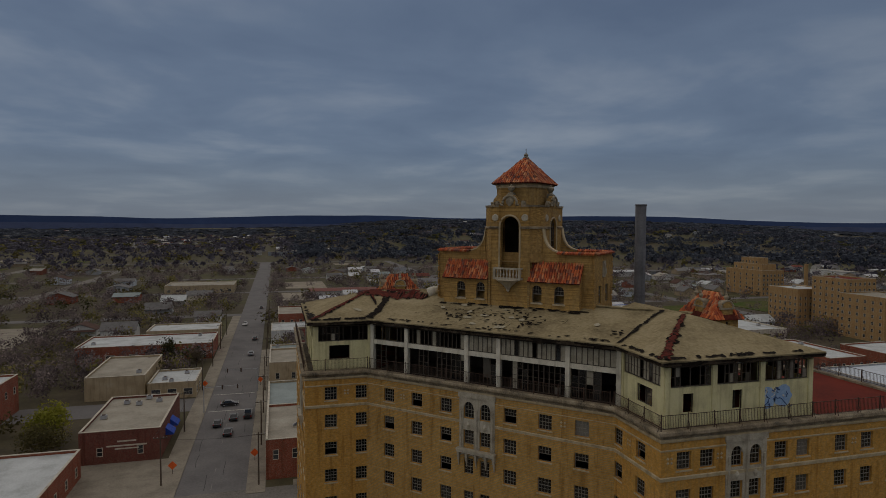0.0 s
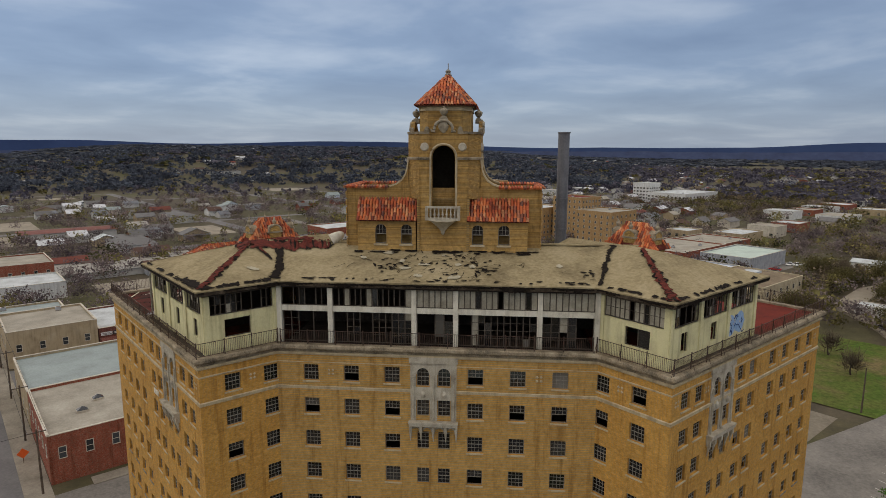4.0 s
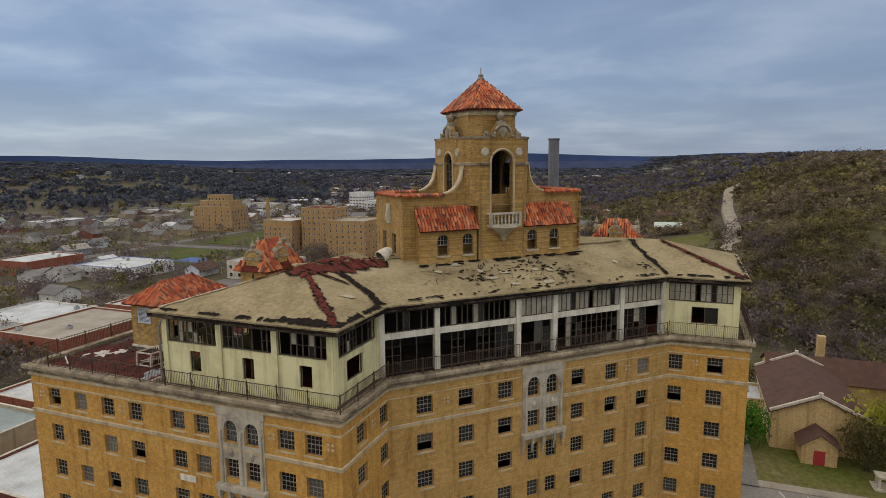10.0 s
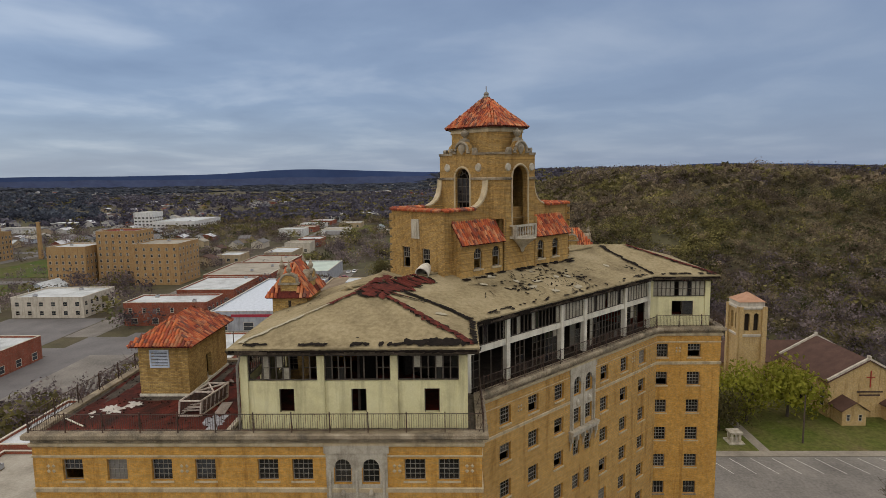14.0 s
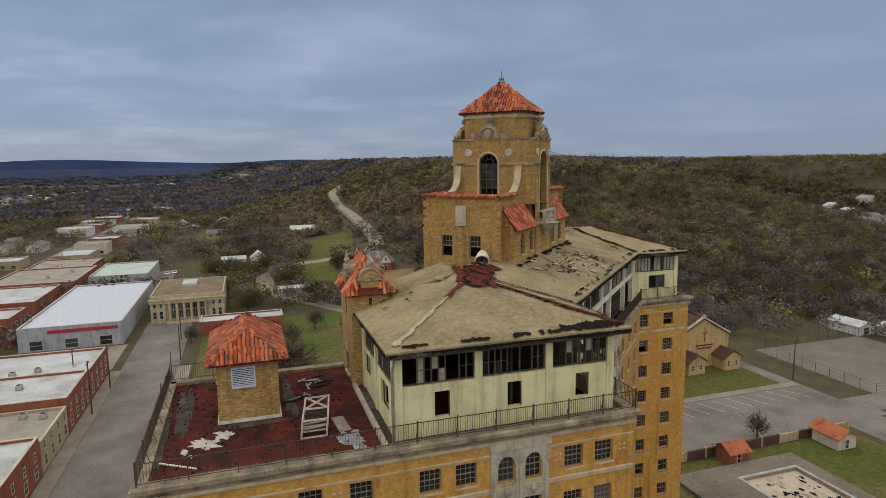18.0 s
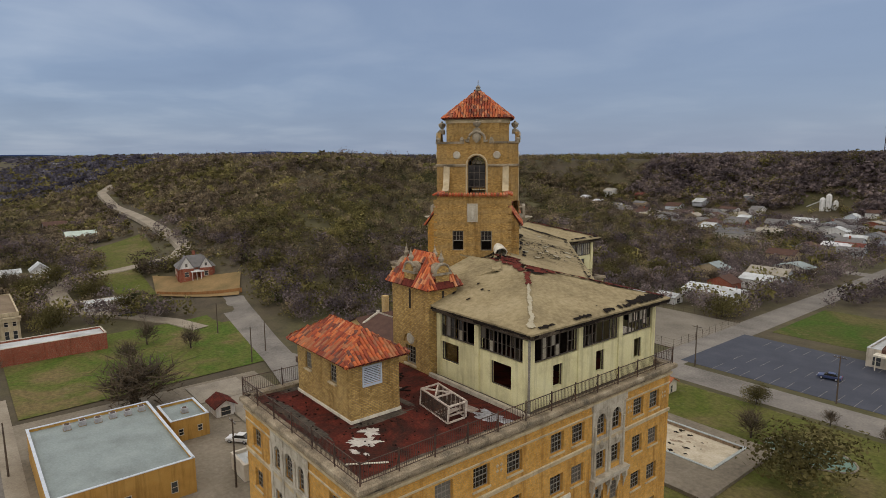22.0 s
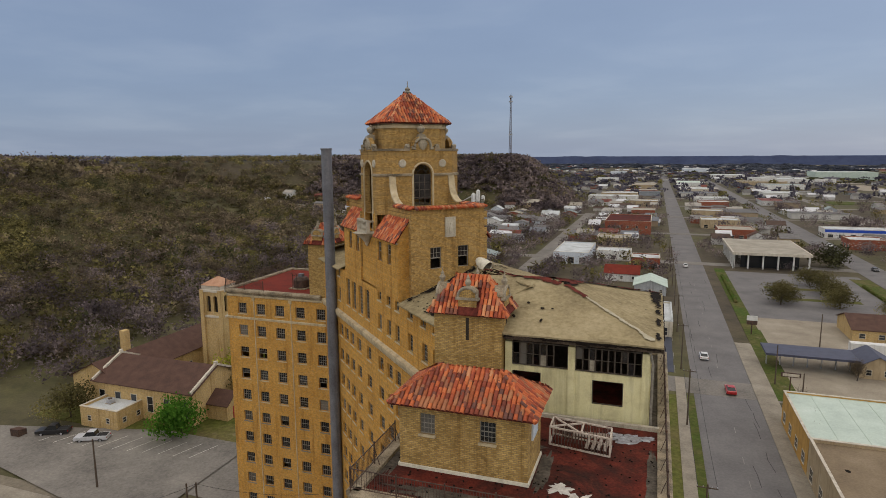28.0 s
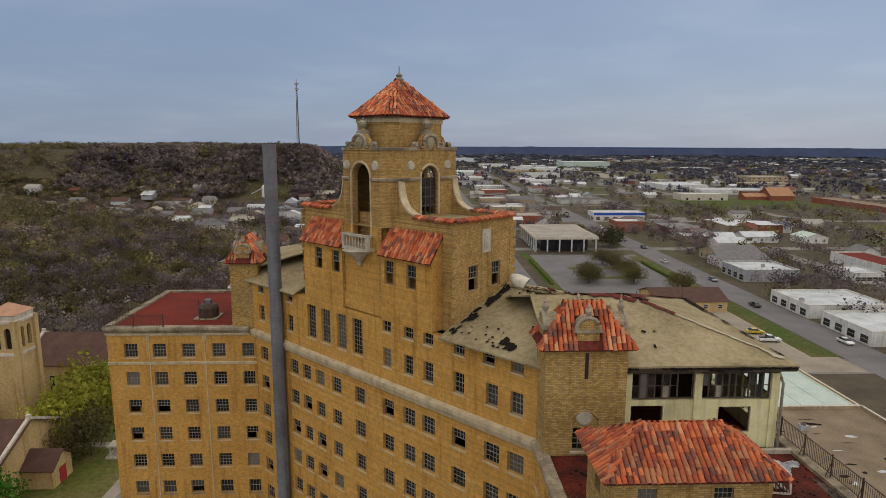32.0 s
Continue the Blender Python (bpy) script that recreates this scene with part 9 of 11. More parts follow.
for k in range(11):
    x = 315 + k * 36 + sr_.uniform(-5, 5)
    for y0, y1 in ((188.5, 188.5 + sr_.uniform(12, 24)), (174.5 - sr_.uniform(12, 22), 174.5)):
        if sr_.random() < 0.8:
            store("avenue_store", x, x + sr_.uniform(14, 28), y0, y1, sr_.uniform(3.6, 6), sr_.choice((M_RED, M_TAN, M_WALLW, M_TRIM)), sr_.choice((M_WHITE, M_WHITE, M_TARR, M_PALE)), "low flat-roofed store along the east street", "store", [("w", 3, 2, 1.8, 0.6)], 0, "east street stores")
store("brick_row", 196, 226, 150, 172, 5.5, M_RED, M_WHITE, "red brick store with bright white roof", "store", [("w", 4, 2, 2, 0.6)], 1)
store("white_clinic", 520, 580, 305, 345, 8, M_WALLW, M_WHITE, "long white three-storey clinic", "clinic", [(s, 10, 2.2, 1.6, 1 + 3 * k) for k in range(2) for s in "ws"], 2)
store("white_clinic", 528, 548, 348, 366, 16, M_WALLW, M_WHITE, "white four-storey office block among trees", "office", [(s, 5, 2.2, 1.6, 1 + 3.2 * k) for k in range(4) for s in "ws"])
for x, y, w, d, wall, roof in ((-190, -1000, 70, 30, M_TAN, M_WHITE), (-340, -1250, 150, 50, M_WALLW, M_WHITE), (-420, -640, 60, 26, M_TAN, M_TARR), (24, -640, 40, 22, M_TAN, M_WHITE), (-260, -470, 44, 20, M_TRIM, M_WHITE), (-560, -1150, 90, 40, M_WALLG, M_WHITE), (-46, -420, 22, 16, M_TAN, M_WHITE), (-60, -520, 26, 20, M_RED, M_WHITE), (4, -420, 18, 24, M_RED, M_TARR), (2, -520, 26, 20, M_TAN, M_WHITE), (-52, -300, 20, 22, M_RED, M_TARR), (-50, -350, 24, 18, M_TAN, M_WHITE)):
    store("distant_warehouse", x, x + w, y, y + d, 5.5, wall, roof, "low pale-roofed warehouse far down the avenue", "warehouse", [("n", 4, 2.4, 2.2, 0.3)], 0, "distant warehouses")

store("canopy_store", -118, -97, -130, -112, 4.2, M_WALLG, M_WHITE, "low store with wide white flat roof", "store", [("e", 4, 3, 2.2, 0.4)], 1)
gable("grey_roof_store", -124, -104, -166, -147, 3.6, 3.0, "x", M_TAN, M_GREYR, "broad low store under a grey roof", "store", [("e", 3, 2, 1.6, 0.6)])
setting("verge_bank", -25.5, -21.5, -175, -75, 0.1, M_LAWN2, "green verge with hedge beside the bank lot", "verge")
setting("verge_highway", -77.5, -70.5, -165, -30, 0.1, M_LAWN2, "green verge beside the highway", "verge")
setting("field_south", -330, -205, -470, -372, 0.06, M_LAWN2, "open green field beyond the highway", "field")
for x0, x1, y0, y1 in ((-63, -36, -122, -118.5), (-63, -36, -140, -136.5), (-68, -64, -100, -92)):
    setting("lot_island", x0, x1, y0, y1, 0.12, M_LAWN, "dry planted island in the parking lot", "planting")
for x, y0, y1 in ((-23.2, -155, -107), (-71.2, -149, -103)):
    hd = MB()
    q2_ = random.Random(int(-x))
    for k in range(int((y1 - y0) / 0.9)):
        hd.lathe((x + q2_.uniform(-0.15, 0.15), y0 + k * 0.9, 0.05), [(0.45, 0), (0.6, 0.35), (0.5, 0.8), (0.2, q2_.uniform(0.95, 1.2))], 6)
    tagged(part("clipped_hedge", hd, M_LAWN2, None, "low dark green clipped hedge along the lot", kind="stuff"), category="hedge")

# slabs and low walls of the service yard
for x0, x1, y0, y1, z in ((87, 101, 54.5, 64.5, 0.4), (101.5, 112, 57, 68, 0.3), (76, 86, 55, 62, 0.2)):
    setting("concrete_slab", x0, x1, y0, y1, z, M_WALK, "stained broken concrete slab in the yard", "slab")
setting("field_north", 196, 242, 256, 312, 0.07, M_LAWN2, "green playing field behind the stores", "field")
setting("court_blue", 203, 216, 264, 280, 0.1, worn("blue_court", (0.06, 0.12, 0.3), (0.05, 0.09, 0.22), (0.09, 0.16, 0.36), 0.3, 0.8, 4, 0.1, False), "blue painted tennis court", "court")
nb_ = store("blue_roof_hall", 158, 183, 258, 290, 4.6, M_WALLW, M_WHITE, "white hall with blue roof edge", "hall", [("s", 5, 2, 1.6, 1), ("w", 6, 2, 1.6, 1)], 2, trim=M_BLUEA)
store("brick_school", 150, 177, 308, 330, 6, M_RED, M_WHITE, "low red brick school with white roof", "school", [("s", 6, 1.6, 1.8, 1), ("w", 5, 1.6, 1.8, 1)], 2)
store("white_warehouse", 82, 104, 209, 234, 5, M_WALLW, M_WHITE, "white metal warehouse with streaked roof", "warehouse", [("s", 4, 2.2, 2, 0.6)], 1)
# works, school and long roofs of the south-western district
setting("field_school", -275, -252, -500, -472, 0.07, M_LAWN2, "green playing field before the school", "field", -1.5)
setting("field_far", -385, -300, -935, -825, 0.3, M_LAWN, "wide yellow-green field behind the works", "field", -1.5)
setting("field_tan", -298, -255, -990, -830, 0.3, M_GRAVEL, "bare tan field behind the works", "field", -1.5)
setting("works_yard", -380, -160, -1062, -1030, 0.3, M_WALK, "pale concrete yard before the works", "yard", -1.5)
for x0, x1, y0, y1, h, wall, roof, label in (
        (-365, -268, -1230, -1160, 15, M_GREENR, M_WHITE, "huge pale green warehouse with white roof"),
        (-280, -192, -1140, -1070, 6, M_WALLW, M_WHITE, "long white factory hall with flat roof"),
        (-186, -150, -1110, -1070, 7, M_WALLW, M_WHITE, "white factory hall with flat roof"),
        (-157, -98, -1260, -1200, 8, M_WALLW, M_WHITE, "white warehouse with flat roof"),
        (-114, -58, -1640, -1570, 12, M_PALE, M_WHITE, "distant white warehouse with flat roof"),
        (70, 106, -1060, -1010, 7, M_WALLW, M_WHITE, "white warehouse beside the town's edge"),
        (72, 108, -1440, -1390, 9, M_PALE, M_WHITE, "distant pale warehouse with flat roof"),
        (22, 74, -596, -570, 5, M_WALLW, M_WHITE, "long white store with flat roof"),
        (-66, -34, -588, -564, 5, M_WALLW, M_WHITE, "white-roofed store beside the avenue"),
        (4, 38, -890, -830, 5, M_TAN, M_TARR, "long tan store with pale roof"),
        (-66, -26, -960, -890, 6, M_WALLW, M_GREENR, "store with pale green roof"),
        (-60, -24, -780, -735, 5, M_TRIM, M_WHITE, "cream market hall with white roof"),
        (2, 40, -720, -690, 5, M_RED, M_TARR, "red brick store with pale roof"),
        (-150, -112, -700, -668, 5, M_WALLW, M_WHITE, "white-roofed depot beside the highway"),
        (-190, -140, -880, -845, 6, M_WALLW, M_BLUER, "depot with blue-grey metal roof"),
        (-302, -250, -640, -580, 5.5, M_WALLW, M_WHITE, "broad white-roofed hall beyond the trees"),
        (-340, -266, -548, -520, 4.5, M_WALLW, M_WHITE, "long low white hall beside the field"),
        (-350, -328, -432, -300, 4.5, M_RED, M_TANR, "long low red brick school wing"),
        (-324, -296, -500, -478, 5.0, M_RED, M_BROWNR, "low brown-roofed school hall"),
        (-172, -157, -152, -112, 4.0, M_WALLW, M_REDCLEAN, "long white building with dark red roof"),
        (-148, -137, -122, -108, 3.6, M_WALLW, M_WHITE, "small white building with flat roof")):
    store("long_hall", x0, x1, y0, y1, h, wall, roof, label, "building", [("n", 5, 2.2, 1.6, 1.0)] if y0 > -200 else [], group="long roofs of the outer town")
apart = store("apartment_block", -440, -392, -690, -655, 11, M_TAN, M_TARR, "three-storey tan apartment block", "apartments", [(sd, 7 if sd == "n" else 4, 2.4, 1.7, zf) for sd in "ne" for zf in (1.2, 4.8, 8.4)])
M_CLAYR = worn("orange_tile_roof", (0.36, 0.19, 0.10), (0.27, 0.135, 0.07), (0.43, 0.24, 0.13), 0.3, 0.85, 3, 0.2, False)
gable("school_hall", -322, -300, -472, -448, 4.5, 7.0, "x", M_RED, M_CLAYR, "school hall with tall orange tiled roof", "school")
gable("school_wing", -299, -278, -466, -454, 3.5, 2.5, "x", M_RED, M_CLAYR, "school wing with orange tiled roof", "school")
for x0, x1, y0, y1, ax, roof, label in ((-137, -122, -196, -184, "x", M_WHITE, "white house with white metal roof"), (-164, -146, -216, -204, "x", M_WHITE, "long white house with white metal roof"),
                                        (-189, -176, -213, -201, "y", M_GREENR, "grey house with teal roof"), (-122, -101, -151, -138, "x", M_GREYR, "broad house with grey shingle roof")):
    gable("bungalow", x0, x1, y0, y1, 3.2, 2.0, ax, M_WALLW, roof, label, "house", [("n", 3, 1.2, 1.3, 1)])

# open lots through the town
lr = random.Random(77)
n_lot = 0
for _ in range(400):
    if n_lot >= 44:
        break
    a = lr.uniform(-0.5, 4.5)
    r = lr.uniform(180, 900)
    x, y = r * math.sin(a), r * math.cos(a) + 30
    w, d = lr.uniform(12, 34), lr.uniform(10, 26)
    if terrain(x, y) > 1.5 or any(x - w - 3 < o[1] and x + w + 3 > o[0] and y - d - 3 < o[3] and y + d + 3 > o[2] for o in OCC):
        continue
    green = lr.random() < 0.45
    setting("town_lot", x - w, x + w, y - d, y + d, 0.25, (M_LAWN if lr.random() < 0.5 else M_LAWN2) if green else lr.choice((M_ASPHALT2, M_GRAVEL, M_WALK)), "open grass lot between houses" if green else "pale paved lot between houses", "lot", -1.5)
    n_lot += 1

for k in range(11):
    x = 74.5 + k * 3.0
    stripe("parking_line", [(x, 33.0 + k * 0.35), (x + 1.6, 38.2 + k * 0.35)], 0.14, M_PAINT, "white angled parking line", terrain(x, 36) + 0.26)

# ---- houses of the town ----
def blocked(x0, x1, y0, y1, pad=1.0):
    return any(x0 - pad < b[1] and x1 + pad > b[0] and y0 - pad < b[3] and y1 + pad > b[2] for b in OCC)


OCC += [(-6, 60, 30, 104), (-30, 4, -30, 30)]
hr = random.Random(5)
HOUSE_WALLS = (M_WALLW, M_WALLW, M_TRIM, M_WALLG, M_TAN, M_RED, M_PALE)
HOUSE_ROOFS = (M_GREYR, M_GREYR, M_GREYR, M_BROWNR, M_BROWNR, M_TARR, M_WHITE, M_BLUER)
WALL_WORD = {M_WALLW: "white", M_TRIM: "cream", M_WALLG: "grey", M_TAN: "tan", M_RED: "red brick", M_PALE: "pale blue"}
ROOF_WORD = {M_GREYR: "grey shingle", M_WHITE: "white metal", M_BROWNR: "brown shingle", M_TARR: "tan", M_PALE: "pale metal", M_BLUER: "blue-grey"}
made = 0
tries = 0
while made < 149 and tries < 9000:
    tries += 1
    if made < 56:
        x, y = hr.uniform(62, 330), hr.uniform(-430, -110)
        if terrain(x, y) > 5 or (x > 100 and y > -262):
            continue
    elif made < 128:
        a = hr.uniform(-0.35, 1.5)
        r = 170 + 420 * hr.random()
        x, y = r * math.sin(a), r * math.cos(a) + 60
    else:
        a = hr.uniform(2.9, 4.4)
        r = 190 + 480 * hr.random()
        x, y = r * math.sin(a), r * math.cos(a)
    if terrain(x, y) > 14:
        continue
    w, d = hr.uniform(8, 15), hr.uniform(7, 11)
    if blocked(x - w / 2, x + w / 2, y - d / 2, y + d / 2, 3):
        continue
    wall, roof = hr.choice(HOUSE_WALLS), hr.choice(HOUSE_ROOFS)
    near = math.hypot(x, y) < 420
    wins = [("w", 1, 1.2, 1.3, 1.0), ("n", 2, 1.0, 1.3, 1.0)] if near else []
    gable("town_house", x - w / 2, x + w / 2, y - d / 2, y + d / 2, hr.uniform(2.7, 4.0), hr.uniform(1.4, 2.8), hr.choice("xy"), wall, roof,
          "%s house with %s roof among bare trees" % (WALL_WORD[wall], ROOF_WORD[roof]), "house", wins, "town houses", porch=near and hr.random() < 0.4, chimney=hr.random() < 0.15)
    made += 1


def town_paint(name, stops, rough):
    k = Mat(name, rough, 0.0, 0.2)
    c = k.ramp(k.island(), stops)
    k.n[-1].color_ramp.interpolation = "CONSTANT"
    return k.colour(k.mix(0.6, c, k.ramp(k.noise(0.4, 4, 0.6), [(0.3, (0.6, 0.6, 0.6)), (0.7, (1.1, 1.1, 1.1))]), "MULTIPLY")).m


M_TOWNROOF = town_paint("mixed_town_roofs", [(0.0, (0.13, 0.125, 0.12)), (0.28, (0.21, 0.2, 0.19)), (0.45, (0.085, 0.055, 0.042)), (0.56, (0.16, 0.17, 0.185)), (0.64, (0.58, 0.59, 0.6)), (0.85, (0.34, 0.32, 0.28)), (0.93, (0.17, 0.05, 0.035)), (1.0, (0.3, 0.1, 0.06))], 0.7)
M_TOWNWALL = town_paint("mixed_town_walls", [(0.0, (0.5, 0.49, 0.46)), (0.4, (0.36, 0.29, 0.2)), (0.6, (0.6, 0.6, 0.58)), (0.8, (0.24, 0.09, 0.06)), (0.92, (0.28, 0.31, 0.34)), (1.0, (0.2, 0.2, 0.2))], 0.85)
OCC_GRID = np.array(OCC)


def clear(x, y, pad):
    o = OCC_GRID
    return not np.any((x + pad > o[:, 0]) & (x - pad < o[:, 1]) & (y + pad > o[:, 2]) & (y - pad < o[:, 3]))


wv, wf, rv, rf = [], [], [], []
n_far = 0
for _ in range(14000):
    if n_far >= 2900:
        break
    a = hr.uniform(-0.8, 4.6)
    r = 260 + 2300 * hr.random() ** 1.15
    x, y = r * math.sin(a), r * math.cos(a) + 20
    flat = hr.random() < 0.14
    if noise.noise(Vector((x * 0.0035, y * 0.0035, 31))) < -0.12 + (0.0002 * r if a < 1.6 else 0.0) and not (abs(x + 40) < 120 and y < -200):
        continue
    z = terrain(x, y)
    if r > 760 and 0.03 < a < 0.95 and hr.random() < 0.85:
        continue
    if z > 12 and r < 900 and y < 300 or (x > 100 and -262 < y < 60 and r < 700) or not clear(x, y, 7):
        continue
    w, d, h = (hr.uniform(7, 26), hr.uniform(6, 13), hr.uniform(2.8, 5)) if flat else (hr.uniform(4, 7.5), hr.uniform(3.5, 5.5), hr.uniform(2.6, 4))
    if hr.random() < 0.5:
        w, d = d, w
    rise = 0.15 if flat else hr.uniform(1.3, 2.6)
    i = len(wv)
    wv += [(x - w, y - d, z - 2), (x + w, y - d, z - 2), (x + w, y + d, z - 2), (x - w, y + d, z - 2), (x - w, y - d, z + h), (x + w, y - d, z + h), (x + w, y + d, z + h), (x - w, y + d, z + h), (x - w, y, z + h + rise), (x + w, y, z + h + rise)]
    wf += [(i, i + 1, i + 5, i + 4), (i + 1, i + 2, i + 6, i + 9, i + 5), (i + 2, i + 3, i + 7, i + 6), (i + 3, i, i + 4, i + 8, i + 7)]
    j = len(rv)
    o = 0.5
    rv += [(x - w - o, y - d - o, z + h - 0.1), (x + w + o, y - d - o, z + h - 0.1), (x + w + o, y, z + h + rise + 0.12), (x - w - o, y, z + h + rise + 0.12), (x + w + o, y + d + o, z + h - 0.1), (x - w - o, y + d + o, z + h - 0.1)]
    rf += [(j, j + 1, j + 2, j + 3), (j + 3, j + 2, j + 4, j + 5)]
    n_far += 1
far_town = thing("distant_houses", (0, 600, 0), "hundreds of small pale and grey houses across the town", "houses", kind="stuff")
part("wall", MB().add(wv, wf), M_TOWNWALL, far_town, kind="stuff", recalc=False)
part("roof", MB().add(rv, rf), M_TOWNROOF, far_town, kind="stuff", recalc=False)

# ---- woods and trees ----
def foliage(name, stops, green=None):
    """Leaves or twigs: each piece its own tone, letting some light through."""
    k = Mat(name, 0.95, 0.0, 0.1)
    c = k.ramp(k.island(), stops)
    if green:
        c = k.mix(k.ramp(k.noise(0.021, 5, 0.62), [(0.47, (0, 0, 0)), (0.64, (0.5, 0.5, 0.5))]), c, green)
    # clump-sized tone noise also stands in for shading between the crowns
    c = k.mix(0.85, c, k.ramp(k.noise(0.03, 5, 0.6), [(0.36, (0.48, 0.46, 0.48)), (0.64, (1.42, 1.4, 1.26))]), "MULTIPLY")
    c = k.mix(0.85, c, k.ramp(k.noise(0.19, 3, 0.5), [(0.36, (0.45, 0.44, 0.45)), (0.5, (0.95, 0.95, 0.93)), (0.66, (1.75, 1.72, 1.6))]), "MULTIPLY")
    k.colour(c)
    tr = k.n.new("ShaderNodeBsdfTranslucent")
    k.l.new(c, tr.inputs["Color"])
    mx = k.n.new("ShaderNodeMixShader")
    mx.inputs[0].default_value = 0.45
    k.l.new(k.b.outputs[0], mx.inputs[1])
    k.l.new(tr.outputs[0], mx.inputs[2])
    k.l.new(mx.outputs[0], k.n["Material Output"].inputs["Surface"])
    return k.m


M_BARE = foliage("bare_twigs", [(0.0, (0.11, 0.087, 0.063)), (0.5, (0.175, 0.142, 0.105)), (1.0, (0.25, 0.205, 0.152))], (0.16, 0.152, 0.062))
M_TWIG = foliage("grey_town_twigs", [(0.0, (0.12, 0.097, 0.105)), (0.5, (0.175, 0.145, 0.155)), (1.0, (0.235, 0.196, 0.208))])
# purple-grey canopy, with blue distance haze mixed into the colour
M_HAZETWIG = foliage("purple_grey_twigs", [(0.0, (0.072, 0.069, 0.098)), (0.5, (0.11, 0.106, 0.145)), (1.0, (0.152, 0.146, 0.19))])
M_OLIVE = foliage("olive_scrub", [(0.0, (0.09, 0.083, 0.034)), (0.5, (0.16, 0.145, 0.06)), (1.0, (0.235, 0.21, 0.095))])
M_GREEN = foliage("spring_green", [(0.0, (0.24, 0.255, 0.035)), (0.5, (0.34, 0.345, 0.05)), (1.0, (0.46, 0.45, 0.085))])
M_VIVID = foliage("bright_green", [(0.0, (0.06, 0.17, 0.02)), (0.5, (0.095, 0.25, 0.028)), (1.0, (0.15, 0.33, 0.045))])
# far foliage with the blue of distance haze put into its colour
M_HAZEWOODS = foliage("blue_grey_far_woods", [(0.0, (0.05, 0.06, 0.088)), (0.5, (0.075, 0.088, 0.122)), (1.0, (0.105, 0.12, 0.16))])
M_CEDAR = foliage("dark_cedar", [(0.0, (0.055, 0.058, 0.03)), (0.5, (0.072, 0.075, 0.038)), (1.0, (0.095, 0.096, 0.05))])
M_BARK = worn("bark", (0.075, 0.06, 0.048), (0.04, 0.032, 0.026), (0.12, 0.10, 0.08), 2, 0.95, 9, 0.4)
g = np.random.default_rng(4)


def crown_template(n, flat=0.8, leaf=0.22, hollow=0.25, drift=0.35):
    """n leaf triangles in an uneven crown of radius 1 about (0, 0, 1)."""
    lobes = g.normal(0, drift, (5, 3)) * [1, 1, 0.6]
    which = g.integers(0, 5, n)
    d = g.normal(0, 1, (n, 3))
    d /= np.linalg.norm(d, axis=1)[:, None]
    r = (hollow + (1 - hollow) * g.random(n) ** 0.5) * 0.72
    c = lobes[which] + d * r[:, None]
    c[:, 2] = c[:, 2] * flat + 0.95
    a = g.normal(0, 1, (n, 3))
    b = np.cross(a, d)
    a /= np.linalg.norm(a, axis=1)[:, None]
    b /= np.linalg.norm(b, axis=1)[:, None]
    s = leaf * g.uniform(0.6, 1.4, n)[:, None]
    return np.stack([c - a * s, c + a * s * 0.9, c + b * s * 1.5], axis=1)


def twig_template(n):
    """Bare crown: thin upward twigs fanning from the middle, plus a few limbs."""
    out = []
    for _ in range(n):
        az, el = g.uniform(0, math.tau), g.uniform(0.25, 1.45)
        ln = g.uniform(0.45, 1.0)
        base = np.array([0, 0, 0.25 + 0.35 * g.random()]) + g.normal(0, 0.1, 3)
        tip = base + ln * np.array([math.cos(az) * math.cos(el), math.sin(az) * math.cos(el), math.sin(el) * 1.15])
        mid = base + (tip - base) * g.uniform(0.3, 0.6) + g.normal(0, 0.06, 3)
        w = np.cross(tip - base, g.normal(0, 1, 3))
        w *= 0.017 / (np.linalg.norm(w) + 1e-6)
        out.append([mid - w, mid + w, tip])
        for _ in range(2):
            t2 = mid + (tip - mid) * g.uniform(0.3, 0.9)
            e2 = t2 + g.normal(0, 0.2, 3) + [0, 0, 0.1]
            w2 = w * 0.8
            out.append([t2 - w2, t2 + w2, e2])
    return np.array(out)


def scatter(name, mat, spots, templates, label, category):
    """Many plants in one mesh: spots (x, y, z, width, height)."""
    if not spots:
        return None
    sp = np.array(spots)
    vs = []
    pick = g.integers(0, len(templates), len(sp))
    for k, t in enumerate(templates):
        s = sp[pick == k]
        if not len(s):
            continue
        ang = g.uniform(0, math.tau, len(s))
        c, sn = np.cos(ang)[:, None, None], np.sin(ang)[:, None, None]
        x = t[None, :, :, 0] * c - t[None, :, :, 1] * sn
        y = t[None, :, :, 0] * sn + t[None, :, :, 1] * c
        z = np.broadcast_to(t[None, :, :, 2], x.shape)
        w, h = s[:, 3][:, None, None] / 2, s[:, 4][:, None, None] / 1.75
        vs.append(np.stack([x * w + s[:, 0][:, None, None], y * w + s[:, 1][:, None, None], z * h + s[:, 2][:, None, None] - 0.1], -1).reshape(-1, 3))
    v = np.concatenate(vs)
    me = bpy.data.meshes.new(name)
    me.vertices.add(len(v))
    me.vertices.foreach_set("co", v.ravel().astype(np.float32))
    n = len(v) // 3
    me.loops.add(3 * n)
    me.loops.foreach_set("vertex_index", np.arange(3 * n, dtype=np.int32))
    me.polygons.add(n)
    me.polygons.foreach_set("loop_start", np.arange(0, 3 * n, 3, dtype=np.int32))
    me.update(calc_edges=True)
    me.materials.append(mat)
    return tagged(new(name, me), label, category, kind="stuff")


SMALL = [crown_template(72, leaf=0.14) for _ in range(6)]
TWIGGY = [np.concatenate([twig_template(14), crown_template(100, leaf=0.08)]) for _ in range(6)]
MIXED = [np.concatenate([twig_template(6), crown_template(62, leaf=0.12)]) for _ in range(6)]
TOWN = [np.concatenate([twig_template(6), crown_template(120, leaf=0.095)]) for _ in range(6)]
fr = random.Random(12)
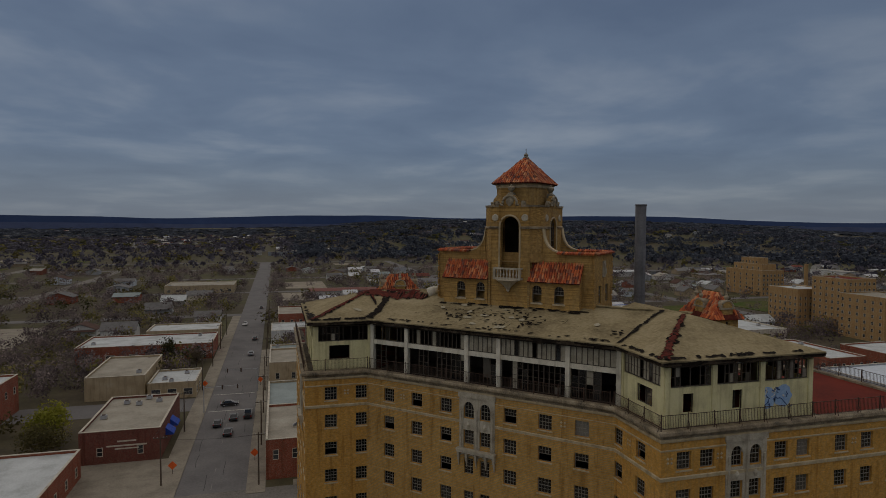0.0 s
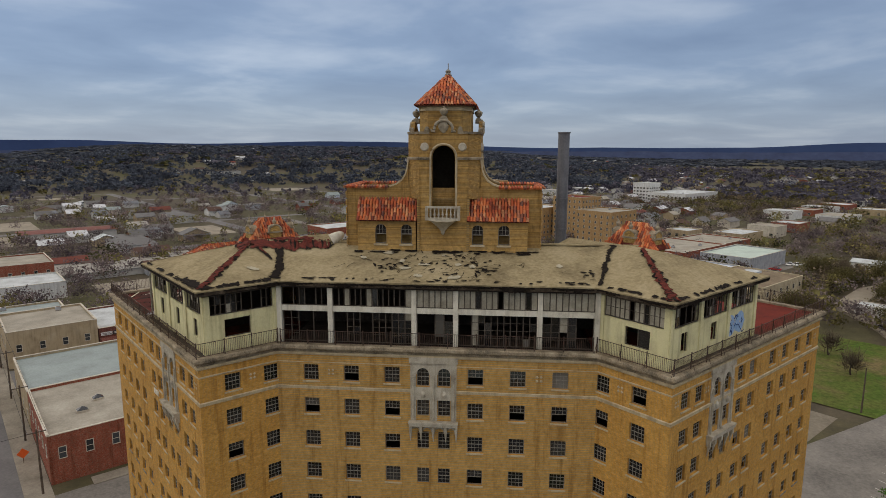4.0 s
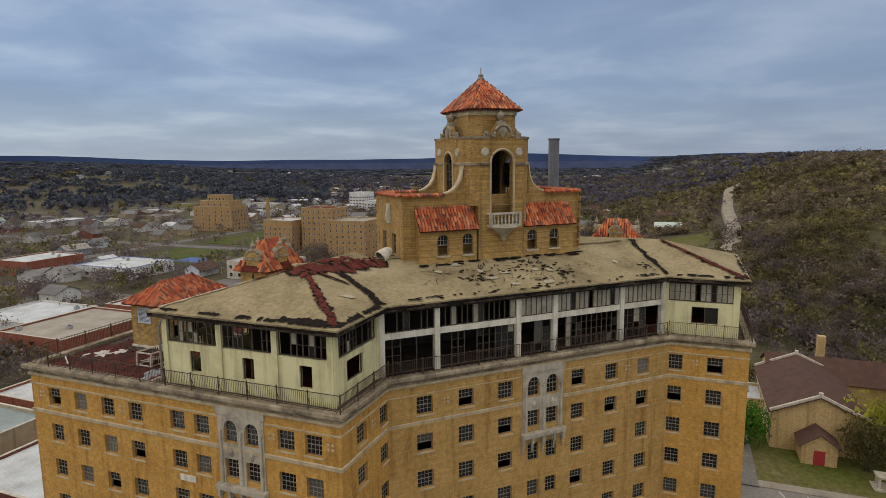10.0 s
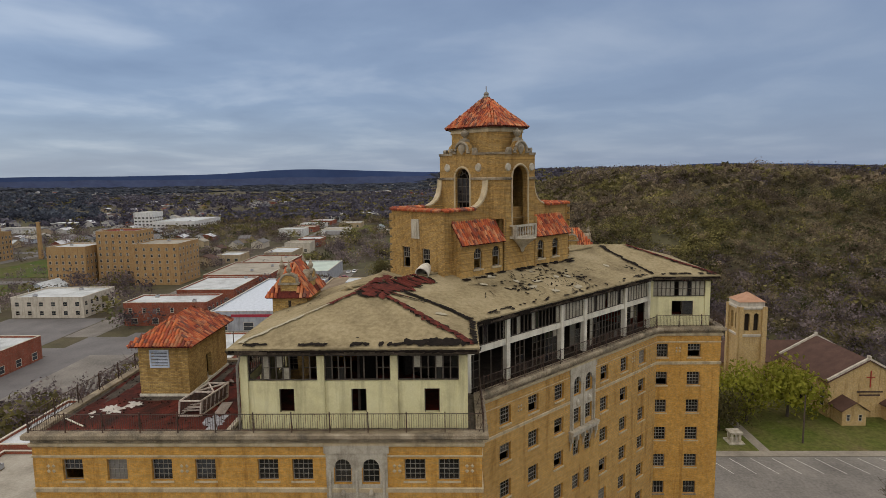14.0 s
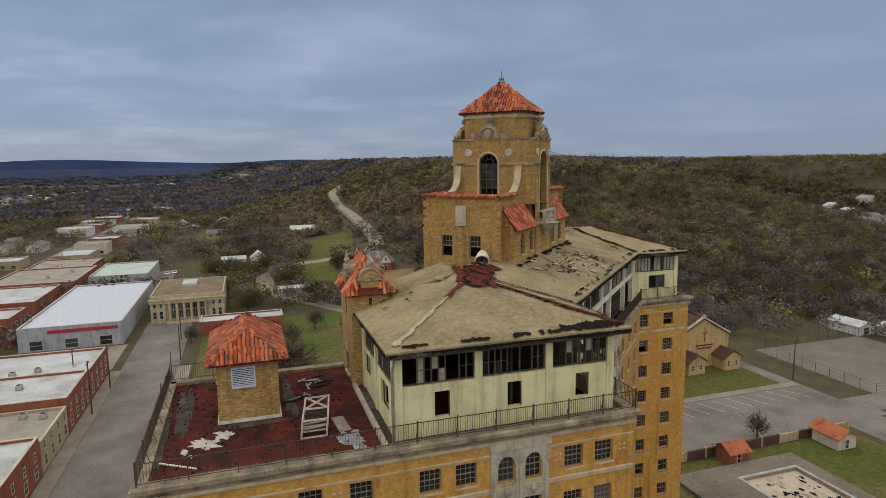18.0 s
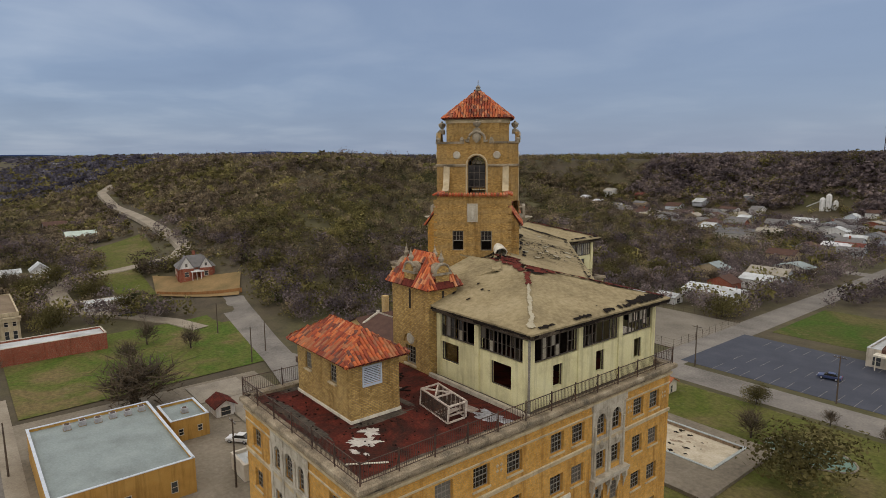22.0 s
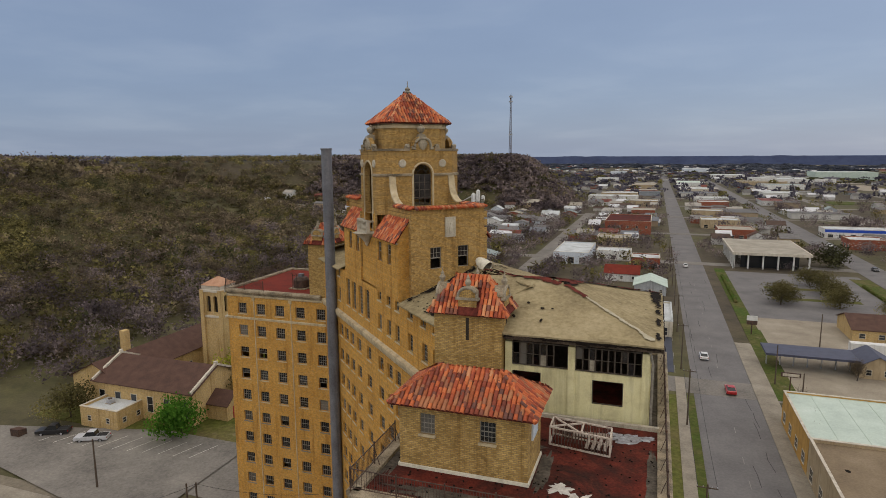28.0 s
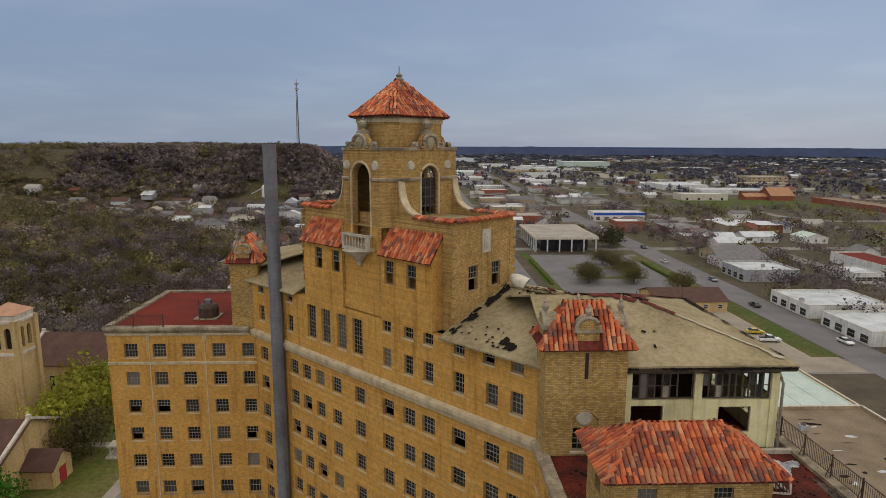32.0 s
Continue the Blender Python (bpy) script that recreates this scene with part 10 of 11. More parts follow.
woods = {"bare": [], "twig": [], "olive": [], "green": [], "cedar": [], "thin": [], "thin_olive": [], "town": [], "slope": [], "ridge": [], "north": []}


def pick_kind(x, y):
    n = noise.noise(Vector((x * 0.011, y * 0.011, 7))) + 0.8 * noise.noise(Vector((x * 0.035, y * 0.035, 17))) + 0.2 * fr.gauss(0, 1)
    if n > 0.4:
        return "olive" if fr.random() < 0.75 else "green"
    if n < -0.95:
        return "cedar"
    return "bare" if fr.random() < 0.8 else ("olive" if fr.random() < 0.6 else "cedar")


HILL_ROAD = [(200, 78), (224, 78), (238, 72), (243, 66), (246, 59), (249, 49), (251, 40), (249.5, 31), (259, 24), (282, 20.7), (325, 18), (389, 17), (463, 13), (535, 8), (560, -6)]


def road_gap(x, y):
    """Distance in plan from the hill road."""
    best = 1e9
    for (x0, y0), (x1, y1) in zip(HILL_ROAD[:-1], HILL_ROAD[1:]):
        t = max(0, min(1, ((x - x0) * (x1 - x0) + (y - y0) * (y1 - y0)) / ((x1 - x0) ** 2 + (y1 - y0) ** 2)))
        best = min(best, math.hypot(x - x0 - t * (x1 - x0), y - y0 - t * (y1 - y0)))
    return best


# the near hill
OCC_GRID = np.array(OCC)
for _ in range(21000):
    x, y = fr.uniform(112, 640), fr.uniform(-420, 96)
    h = terrain(x, y)
    if (h < 0.8 and not (x > 112 and -262 < y < -40)) or not clear(x, y, 1.5):
        continue
    if x < 175 and -60 < y < 30 and fr.random() < 0.6 - (x - 112) / 110:
        continue
    if y > -20 and road_gap(x, y) < 6.5:
        continue
    if noise.noise(Vector((x * 0.022, y * 0.022, 41))) > 0.34 and fr.random() < 0.75:
        continue
    s = fr.uniform(3.0, 6.2) * (1.0 if x < 420 else 1.25) * (1.25 if fr.random() < 0.15 else 1.0)
    kind = pick_kind(x, y)
    if h > 38 and fr.random() < 0.05:
        s *= 1.5
        kind = "twig"
    elif x > 300:
        kind = "slope" if kind in ("bare", "cedar") else "thin_olive"
    woods[kind].append((x, y, h, s * fr.uniform(1.0, 1.5), s * fr.uniform(0.75, 1.1)))
# its flanks, north and beyond
for _ in range(5200):
    x, y = fr.uniform(200, 900), fr.uniform(40, 330)
    if not clear(x, y, 2) or (y < 104 and road_gap(x, y) < 6.5) or (x < 440 and y > 112 and fr.random() < 0.8):
        continue
    s = fr.uniform(4, 8)
    woods[pick_kind(x, y)].append((x, y, terrain(x, y), s * 1.3, s))
# behind the hill
for _ in range(6400):
    x, y = fr.uniform(600, 1150), fr.uniform(-450, 330)
    s = fr.uniform(6, 10)
    woods["thin" if fr.random() < 0.75 else "thin_olive"].append((x, y, terrain(x, y), s * 1.4, s))
# close planting among the south-eastern houses
for _ in range(2600):
    x, y = fr.uniform(62, 330), fr.uniform(-440, -76)
    if terrain(x, y) > 6 or not clear(x, y, 1.5) or (x > 112 and y > -262):
        continue
    s = fr.uniform(4, 8)
    woods["twig" if fr.random() < 0.45 else "town" if fr.random() < 0.7 else "olive"].append((x, y, terrain(x, y), s * 1.2, s))
# the far ridge
for _ in range(6200):
    x, y = fr.uniform(90, 1000), fr.uniform(-720, -360)
    h = terrain(x, y)
    if h < 4:
        continue
    s = fr.uniform(5, 9)
    woods[pick_kind(x, y)].append((x, y, h, s * 1.5, s))
for _ in range(5200):
    x, y = fr.uniform(82, 330), fr.uniform(-640, -410)
    h = terrain(x, y)
    if h < 2 or (135 < x < 178 and -432 < y < -404):
        continue
    s = fr.uniform(5, 8)
    woods["ridge"].append((x, y, h, s * 1.5, s))
# trees through the town, thinner near the middle
count = 0
while count < 15500:
    a = fr.uniform(-0.75, 4.55)
    r = 130 + 1500 * fr.random() ** 1.15
    x, y = r * math.sin(a), r * math.cos(a) + 40
    if terrain(x, y) > 14 and x > 100 and y < 90:
        continue
    count += 1
    if not clear(x, y, 2.0):
        continue
    if noise.noise(Vector((x * 0.008, y * 0.008, 3))) < -0.3 and fr.random() < 0.6 or (a > 2.9 and fr.random() < 0.25):
        continue
    s = fr.uniform(4.5, 8.5) * (1 if r < 700 else 1.3)
    k = fr.random()
    if r > 760 and 0.03 < a < 1.0:
        woods["north"] += [(x + fr.uniform(-25, 25) * j, y + fr.uniform(-25, 25) * j, terrain(x, y), s * 1.5, s) for j in (0, 1)]
        continue
    kind = ("twig" if k < 0.35 else "town" if k < 0.80 else "olive" if k < 0.92 else "cedar" if k < 0.96 else "green") if r < 620 else ("thin" if k < 0.88 else "thin_olive")
    woods[kind].append((x, y, terrain(x, y), s * fr.uniform(0.9, 1.5), s))
# fuller trees along the nearer town streets
near_n = 0
while near_n < 4800:
    a = fr.uniform(-0.6, 4.5)
    r = fr.uniform(140, 640)
    x, y = r * math.sin(a), r * math.cos(a) + 40
    near_n += 1
    if (terrain(x, y) > 6 and y < 90) or not clear(x, y, 2.0) or (abs(x + 40) < 60 and y < -60 and fr.random() < 0.6):
        continue
    s = fr.uniform(5.5, 9.5)
    k = fr.random()
    woods["twig" if k < 0.5 else "town" if k < 0.86 else "olive" if k < 0.96 else "green"].append((x, y, terrain(x, y), s * fr.uniform(0.9, 1.3), s))
# far woodland, as low clumps
far_spots = {"bare": [], "olive": [], "cedar": [], "blue": []}
for _ in range(16000):
    a = fr.uniform(-0.75, 4.6)
    r = fr.uniform(1100, 3900)
    x, y = r * math.sin(a), r * math.cos(a)
    if noise.noise(Vector((x * 0.0022, y * 0.0022, 3))) < -0.25:
        continue
    if abs(x + 11) < 14:
        continue
    s = fr.uniform(14, 30) * (r / 2200)
    far_spots["blue" if r > 1650 else fr.choice(("bare", "bare", "bare", "bare", "bare", "olive", "cedar"))].append((x, y, terrain(x, y) - 1, s * 2.6, fr.uniform(6, 10)))
scatter("bare_town_trees", M_TWIG, woods["town"], TOWN, "grey leafless trees between the houses", "trees")
scatter("bare_woodland", M_BARE, woods["bare"], MIXED, "grey-brown leafless scrub and trees", "woodland")
scatter("twiggy_trees", M_TWIG, woods["twig"], TWIGGY, "bare twiggy town trees", "trees")
scatter("olive_scrub", M_OLIVE, woods["olive"], SMALL, "olive green budding scrub", "woodland")
scatter("green_trees", M_OLIVE, woods["green"], SMALL, "olive green trees coming into leaf", "trees")
scatter("cedar_trees", M_CEDAR, woods["cedar"], SMALL, "dark evergreen cedars among bare woods", "trees")
THIN = [crown_template(18, leaf=0.36) for _ in range(6)]
COARSE = [crown_template(10, leaf=0.5) for _ in range(6)]
FINE = [crown_template(24, leaf=0.26) for _ in range(6)]
scatter("upper_slope_woods", M_BARE, woods["slope"], FINE, "grey-brown leafless woods high on the hill", "woodland")
scatter("town_trees", M_HAZETWIG, woods["thin"], THIN, "leafless grey-brown trees across the outer town", "trees")
scatter("budding_town_trees", M_OLIVE, woods["thin_olive"], THIN, "olive budding trees across the outer town", "trees")
scatter("far_woodland", M_HAZETWIG, far_spots["bare"], THIN, "grey-brown distant leafless woods", "woodland")
scatter("north_rise_woods", M_HAZEWOODS, woods["north"], THIN, "dark blue-grey woods on the rise north of the town", "woodland")
scatter("farthest_woodland", M_HAZEWOODS, far_spots["blue"], COARSE, "blue-grey woods near the skyline", "woodland")
scatter("far_olive_woodland", M_OLIVE, far_spots["olive"], THIN, "olive distant budding woods", "woodland")
scatter("far_cedar_woodland", M_CEDAR, far_spots["cedar"], THIN, "dark distant evergreen woods", "woodland")
# dry grass tufts and low scrub on the open slopes
tufts = []
for _ in range(5200):
    x, y = fr.uniform(100, 300), fr.uniform(-260, 60)
    h = terrain(x, y)
    if h < 1.0 or blocked(x, x, y, y, 0.5):
        continue
    s = fr.uniform(0.8, 2.0)
    tufts.append((x, y, h, s * 1.5, s * 0.8))
scatter("ridge_woods", M_TWIG, woods["ridge"], FINE, "dark leafless woods on the ridge under the mast", "woodland")
M_STRAW = foliage("dry_scrub", [(0.0, (0.08, 0.07, 0.035)), (0.5, (0.14, 0.125, 0.06)), (1.0, (0.20, 0.18, 0.10))])
scatter("dry_scrub", M_STRAW, tufts, [crown_template(14, 0.5, 0.4) for _ in range(4)], "straw-coloured low scrub on the slope", "scrub")


def mesh_of(tris, mat, name):
    v = tris.reshape(-1, 3)
    me = bpy.data.meshes.new(name)
    me.from_pydata([tuple(p) for p in v], [], [(i, i + 1, i + 2) for i in range(0, len(v), 3)])
    me.materials.append(mat)
    return me


def limbs(h, spread, n, r0, seed, depth=2):
    """Tapered trunk with branching limbs."""
    r = random.Random(seed)
    mb = MB()

    def grow(p, d, ln, rad, lev):
        q = p + d * ln * 0.5 + Vector((r.gauss(0, 0.05), r.gauss(0, 0.05), 0)) * ln
        e = q + (d + Vector((r.gauss(0, 0.15), r.gauss(0, 0.15), 0.1))).normalized() * ln * 0.5
        mb.tube([p, q, e], [rad, rad * 0.75, rad * 0.5], 5 if lev else 7, False)
        if lev >= depth:
            return
        for k in range(n if lev == 0 else 3):
            az = math.tau * k / (n if lev == 0 else 3) + r.uniform(-0.5, 0.5)
            t = Vector((math.cos(az) * spread, math.sin(az) * spread, r.uniform(0.5, 1.0))).normalized()
            grow(q.lerp(e, r.uniform(0.2, 1.0)), (t + d * 0.3).normalized(), ln * r.uniform(0.5, 0.75), rad * 0.5, lev + 1)
    grow(Vector((0, 0, -0.1)), Vector((0, 0, 1)), h * 0.45, r0, 0)
    return mb


TREE_KIT = {}


def tree(kind, x, y, w, h, label, seed=0):
    """A single tree: trunk with limbs, and a crown of leaves or twigs."""
    mat, n, leaf = {"vivid": (M_VIVID, 2600, 0.06), "green": (M_GREEN, 2200, 0.065), "bare": (M_BARE, 0, 0), "olive": (M_OLIVE, 2600, 0.05), "cedar": (M_CEDAR, 1500, 0.07)}[kind]
    z = terrain(x, y)
    key = (kind, seed % 3)
    if key not in TREE_KIT:
        tr_ = np.concatenate([crown_template(n // 3, 0.85, leaf, 0.35, 0.42) for _ in range(3)]) if n else np.concatenate([twig_template(110), twig_template(110)])
        TREE_KIT[key] = (keep(limbs(1.75, 0.9, 6, 0.055, seed).mesh("trunk", False), M_BARK), mesh_of(tr_, mat, "crown"))
    root = thing("single_tree", (x, y, z), label, "tree", "single trees")
    m = Matrix.Translation((x, y, z)) @ Matrix.Rotation(seed * 1.3, 4, "Z") @ Matrix.Diagonal((w / 2, w / 2, h / 1.75, 1))
    part("trunk", TREE_KIT[key][0], M_BARK, root, m=m)
    part("crown", TREE_KIT[key][1], mat, root, m=m)
    return root


tree("vivid", 83.3, 31.8, 8.4, 7.8, "bright green round tree on the church lawn", 1)
tree("green", 84.0, 7.5, 11.0, 11.5, "spreading fresh green tree before the church tower", 2)
tree("green", 86.5, -1.5, 12.0, 11.0, "yellow-green tree beside the church tower", 3)
tree("olive", 80.0, 14.5, 8.0, 9.5, "half-bare budding tree on the church lawn", 1)
tree("olive", 110.0, 32.0, 8.5, 7.5, "half-bare budding tree beside the church hall", 2)
tree("olive", 12.0, 8.0, 13.0, 9.0, "wide budding tree in the hotel garden", 3)
tree("bare", 24.0, -2.0, 8, 6.5, "bare spreading tree on the hotel lawn", 1)
tree("bare", 16.0, 2.0, 6, 5, "small bare tree on the hotel lawn", 2)
tree("olive", 30.0, -17.5, 4.5, 4.6, "small leafy street tree", 1)
tree("bare", 17.0, -18.0, 4, 3.6, "small bare street tree", 2)
tree("bare", 8.0, -17.5, 4, 3.6, "small bare street tree", 3)
tree("bare", 52.0, 1.0, 6, 6, "bare tree beside the yard wall", 1)
tree("bare", 110.2, 77.5, 24, 12, "large bare spreading bush on the lawn", 2)
tree("bare", 109.0, 78.6, 20, 10, "large bare spreading bush on the lawn", 1)
tree("bare", 136.0, 74.0, 9, 8, "bare tree on the lawn", 3)
tree("bare", 141.0, 58.0, 8, 7, "bare tree on the lawn", 1)
tree("bare", 152.0, 66.0, 9, 7.5, "bare tree at the lawn's edge", 2)
tree("bare", 150.0, 100.0, 7, 6, "bare tree beside the street", 1)
tree("cedar", -35.0, 221.0, 5, 9.5, "dark conical evergreen by the store", 1)
tree("bare", -26.0, 218.0, 8, 7, "bare tree by the corner shop", 3)
tree("green", -48.0, 150.0, 9, 8, "leafy tree beside the hall", 1)
tree("olive", -47.0, 142.0, 9, 7, "budding tree beside the hall", 2)
for k, (x, y) in enumerate(((-37, -110), (-54, -110), (-55, -122), (-54, -134), (-38.5, -117), (-53, -146), (-66, -96))):
    tree("olive", x, y, 9, 7.5, "rounded olive parking lot tree", k)
tree("cedar", -69, -191, 15, 11, "big dark evergreen oak by the bank", 2)
for k, (x, y) in enumerate(((-24, 4), (-24.5, -2), (-40, -38), (-24.2, -14))):
    tree("bare", x, y, 5, 6, "bare tree beside the store", k)
for k in range(46):
    x, y = fr.uniform(120, 240), fr.uniform(40, 104)
    if not blocked(x, x, y, y, 2):
        tree(("bare", "bare", "olive")[k % 3], x, y, fr.uniform(7, 12), fr.uniform(6, 10), "leafless tree among the lots below the hill", k)
for k in range(30):
    x, y = fr.uniform(60, 150), fr.uniform(-150, -76)
    if not blocked(x, x, y, y, 2):
        tree(("bare", "olive", "bare")[k % 3], x, y, fr.uniform(7, 11), fr.uniform(6, 9), "leafless tree near the houses", k)

# hill road and lane


def strip_road(name, pts, w, label, mat=M_GRAVEL):
    vs, fs = [], []
    n = 0
    dense = []
    for a, b in zip(pts[:-1], pts[1:]):
        a, b = Vector(a), Vector(b)
        m_ = max(2, int((b - a).length / 6))
        dense += [a.lerp(b, i / m_) for i in range(m_)]
    dense.append(Vector(pts[-1]))
    for i, p in enumerate(dense):
        d = (dense[min(i + 1, len(dense) - 1)] - dense[max(i - 1, 0)]).normalized()
        t = Vector((-d.y, d.x)) * w / 2
        z = max(terrain(p.x, p.y), terrain(p.x + t.x, p.y + t.y), terrain(p.x - t.x, p.y - t.y)) + 0.35
        vs += [(p.x + t.x, p.y + t.y, z), (p.x - t.x, p.y - t.y, z), (p.x + t.x * 1.2, p.y + t.y * 1.2, z - 1.6), (p.x - t.x * 1.2, p.y - t.y * 1.2, z - 1.6)]
    k = len(dense)
    for i in range(k - 1):
        fs += [(4 * i, 4 * i + 1, 4 * i + 5, 4 * i + 4), (4 * i + 2, 4 * i, 4 * i + 4, 4 * i + 6), (4 * i + 1, 4 * i + 3, 4 * i + 7, 4 * i + 5)]
    return tagged(part(name, MB().add(vs, fs), mat, None, label, kind="structure", recalc=False), category="road")


strip_road("road_hill", HILL_ROAD, 6.5, "pale gravel road climbing the wooded hill")
strip_road("lane_west", [(158, 50), (172, 54), (184, 62), (193, 70), (200, 78)], 5, "narrow pale lane below the hill")

# ---- vehicles ----
M_TYRE = worn("tyre", (0.02, 0.02, 0.02), (0.012, 0.012, 0.012), (0.035, 0.035, 0.035), 3, 0.9, 20, 0.1, False)
M_RIM = worn("rim", (0.4, 0.4, 0.42), (0.25, 0.25, 0.26), (0.5, 0.5, 0.52), 3, 0.4, 20, 0.05, False)
M_CARGLASS = Mat("car_glass", 0.06, 0.0, 0.6).colour((0.015, 0.018, 0.02)).m
M_LAMP = Mat("lamp_glass", 0.2, 0.0, 0.6).colour((0.75, 0.75, 0.7)).m
M_TAIL = Mat("tail_lamp", 0.2, 0.0, 0.6).colour((0.4, 0.015, 0.012)).m
CARPAINT = {}


def paint(name, c):
    if name not in CARPAINT:
        k = Mat(name + "_car_paint", 0.3, 0.1, 0.6)
        k.colour(k.mix(0.3, c, k.ramp(k.noise(2.0, 4), [(0.3, tuple(v * 0.6 for v in c)), (0.7, tuple(min(1, v * 1.2) for v in c))])))
        CARPAINT[name] = k.m
    return CARPAINT[name]


VEH = {}


def vehicle(kind, colour, rgb, x, y, ang, label):
    """A parked or waiting vehicle, nose towards its own +x."""
    z = terrain(x, y) + 0.05
    key = (kind, colour)
    m = pose(x, y, z, 0, 0, ang)
    if key in VEH:
        ob = copy_thing(VEH[key], m)
        return tagged(ob, label)
    root = thing("parked_" + kind, (0, 0, 0), label, kind, "vehicles")
    p = paint(colour, rgb)
    if kind == "pickup":
        low = [(-2.85, 0.42), (2.75, 0.42), (2.85, 0.7), (2.8, 0.98), (1.4, 1.1), (0.9, 1.12), (-2.85, 1.12)]
        cab = [(1.25, 1.1), (0.55, 1.82), (-0.75, 1.86), (-0.95, 1.1)]
        ln = 5.7
    else:
        low = [(-2.3, 0.4), (2.2, 0.4), (2.32, 0.62), (2.2, 0.82), (1.2, 0.95), (-1.7, 0.98), (-2.3, 0.92)]
        cab = [(1.1, 0.94), (0.35, 1.42), (-1.1, 1.45), (-1.85, 0.97)]
        ln = 4.6
    for nm, prof, hw, mat, inset in (("body", low, 0.92, p, 0.06), ("cabin", cab, 0.82, M_CARGLASS, 0.12)):
        n = len(prof)
        cxm = sum(a for a, b in prof) / n
        czm = sum(b for a, b in prof) / n
        mb = MB()
        ringv = [(a, -hw, b) for a, b in prof] + [(a, hw, b) for a, b in prof]
        outer = [(cxm + (a - cxm) * (1 - inset * 0.3), -hw - 0.05, czm + (b - czm) * (1 - inset)) for a, b in prof] + [(cxm + (a - cxm) * (1 - inset * 0.3), hw + 0.05, czm + (b - czm) * (1 - inset)) for a, b in prof]
        if nm == "cabin":
            outer = [(a, (-1 if i < n else 1) * (hw if b < 1.2 else hw - 0.14), b) for i, (a, _, b) in enumerate(ringv)]
            ringv = outer
        mb.add(ringv + outer, [tuple(range(2 * n, 3 * n)), tuple(reversed(range(3 * n, 4 * n)))] + [(i, (i + 1) % n, n + (i + 1) % n, n + i) for i in range(n)] +
               [(2 * n + i, 2 * n + (i + 1) % n, (i + 1) % n, i) for i in range(n)] + [(n + i, n + (i + 1) % n, 3 * n + (i + 1) % n, 3 * n + i) for i in range(n)])
        part(nm, mb, mat, root)
    top = max(b for a, b in cab)
    part("roof_panel", MB().box(cab[2][0] + 0.05, -0.66, top - 0.02, cab[1][0] - 0.05, 0.66, top + 0.04), p, root)
    if kind == "pickup":
        part("bed", MB().box(-2.75, -0.75, 1.0, -1.0, 0.75, 1.135), M_TYRE, root)
    for sx in (-1, 1):
        part("headlamp", MB().box(ln / 2 - 0.12, sx * 0.75 - 0.15, 0.66, ln / 2 + 0.02, sx * 0.75 + 0.15, 0.8), M_LAMP, root)
        part("tail_lamp", MB().box(-ln / 2 - 0.03, sx * 0.8 - 0.1, 0.7, -ln / 2 + 0.08, sx * 0.8 + 0.1, 0.95), M_TAIL, root)
        for wx in (-ln * 0.3, ln * 0.31):
            wh = part("wheel", MB().tube([(wx, sx * 0.72, 0.36), (wx, sx * 0.97, 0.36)], 0.36, 14), M_TYRE, root)
            part("rim", MB().tube([(wx, sx * 0.9, 0.36), (wx, sx * 0.985, 0.36)], 0.2, 10), M_RIM, wh)
    root.matrix_basis = m
    VEH[key] = root
    return root


vehicle("pickup", "silver", (0.52, 0.53, 0.55), 97.5, 38.2, 25, "silver pickup truck parked by the church")
vehicle("pickup", "black", (0.02, 0.02, 0.022), 106.5, 38.5, 25, "black pickup truck parked by the church")
vehicle("pickup", "black", (0.02, 0.02, 0.022), -6.9, 158.5, 90, "black pickup waiting at the traffic lights")
vehicle("car", "dark", (0.03, 0.032, 0.036), -10.2, 157, 90, "dark car waiting at the traffic lights")
vehicle("car", "dark", (0.03, 0.032, 0.036), -13.6, 153, 90, "dark car waiting at the traffic lights")
vehicle("car", "dark", (0.03, 0.032, 0.036), -10.8, 146, 90, "dark car waiting at the traffic lights")
vehicle("car", "black", (0.015, 0.015, 0.017), -12, 169, 5, "black car crossing the junction")
vehicle("car", "grey", (0.2, 0.22, 0.24), -9, 232, 90, "grey car far up the street")
vehicle("car", "dark", (0.03, 0.032, 0.036), -8.5, 262, 90, "dark car far up the street")
vehicle("car", "white", (0.7, 0.7, 0.68), -14.2, 300, -90, "white car far up the street")
vehicle("car", "dark", (0.03, 0.032, 0.036), -8, 355, 90, "dark car far up the street")
vehicle("car", "white", (0.7, 0.7, 0.68), -9, -44, -90, "white car driving down the avenue")
vehicle("car", "red", (0.4, 0.02, 0.02), -12.8, -22, -90, "red car driving down the avenue")
vehicle("car", "white", (0.7, 0.7, 0.68), -10, -175, -90, "white car far down the avenue")
vehicle("car", "blue", (0.05, 0.07, 0.16), 26, -44, 8, "dark blue car in the blue-black lot")
vehicle("car", "white", (0.7, 0.7, 0.68), 80.5, 68, 40, "white car parked in the service yard")
vehicle("pickup", "white", (0.7, 0.7, 0.68), 244, 43.5, 100, "white pickup beside the hill house")
vehicle("car", "dark", (0.03, 0.032, 0.036), 186, 64, 50, "dark car on the lane")
for k, y in enumerate((131, 126.5, 123.5)):
    vehicle("car", "white", (0.7, 0.7, 0.68), 266, y - 8, 185, "white van parked in the dusty lot")
vehicle("car", "red", (0.4, 0.02, 0.02), 250, 118, 100, "red car parked in the dusty lot")
vehicle("car", "dark", (0.03, 0.032, 0.036), 336, 47, 70, "dark car beside the green-roofed house")
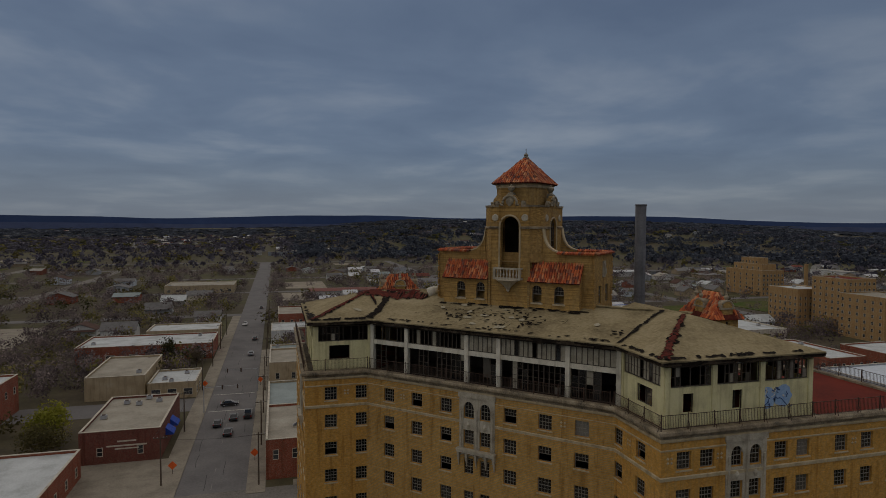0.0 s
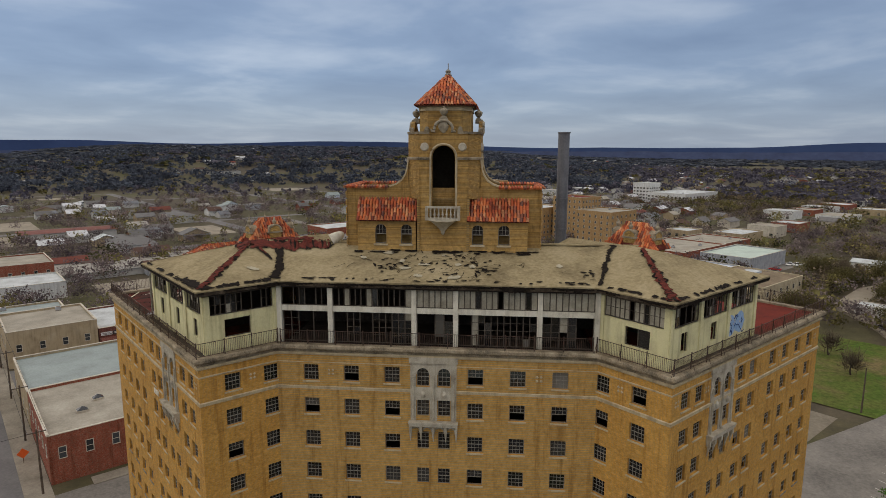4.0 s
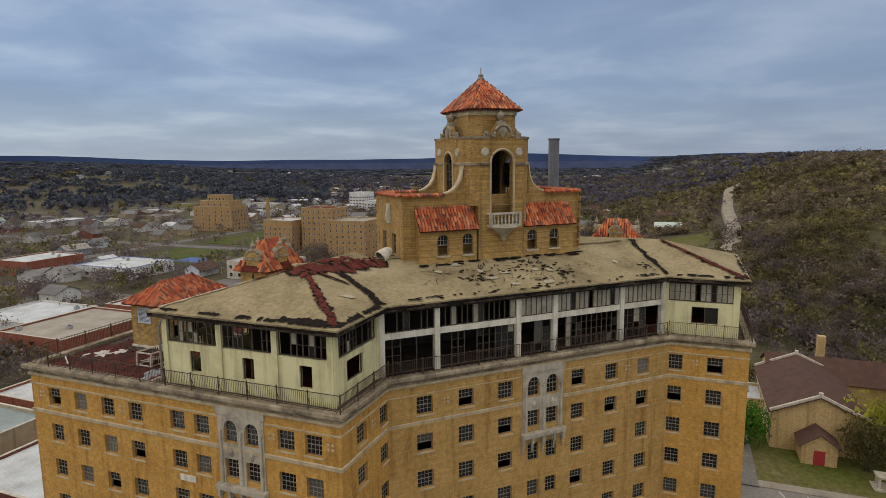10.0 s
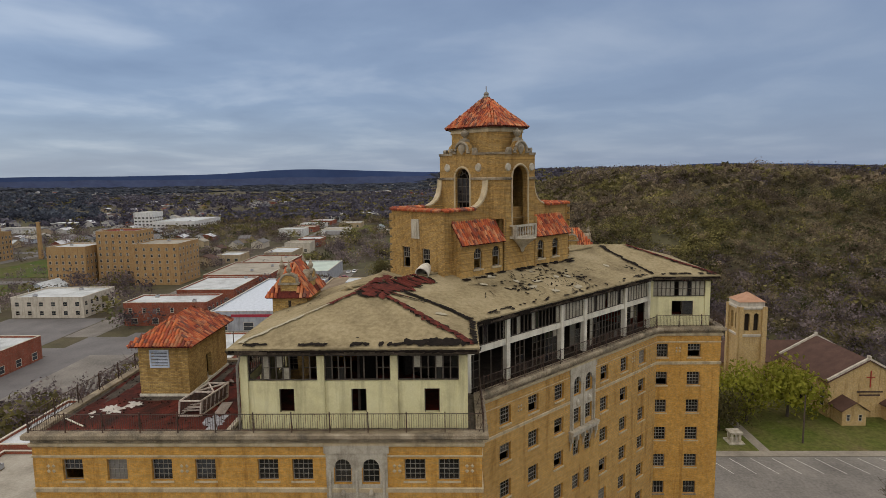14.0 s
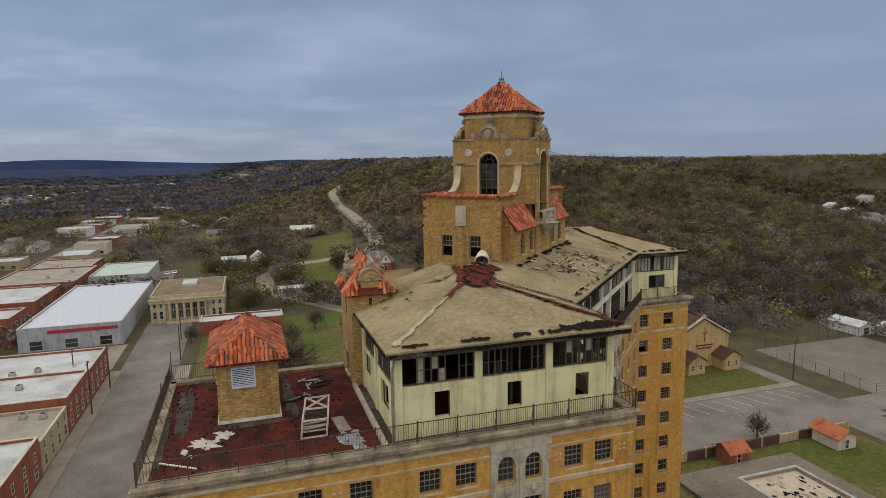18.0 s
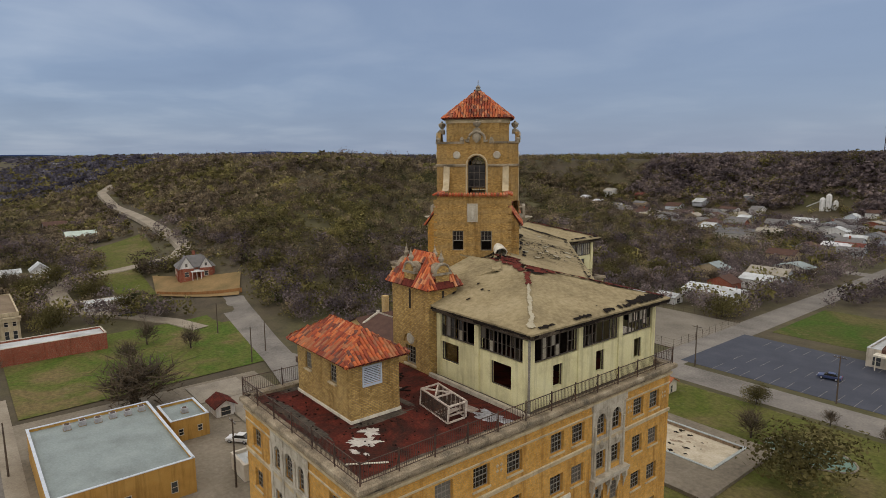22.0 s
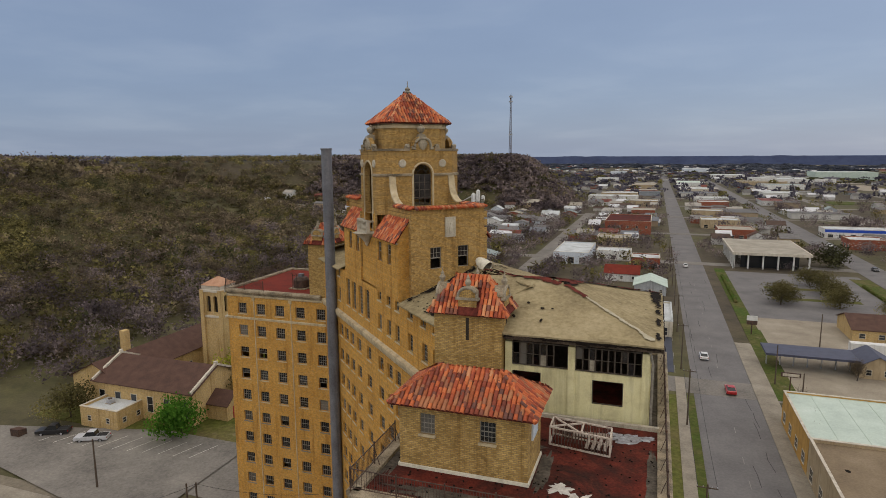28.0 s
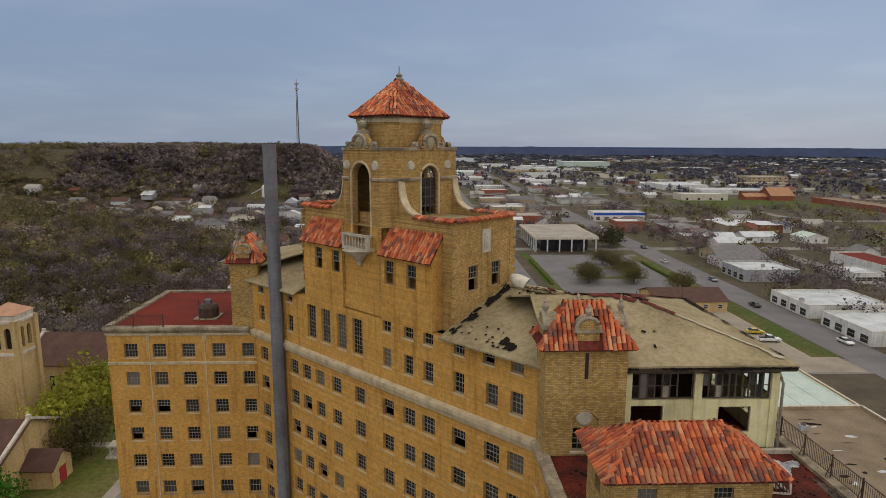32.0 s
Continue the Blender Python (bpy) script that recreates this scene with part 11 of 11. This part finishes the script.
for k in range(7):
    vehicle("car", ("white", "dark", "grey")[k % 3], {"white": (0.7, 0.7, 0.68), "dark": (0.03, 0.032, 0.036), "grey": (0.2, 0.22, 0.24)}[("white", "dark", "grey")[k % 3]], -84 + (k % 2) * 4 - 2, -40 - k * 37, -90 if k % 2 else 90, "small car driving along the highway")
for k in range(8):
    vehicle("car", ("white", "dark", "silver")[k % 3], {"white": (0.7, 0.7, 0.68), "dark": (0.03, 0.032, 0.036), "silver": (0.52, 0.53, 0.55)}[("white", "dark", "silver")[k % 3]], -94.5 - (k // 4) * 6, -70 - (k % 4) * 3.2, 90, "car parked in the dealer's row")
for k in range(4):
    vehicle("car", ("white", "grey", "silver", "dark")[k], {"white": (0.7, 0.7, 0.68), "grey": (0.2, 0.22, 0.24), "silver": (0.52, 0.53, 0.55), "dark": (0.03, 0.032, 0.036)}[("white", "grey", "silver", "dark")[k]], 222, 100 + k * 3.2 - 4, 0, "car parked behind the post office")
tl = thing("box_trailer", (-48, -56, 0), "white box trailer parked by the restaurant", "trailer")
part("box", MB().box(-53, -57.2, 1.1, -43, -54.8, 3.9), M_WALLW, tl)
for x in (-51.5, -50.3):
    for y in (-57.0, -55.0):
        part("wheel", MB().tube([(x, y - 0.15, 0.5), (x, y + 0.15, 0.5)], 0.5, 12), M_TYRE, tl)
part("leg", MB().box(-44.5, -56.2, 0, -44.3, -55.8, 1.1), M_STEEL, tl)

# ---- poles, wires, signs, mast ----
POLE = []


def pole(x, y, h=10.5, arms=1, lean=0.0, label="dark wooden utility pole with crossarm"):
    z = terrain(x, y)
    root = thing("utility_pole", (x, y, z), label, "pole", "utility poles")
    part("shaft", MB().tube([(x, y, z - 0.2), (x + lean, y, z + h)], [0.17, 0.11], 7), M_WOOD, root)
    for k in range(arms):
        zz = z + h - 0.5 - k * 1.0
        part("crossarm", MB().box(x + lean - 1.2, y - 0.06, zz, x + lean + 1.2, y + 0.06, zz + 0.12), M_WOOD, root)
        for s in (-1.1, -0.5, 0.5, 1.1):
            part("insulator", MB().tube([(x + lean + s, y, zz + 0.12), (x + lean + s, y, zz + 0.3)], 0.05, 5), M_METAL, root)
    POLE.append((x, y, z + h))
    return root


line_e = [(-3.4, y) for y in (40, -2, -34, -66, -98, -130, -162, -194)]
for i, (x, y) in enumerate(line_e):
    pole(x, y, 11, 1)
line_n = [(-3.2, y) for y in (116, 137, 160, 182, 212, 243, 275, 310)]
for x, y in line_n:
    pole(x, y, 10, 1)
line_w = [(-20.6, y) for y in (120, 150, 186, 216, 246, 276)]
for x, y in line_w:
    pole(x, y, 9.5, 1)
for x, y in ((-24, -12), (-22.5, -30), (-38, -62), (-55, -70)):
    pole(x, y, 9, 0, label="plain dark pole beside the forecourt")
for x, y, h in ((104, 115, 11), (119, 114.5, 10), (92, 100.6, 9), (112, 101, 9), (135, 101.5, 9), (154, 103, 9), (118, 121, 10), (66, 74, 11), (64.5, 70, 11), (58, 56.5, 9), (61, 55, 7.5), (83, 50, 8), (120, 50, 9), (150, 48, 9), (49.5, -29.5, 10), (20, -30, 10), (72, -29, 9), (102, -34, 9), (74.5, 2, 9), (118, 20, 9), (126, 44, 8)):
    pole(x, y, h, 1 if h > 9.5 else 0, label="dark utility pole by the street" if h > 9.5 else "plain thin wooden pole")
M_WIRE = worn("black_cable", (0.02, 0.02, 0.02), (0.015, 0.015, 0.015), (0.03, 0.03, 0.03), 3, 0.7, 20, 0.0, False)


def wire(a, b, sag, label="thin black overhead cable between poles"):
    a, b = Vector(a), Vector(b)
    pts = [a.lerp(b, k / 8) - Vector((0, 0, sag * 4 * (k / 8) * (1 - k / 8))) for k in range(9)]
    return tagged(part("overhead_cable", MB().tube(pts, 0.025, 4), M_WIRE, None, label, recalc=False), category="cable", group="overhead cables")


for line, h in ((line_e, 10.7), (line_n, 9.7), (line_w, 9.2)):
    for (x0, y0), (x1, y1) in zip(line[:-1], line[1:]):
        for s in (-1.1, 1.1):
            wire((x0 + s, y0, h), (x1 + s, y1, h), 0.6)
wire((66, 74, 10.5), (64.5, 70, 10.5), 0.1)
wire((64.5, 70, 10.5), (58, 56.5, 8.8), 0.6)
wire((58, 56.5, 8.8), (40, 53, 9), 0.8)
wire((-20.6, 120, 9), (-3.2, 116, 9.6), 0.5)
for x, y in ((-19.4, 125), (-4.3, 128), (-20, 187), (-4.6, 188)):
    sg = thing("road_works_sign", (x, y, 0.15), "orange diamond road works sign on a stand", "sign", "road works signs")
    part("board", MB().add([(x, y, 1.0), (x + 0.85, y, 1.85), (x, y, 2.7), (x - 0.85, y, 1.85), (x, y + 0.05, 1.0), (x + 0.85, y + 0.05, 1.85), (x, y + 0.05, 2.7), (x - 0.85, y + 0.05, 1.85)], [(0, 1, 2, 3), (7, 6, 5, 4), (0, 4, 5, 1), (1, 5, 6, 2), (2, 6, 7, 3), (3, 7, 4, 0)]), M_ORANGE, sg)
    part("leg", MB().box(x - 0.04, y + 0.05, 0.1, x + 0.04, y + 0.12, 1.2), M_STEEL, sg)
sgn = thing("pylon_sign", (-23.5, -20.5, 0), "dark rectangular roadside sign on a post", "sign")
part("board", MB().box(-25.3, -20.6, 5.2, -21.7, -20.3, 6.1), M_STEEL, sgn)
part("face", MB().box(-25.0, -20.64, 5.35, -22.0, -20.26, 5.95), M_TRIM, sgn)
part("post", MB().box(-23.6, -20.55, 0, -23.4, -20.35, 5.2), M_STEEL, sgn)
sgn = thing("pylon_sign", (-22.8, -70, 0), "white roadside sign board on a dark base", "sign")
part("board", MB().box(-24.3, -70.2, 4.0, -21.6, -69.8, 5.3), M_WALLW, sgn)
part("base", MB().box(-24.3, -70.15, 2.8, -21.6, -69.85, 4.0), M_STEEL, sgn)
part("post", MB().box(-23.1, -70.1, 0, -22.8, -69.9, 2.8), M_STEEL, sgn)
sgn = thing("banner_sign", (118.6, 120.8, 0), "white and blue banner sign on a pole", "sign")
part("board", MB().box(117.4, 120.7, 5.2, 119.6, 120.85, 6.6), M_WALLW, sgn)
part("lower_board", MB().box(117.4, 120.69, 4.2, 119.6, 120.86, 5.2), M_BLUEA, sgn)
part("post", MB().box(118.4, 120.72, 0, 118.56, 120.84, 4.2), M_STEEL, sgn)
for x, y in ((-17.8, 163.5), (-5.2, 181.5)):
    ts = thing("traffic_signal", (x, y, 0), "grey traffic signal mast over the junction", "traffic light", "traffic signals")
    part("post", MB().tube([(x, y, 0), (x, y, 7)], [0.14, 0.1], 8), M_METAL, ts)
    s = 1 if x < -10 else -1
    part("arm", MB().tube([(x, y, 6.6), (x + s * 8.5, y, 6.9)], [0.09, 0.06], 7), M_METAL, ts)
    for k in (4.5, 8.2):
        part("signal_head", MB().box(x + s * k - 0.18, y - 0.18, 6.0, x + s * k + 0.18, y + 0.18, 7.1), M_STEEL, ts)
mast = thing("radio_mast", (148, -511, terrain(148, -511)), "tall lattice radio mast on the ridge", "mast")
zb = terrain(148, -511) - 1
for k in range(3):
    a = math.tau * k / 3
    part("leg", MB().tube([(148 + 1.5 * math.cos(a), -511 + 1.5 * math.sin(a), zb), (148 + 0.5 * math.cos(a), -511 + 0.5 * math.sin(a), 47 + 63)], [0.3, 0.22], 6), M_STEEL, mast)
br_ = MB()
for k in range(26):
    z0, z1 = 48 + k * 2.4, 50.4 + k * 2.4
    r0, r1 = 1.5 - k * 0.038, 1.5 - (k + 1) * 0.038
    for j in range(3):
        a, b = math.tau * j / 3, math.tau * (j + 1) / 3
        br_.bar((148 + r0 * math.cos(a), -511 + r0 * math.sin(a), z0), (148 + r1 * math.cos(b), -511 + r1 * math.sin(b), z1), 0.14)
part("bracing", br_, M_STEEL, mast, recalc=False)
for z in (108, 103, 70):
    part("antenna", MB().box(146.2, -512, z, 149.8, -510, z + 1.4), M_METAL, mast)
part("spike", MB().tube([(148, -511, 110), (148, -511, 114)], [0.15, 0.05], 5), M_STEEL, mast)
zs = terrain(156, -418)
silo = thing("cement_works", (156, -418, zs), "white cement silos below the ridge", "silo")
for x, y, h in ((156, -418, 11), (160, -417, 8), (152, -420, 6)):
    part("silo", MB().tube([(x, y, zs - 1), (x, y, zs + h), (x, y, zs + h + 1.5)], [2, 2, 0.7], 12), M_WALLW, silo)
part("conveyor", MB().bar((157, -418, zs + 9), (170, -414, zs + 2), 0.8), M_METAL, silo)

# ---- hotel yard: wall, pool, fence ----
yw = thing("yard_wall", (49.8, -17, 0), "weathered brown boundary wall along the hotel yard", "wall")
for k in range(12):
    part("panel", MB().box(49.55, -17 + k * 3.9, 0, 49.95, -13.2 + k * 3.9, 1.5), M_BROWNR if k % 3 else M_TAN, yw)
    part("pier", MB().box(49.45, -17.2 + k * 3.9, 0, 50.05, -16.9 + k * 3.9, 1.75), M_TAN, yw)
OCC.append((49, 51, -18, 30))
OCC.append((18, 48, -1, 24))
B0, B1, B2, B3 = 22.5, 41.4, 4.0, 14.6
tp = part("terrace_pool", MB().box(18.5, B3 + 0.45, -0.3, 45.5, 24, 0.62).box(18.5, 0.6, -0.3, 45.5, B2 - 0.45, 0.62).box(18.5, B2 - 0.45, -0.3, B0 - 0.45, B3 + 0.45, 0.62).box(B1 + 0.45, B2 - 0.45, -0.3, 45.5, B3 + 0.45, 0.62), M_YARD, None, "cracked concrete terrace round the drained pool", kind="structure")
tp["category"] = "terrace"
pool = thing("drained_pool", (34, 9, 0), "drained swimming pool with peeling pale floor", "pool")
M_POOLWALL = worn("stained_pool_wall", (0.30, 0.22, 0.145), (0.17, 0.12, 0.08), (0.40, 0.31, 0.22), 0.6)
M_POOLRIM = worn("pale_pool_rim", (0.36, 0.40, 0.38), (0.22, 0.23, 0.21), (0.50, 0.55, 0.53), 0.5, 0.8, 6, 0.2, False)
M_POOLFLOOR = worn("peeling_pool_paint", (0.52, 0.46, 0.33), (0.30, 0.24, 0.16), (0.62, 0.57, 0.45), 0.35, 0.85, 3, 0.3, False)
for x0, x1, y0, y1 in ((B0 - 0.45, B1 + 0.45, B2 - 0.45, B2), (B0 - 0.45, B1 + 0.45, B3, B3 + 0.45), (B0 - 0.45, B0, B2, B3), (B1, B1 + 0.45, B2, B3)):
    part("basin_wall", MB().box(x0, y0, 0, x1, y1, 0.6), M_POOLWALL, pool)
    part("coping", MB().box(x0 - 0.02, y0 - 0.02, 0.6, x1 + 0.02, y1 + 0.02, 0.72), M_POOLRIM, pool)
part("basin_floor", MB().box(B0, B2, -0.1, B1, B3, 0.08), M_POOLFLOOR, pool)
q = random.Random(6)
for k in range(60):
    x, y = q.uniform(27, 41), q.uniform(4.6, 14)
    if q.random() < 0.5:
        x, y = q.gauss(35, 2.5), q.gauss(8.5, 1.8)
    n = 11
    s_ = q.uniform(0.15, 0.7)
    ring = [(min(B1 - 0.1, max(B0 + 0.1, x + s_ * q.uniform(0.25, 1.3) * math.cos(math.tau * j / n))), min(B3 - 0.1, max(B2 + 0.1, y + s_ * q.uniform(0.2, 1.0) * math.sin(math.tau * j / n))), 0.085 + 0.0008 * k) for j in range(n)]
    part("peeled_patch", MB().add([(min(B1 - 0.2, max(B0 + 0.2, x)), min(B3 - 0.2, max(B2 + 0.2, y)), 0.085 + 0.0008 * k)] + ring, [(0, 1 + j, 1 + (j + 1) % n) for j in range(n)]), M_DARK if k % 3 else M_POOLWALL, pool, recalc=False)
p2 = thing("oval_pool", (14, 19, 0), "pale green oval pool slab in the garden", "pool")
part("slab", MB().prism([(15 + 7 * math.cos(math.tau * k / 24), 5 - 8 + 4.5 * math.sin(math.tau * k / 24)) for k in range(24)], 0, 0.14), worn("pool_green", (0.12, 0.2, 0.15), (0.08, 0.14, 0.1), (0.2, 0.3, 0.24), 0.4, 0.7, 5, 0.1, False), p2)
part("edge", MB().tube([(15 + 7 * math.cos(math.tau * k / 24), -3 + 4.5 * math.sin(math.tau * k / 24), 0.15) for k in range(25)], 0.18, 6), M_WALK, p2)
for x0, y0, x1, y1 in ((60, -38, 60, -74), (60, -74, 92, -74), (92, -74, 92, -38), (92, -38, 60, -38)):
    fc = thing("court_fence", (x0, y0, 0), "dark mesh fence round the gravel court", "fence", "court fences")
    a, b = Vector((x0, y0, 0)), Vector((x1, y1, 0))
    n = round((b - a).length / 3.5)
    for k in range(n + 1):
        p = a.lerp(b, k / n)
        part("post", MB().tube([p, p + Vector((0, 0, 2.4))], 0.05, 5), M_STEEL, fc)
    for z in (0.4, 1.0, 1.6, 2.3):
        part("rail", MB().bar(a + Vector((0, 0, z)), b + Vector((0, 0, z)), 0.03), M_STEEL, fc)
for k in range(2):
    dm = thing("rubbish_skip", (112 - k * 52, 40 + k * 61, 0), "brown metal rubbish skip", "skip", "rubbish skips")
    x, y = 112 - k * 52, 41 + k * 60.5
    part("bin", MB().prism([(x - 1, y - 0.8), (x + 1, y - 0.8), (x + 1, y + 0.8), (x - 1, y + 0.8)], 0.1, [1.2, 1.2, 1.5, 1.5]), M_STEEL, dm)
    part("lid", MB().slab([(x - 1.05, y - 0.85, 1.24), (x + 1.05, y - 0.85, 1.24), (x + 1.05, y + 0.85, 1.56), (x - 1.05, y + 0.85, 1.56)], 0.05), M_BROWNR, dm)
# orange plank fence before the hill house
of = thing("plank_fence", (182, 38, terrain(182, 38)), "weathered orange plank fence below the brick house", "fence")
M_PLANK = worn("orange_plank", (0.30, 0.14, 0.05), (0.2, 0.09, 0.03), (0.38, 0.2, 0.08), 1, 0.9, 8, 0.3)
for k in range(34):
    x, y = 183.5 + k * 0.62, 28 + k * 0.66
    z = terrain(x, y)
    part("plank", MB().prism([(x, y), (x + 0.55, y + 0.585), (x + 0.48, y + 0.655), (x - 0.07, y + 0.07)], z - 0.3, z + 1.7), M_PLANK, of)

vehicle("car", "yellow", (0.6, 0.42, 0.02), -66.8, -49, 170, "yellow car parked beside the highway verge")
vehicle("pickup", "white", (0.7, 0.7, 0.68), -66.8, -42, 175, "white pickup parked beside the highway verge")
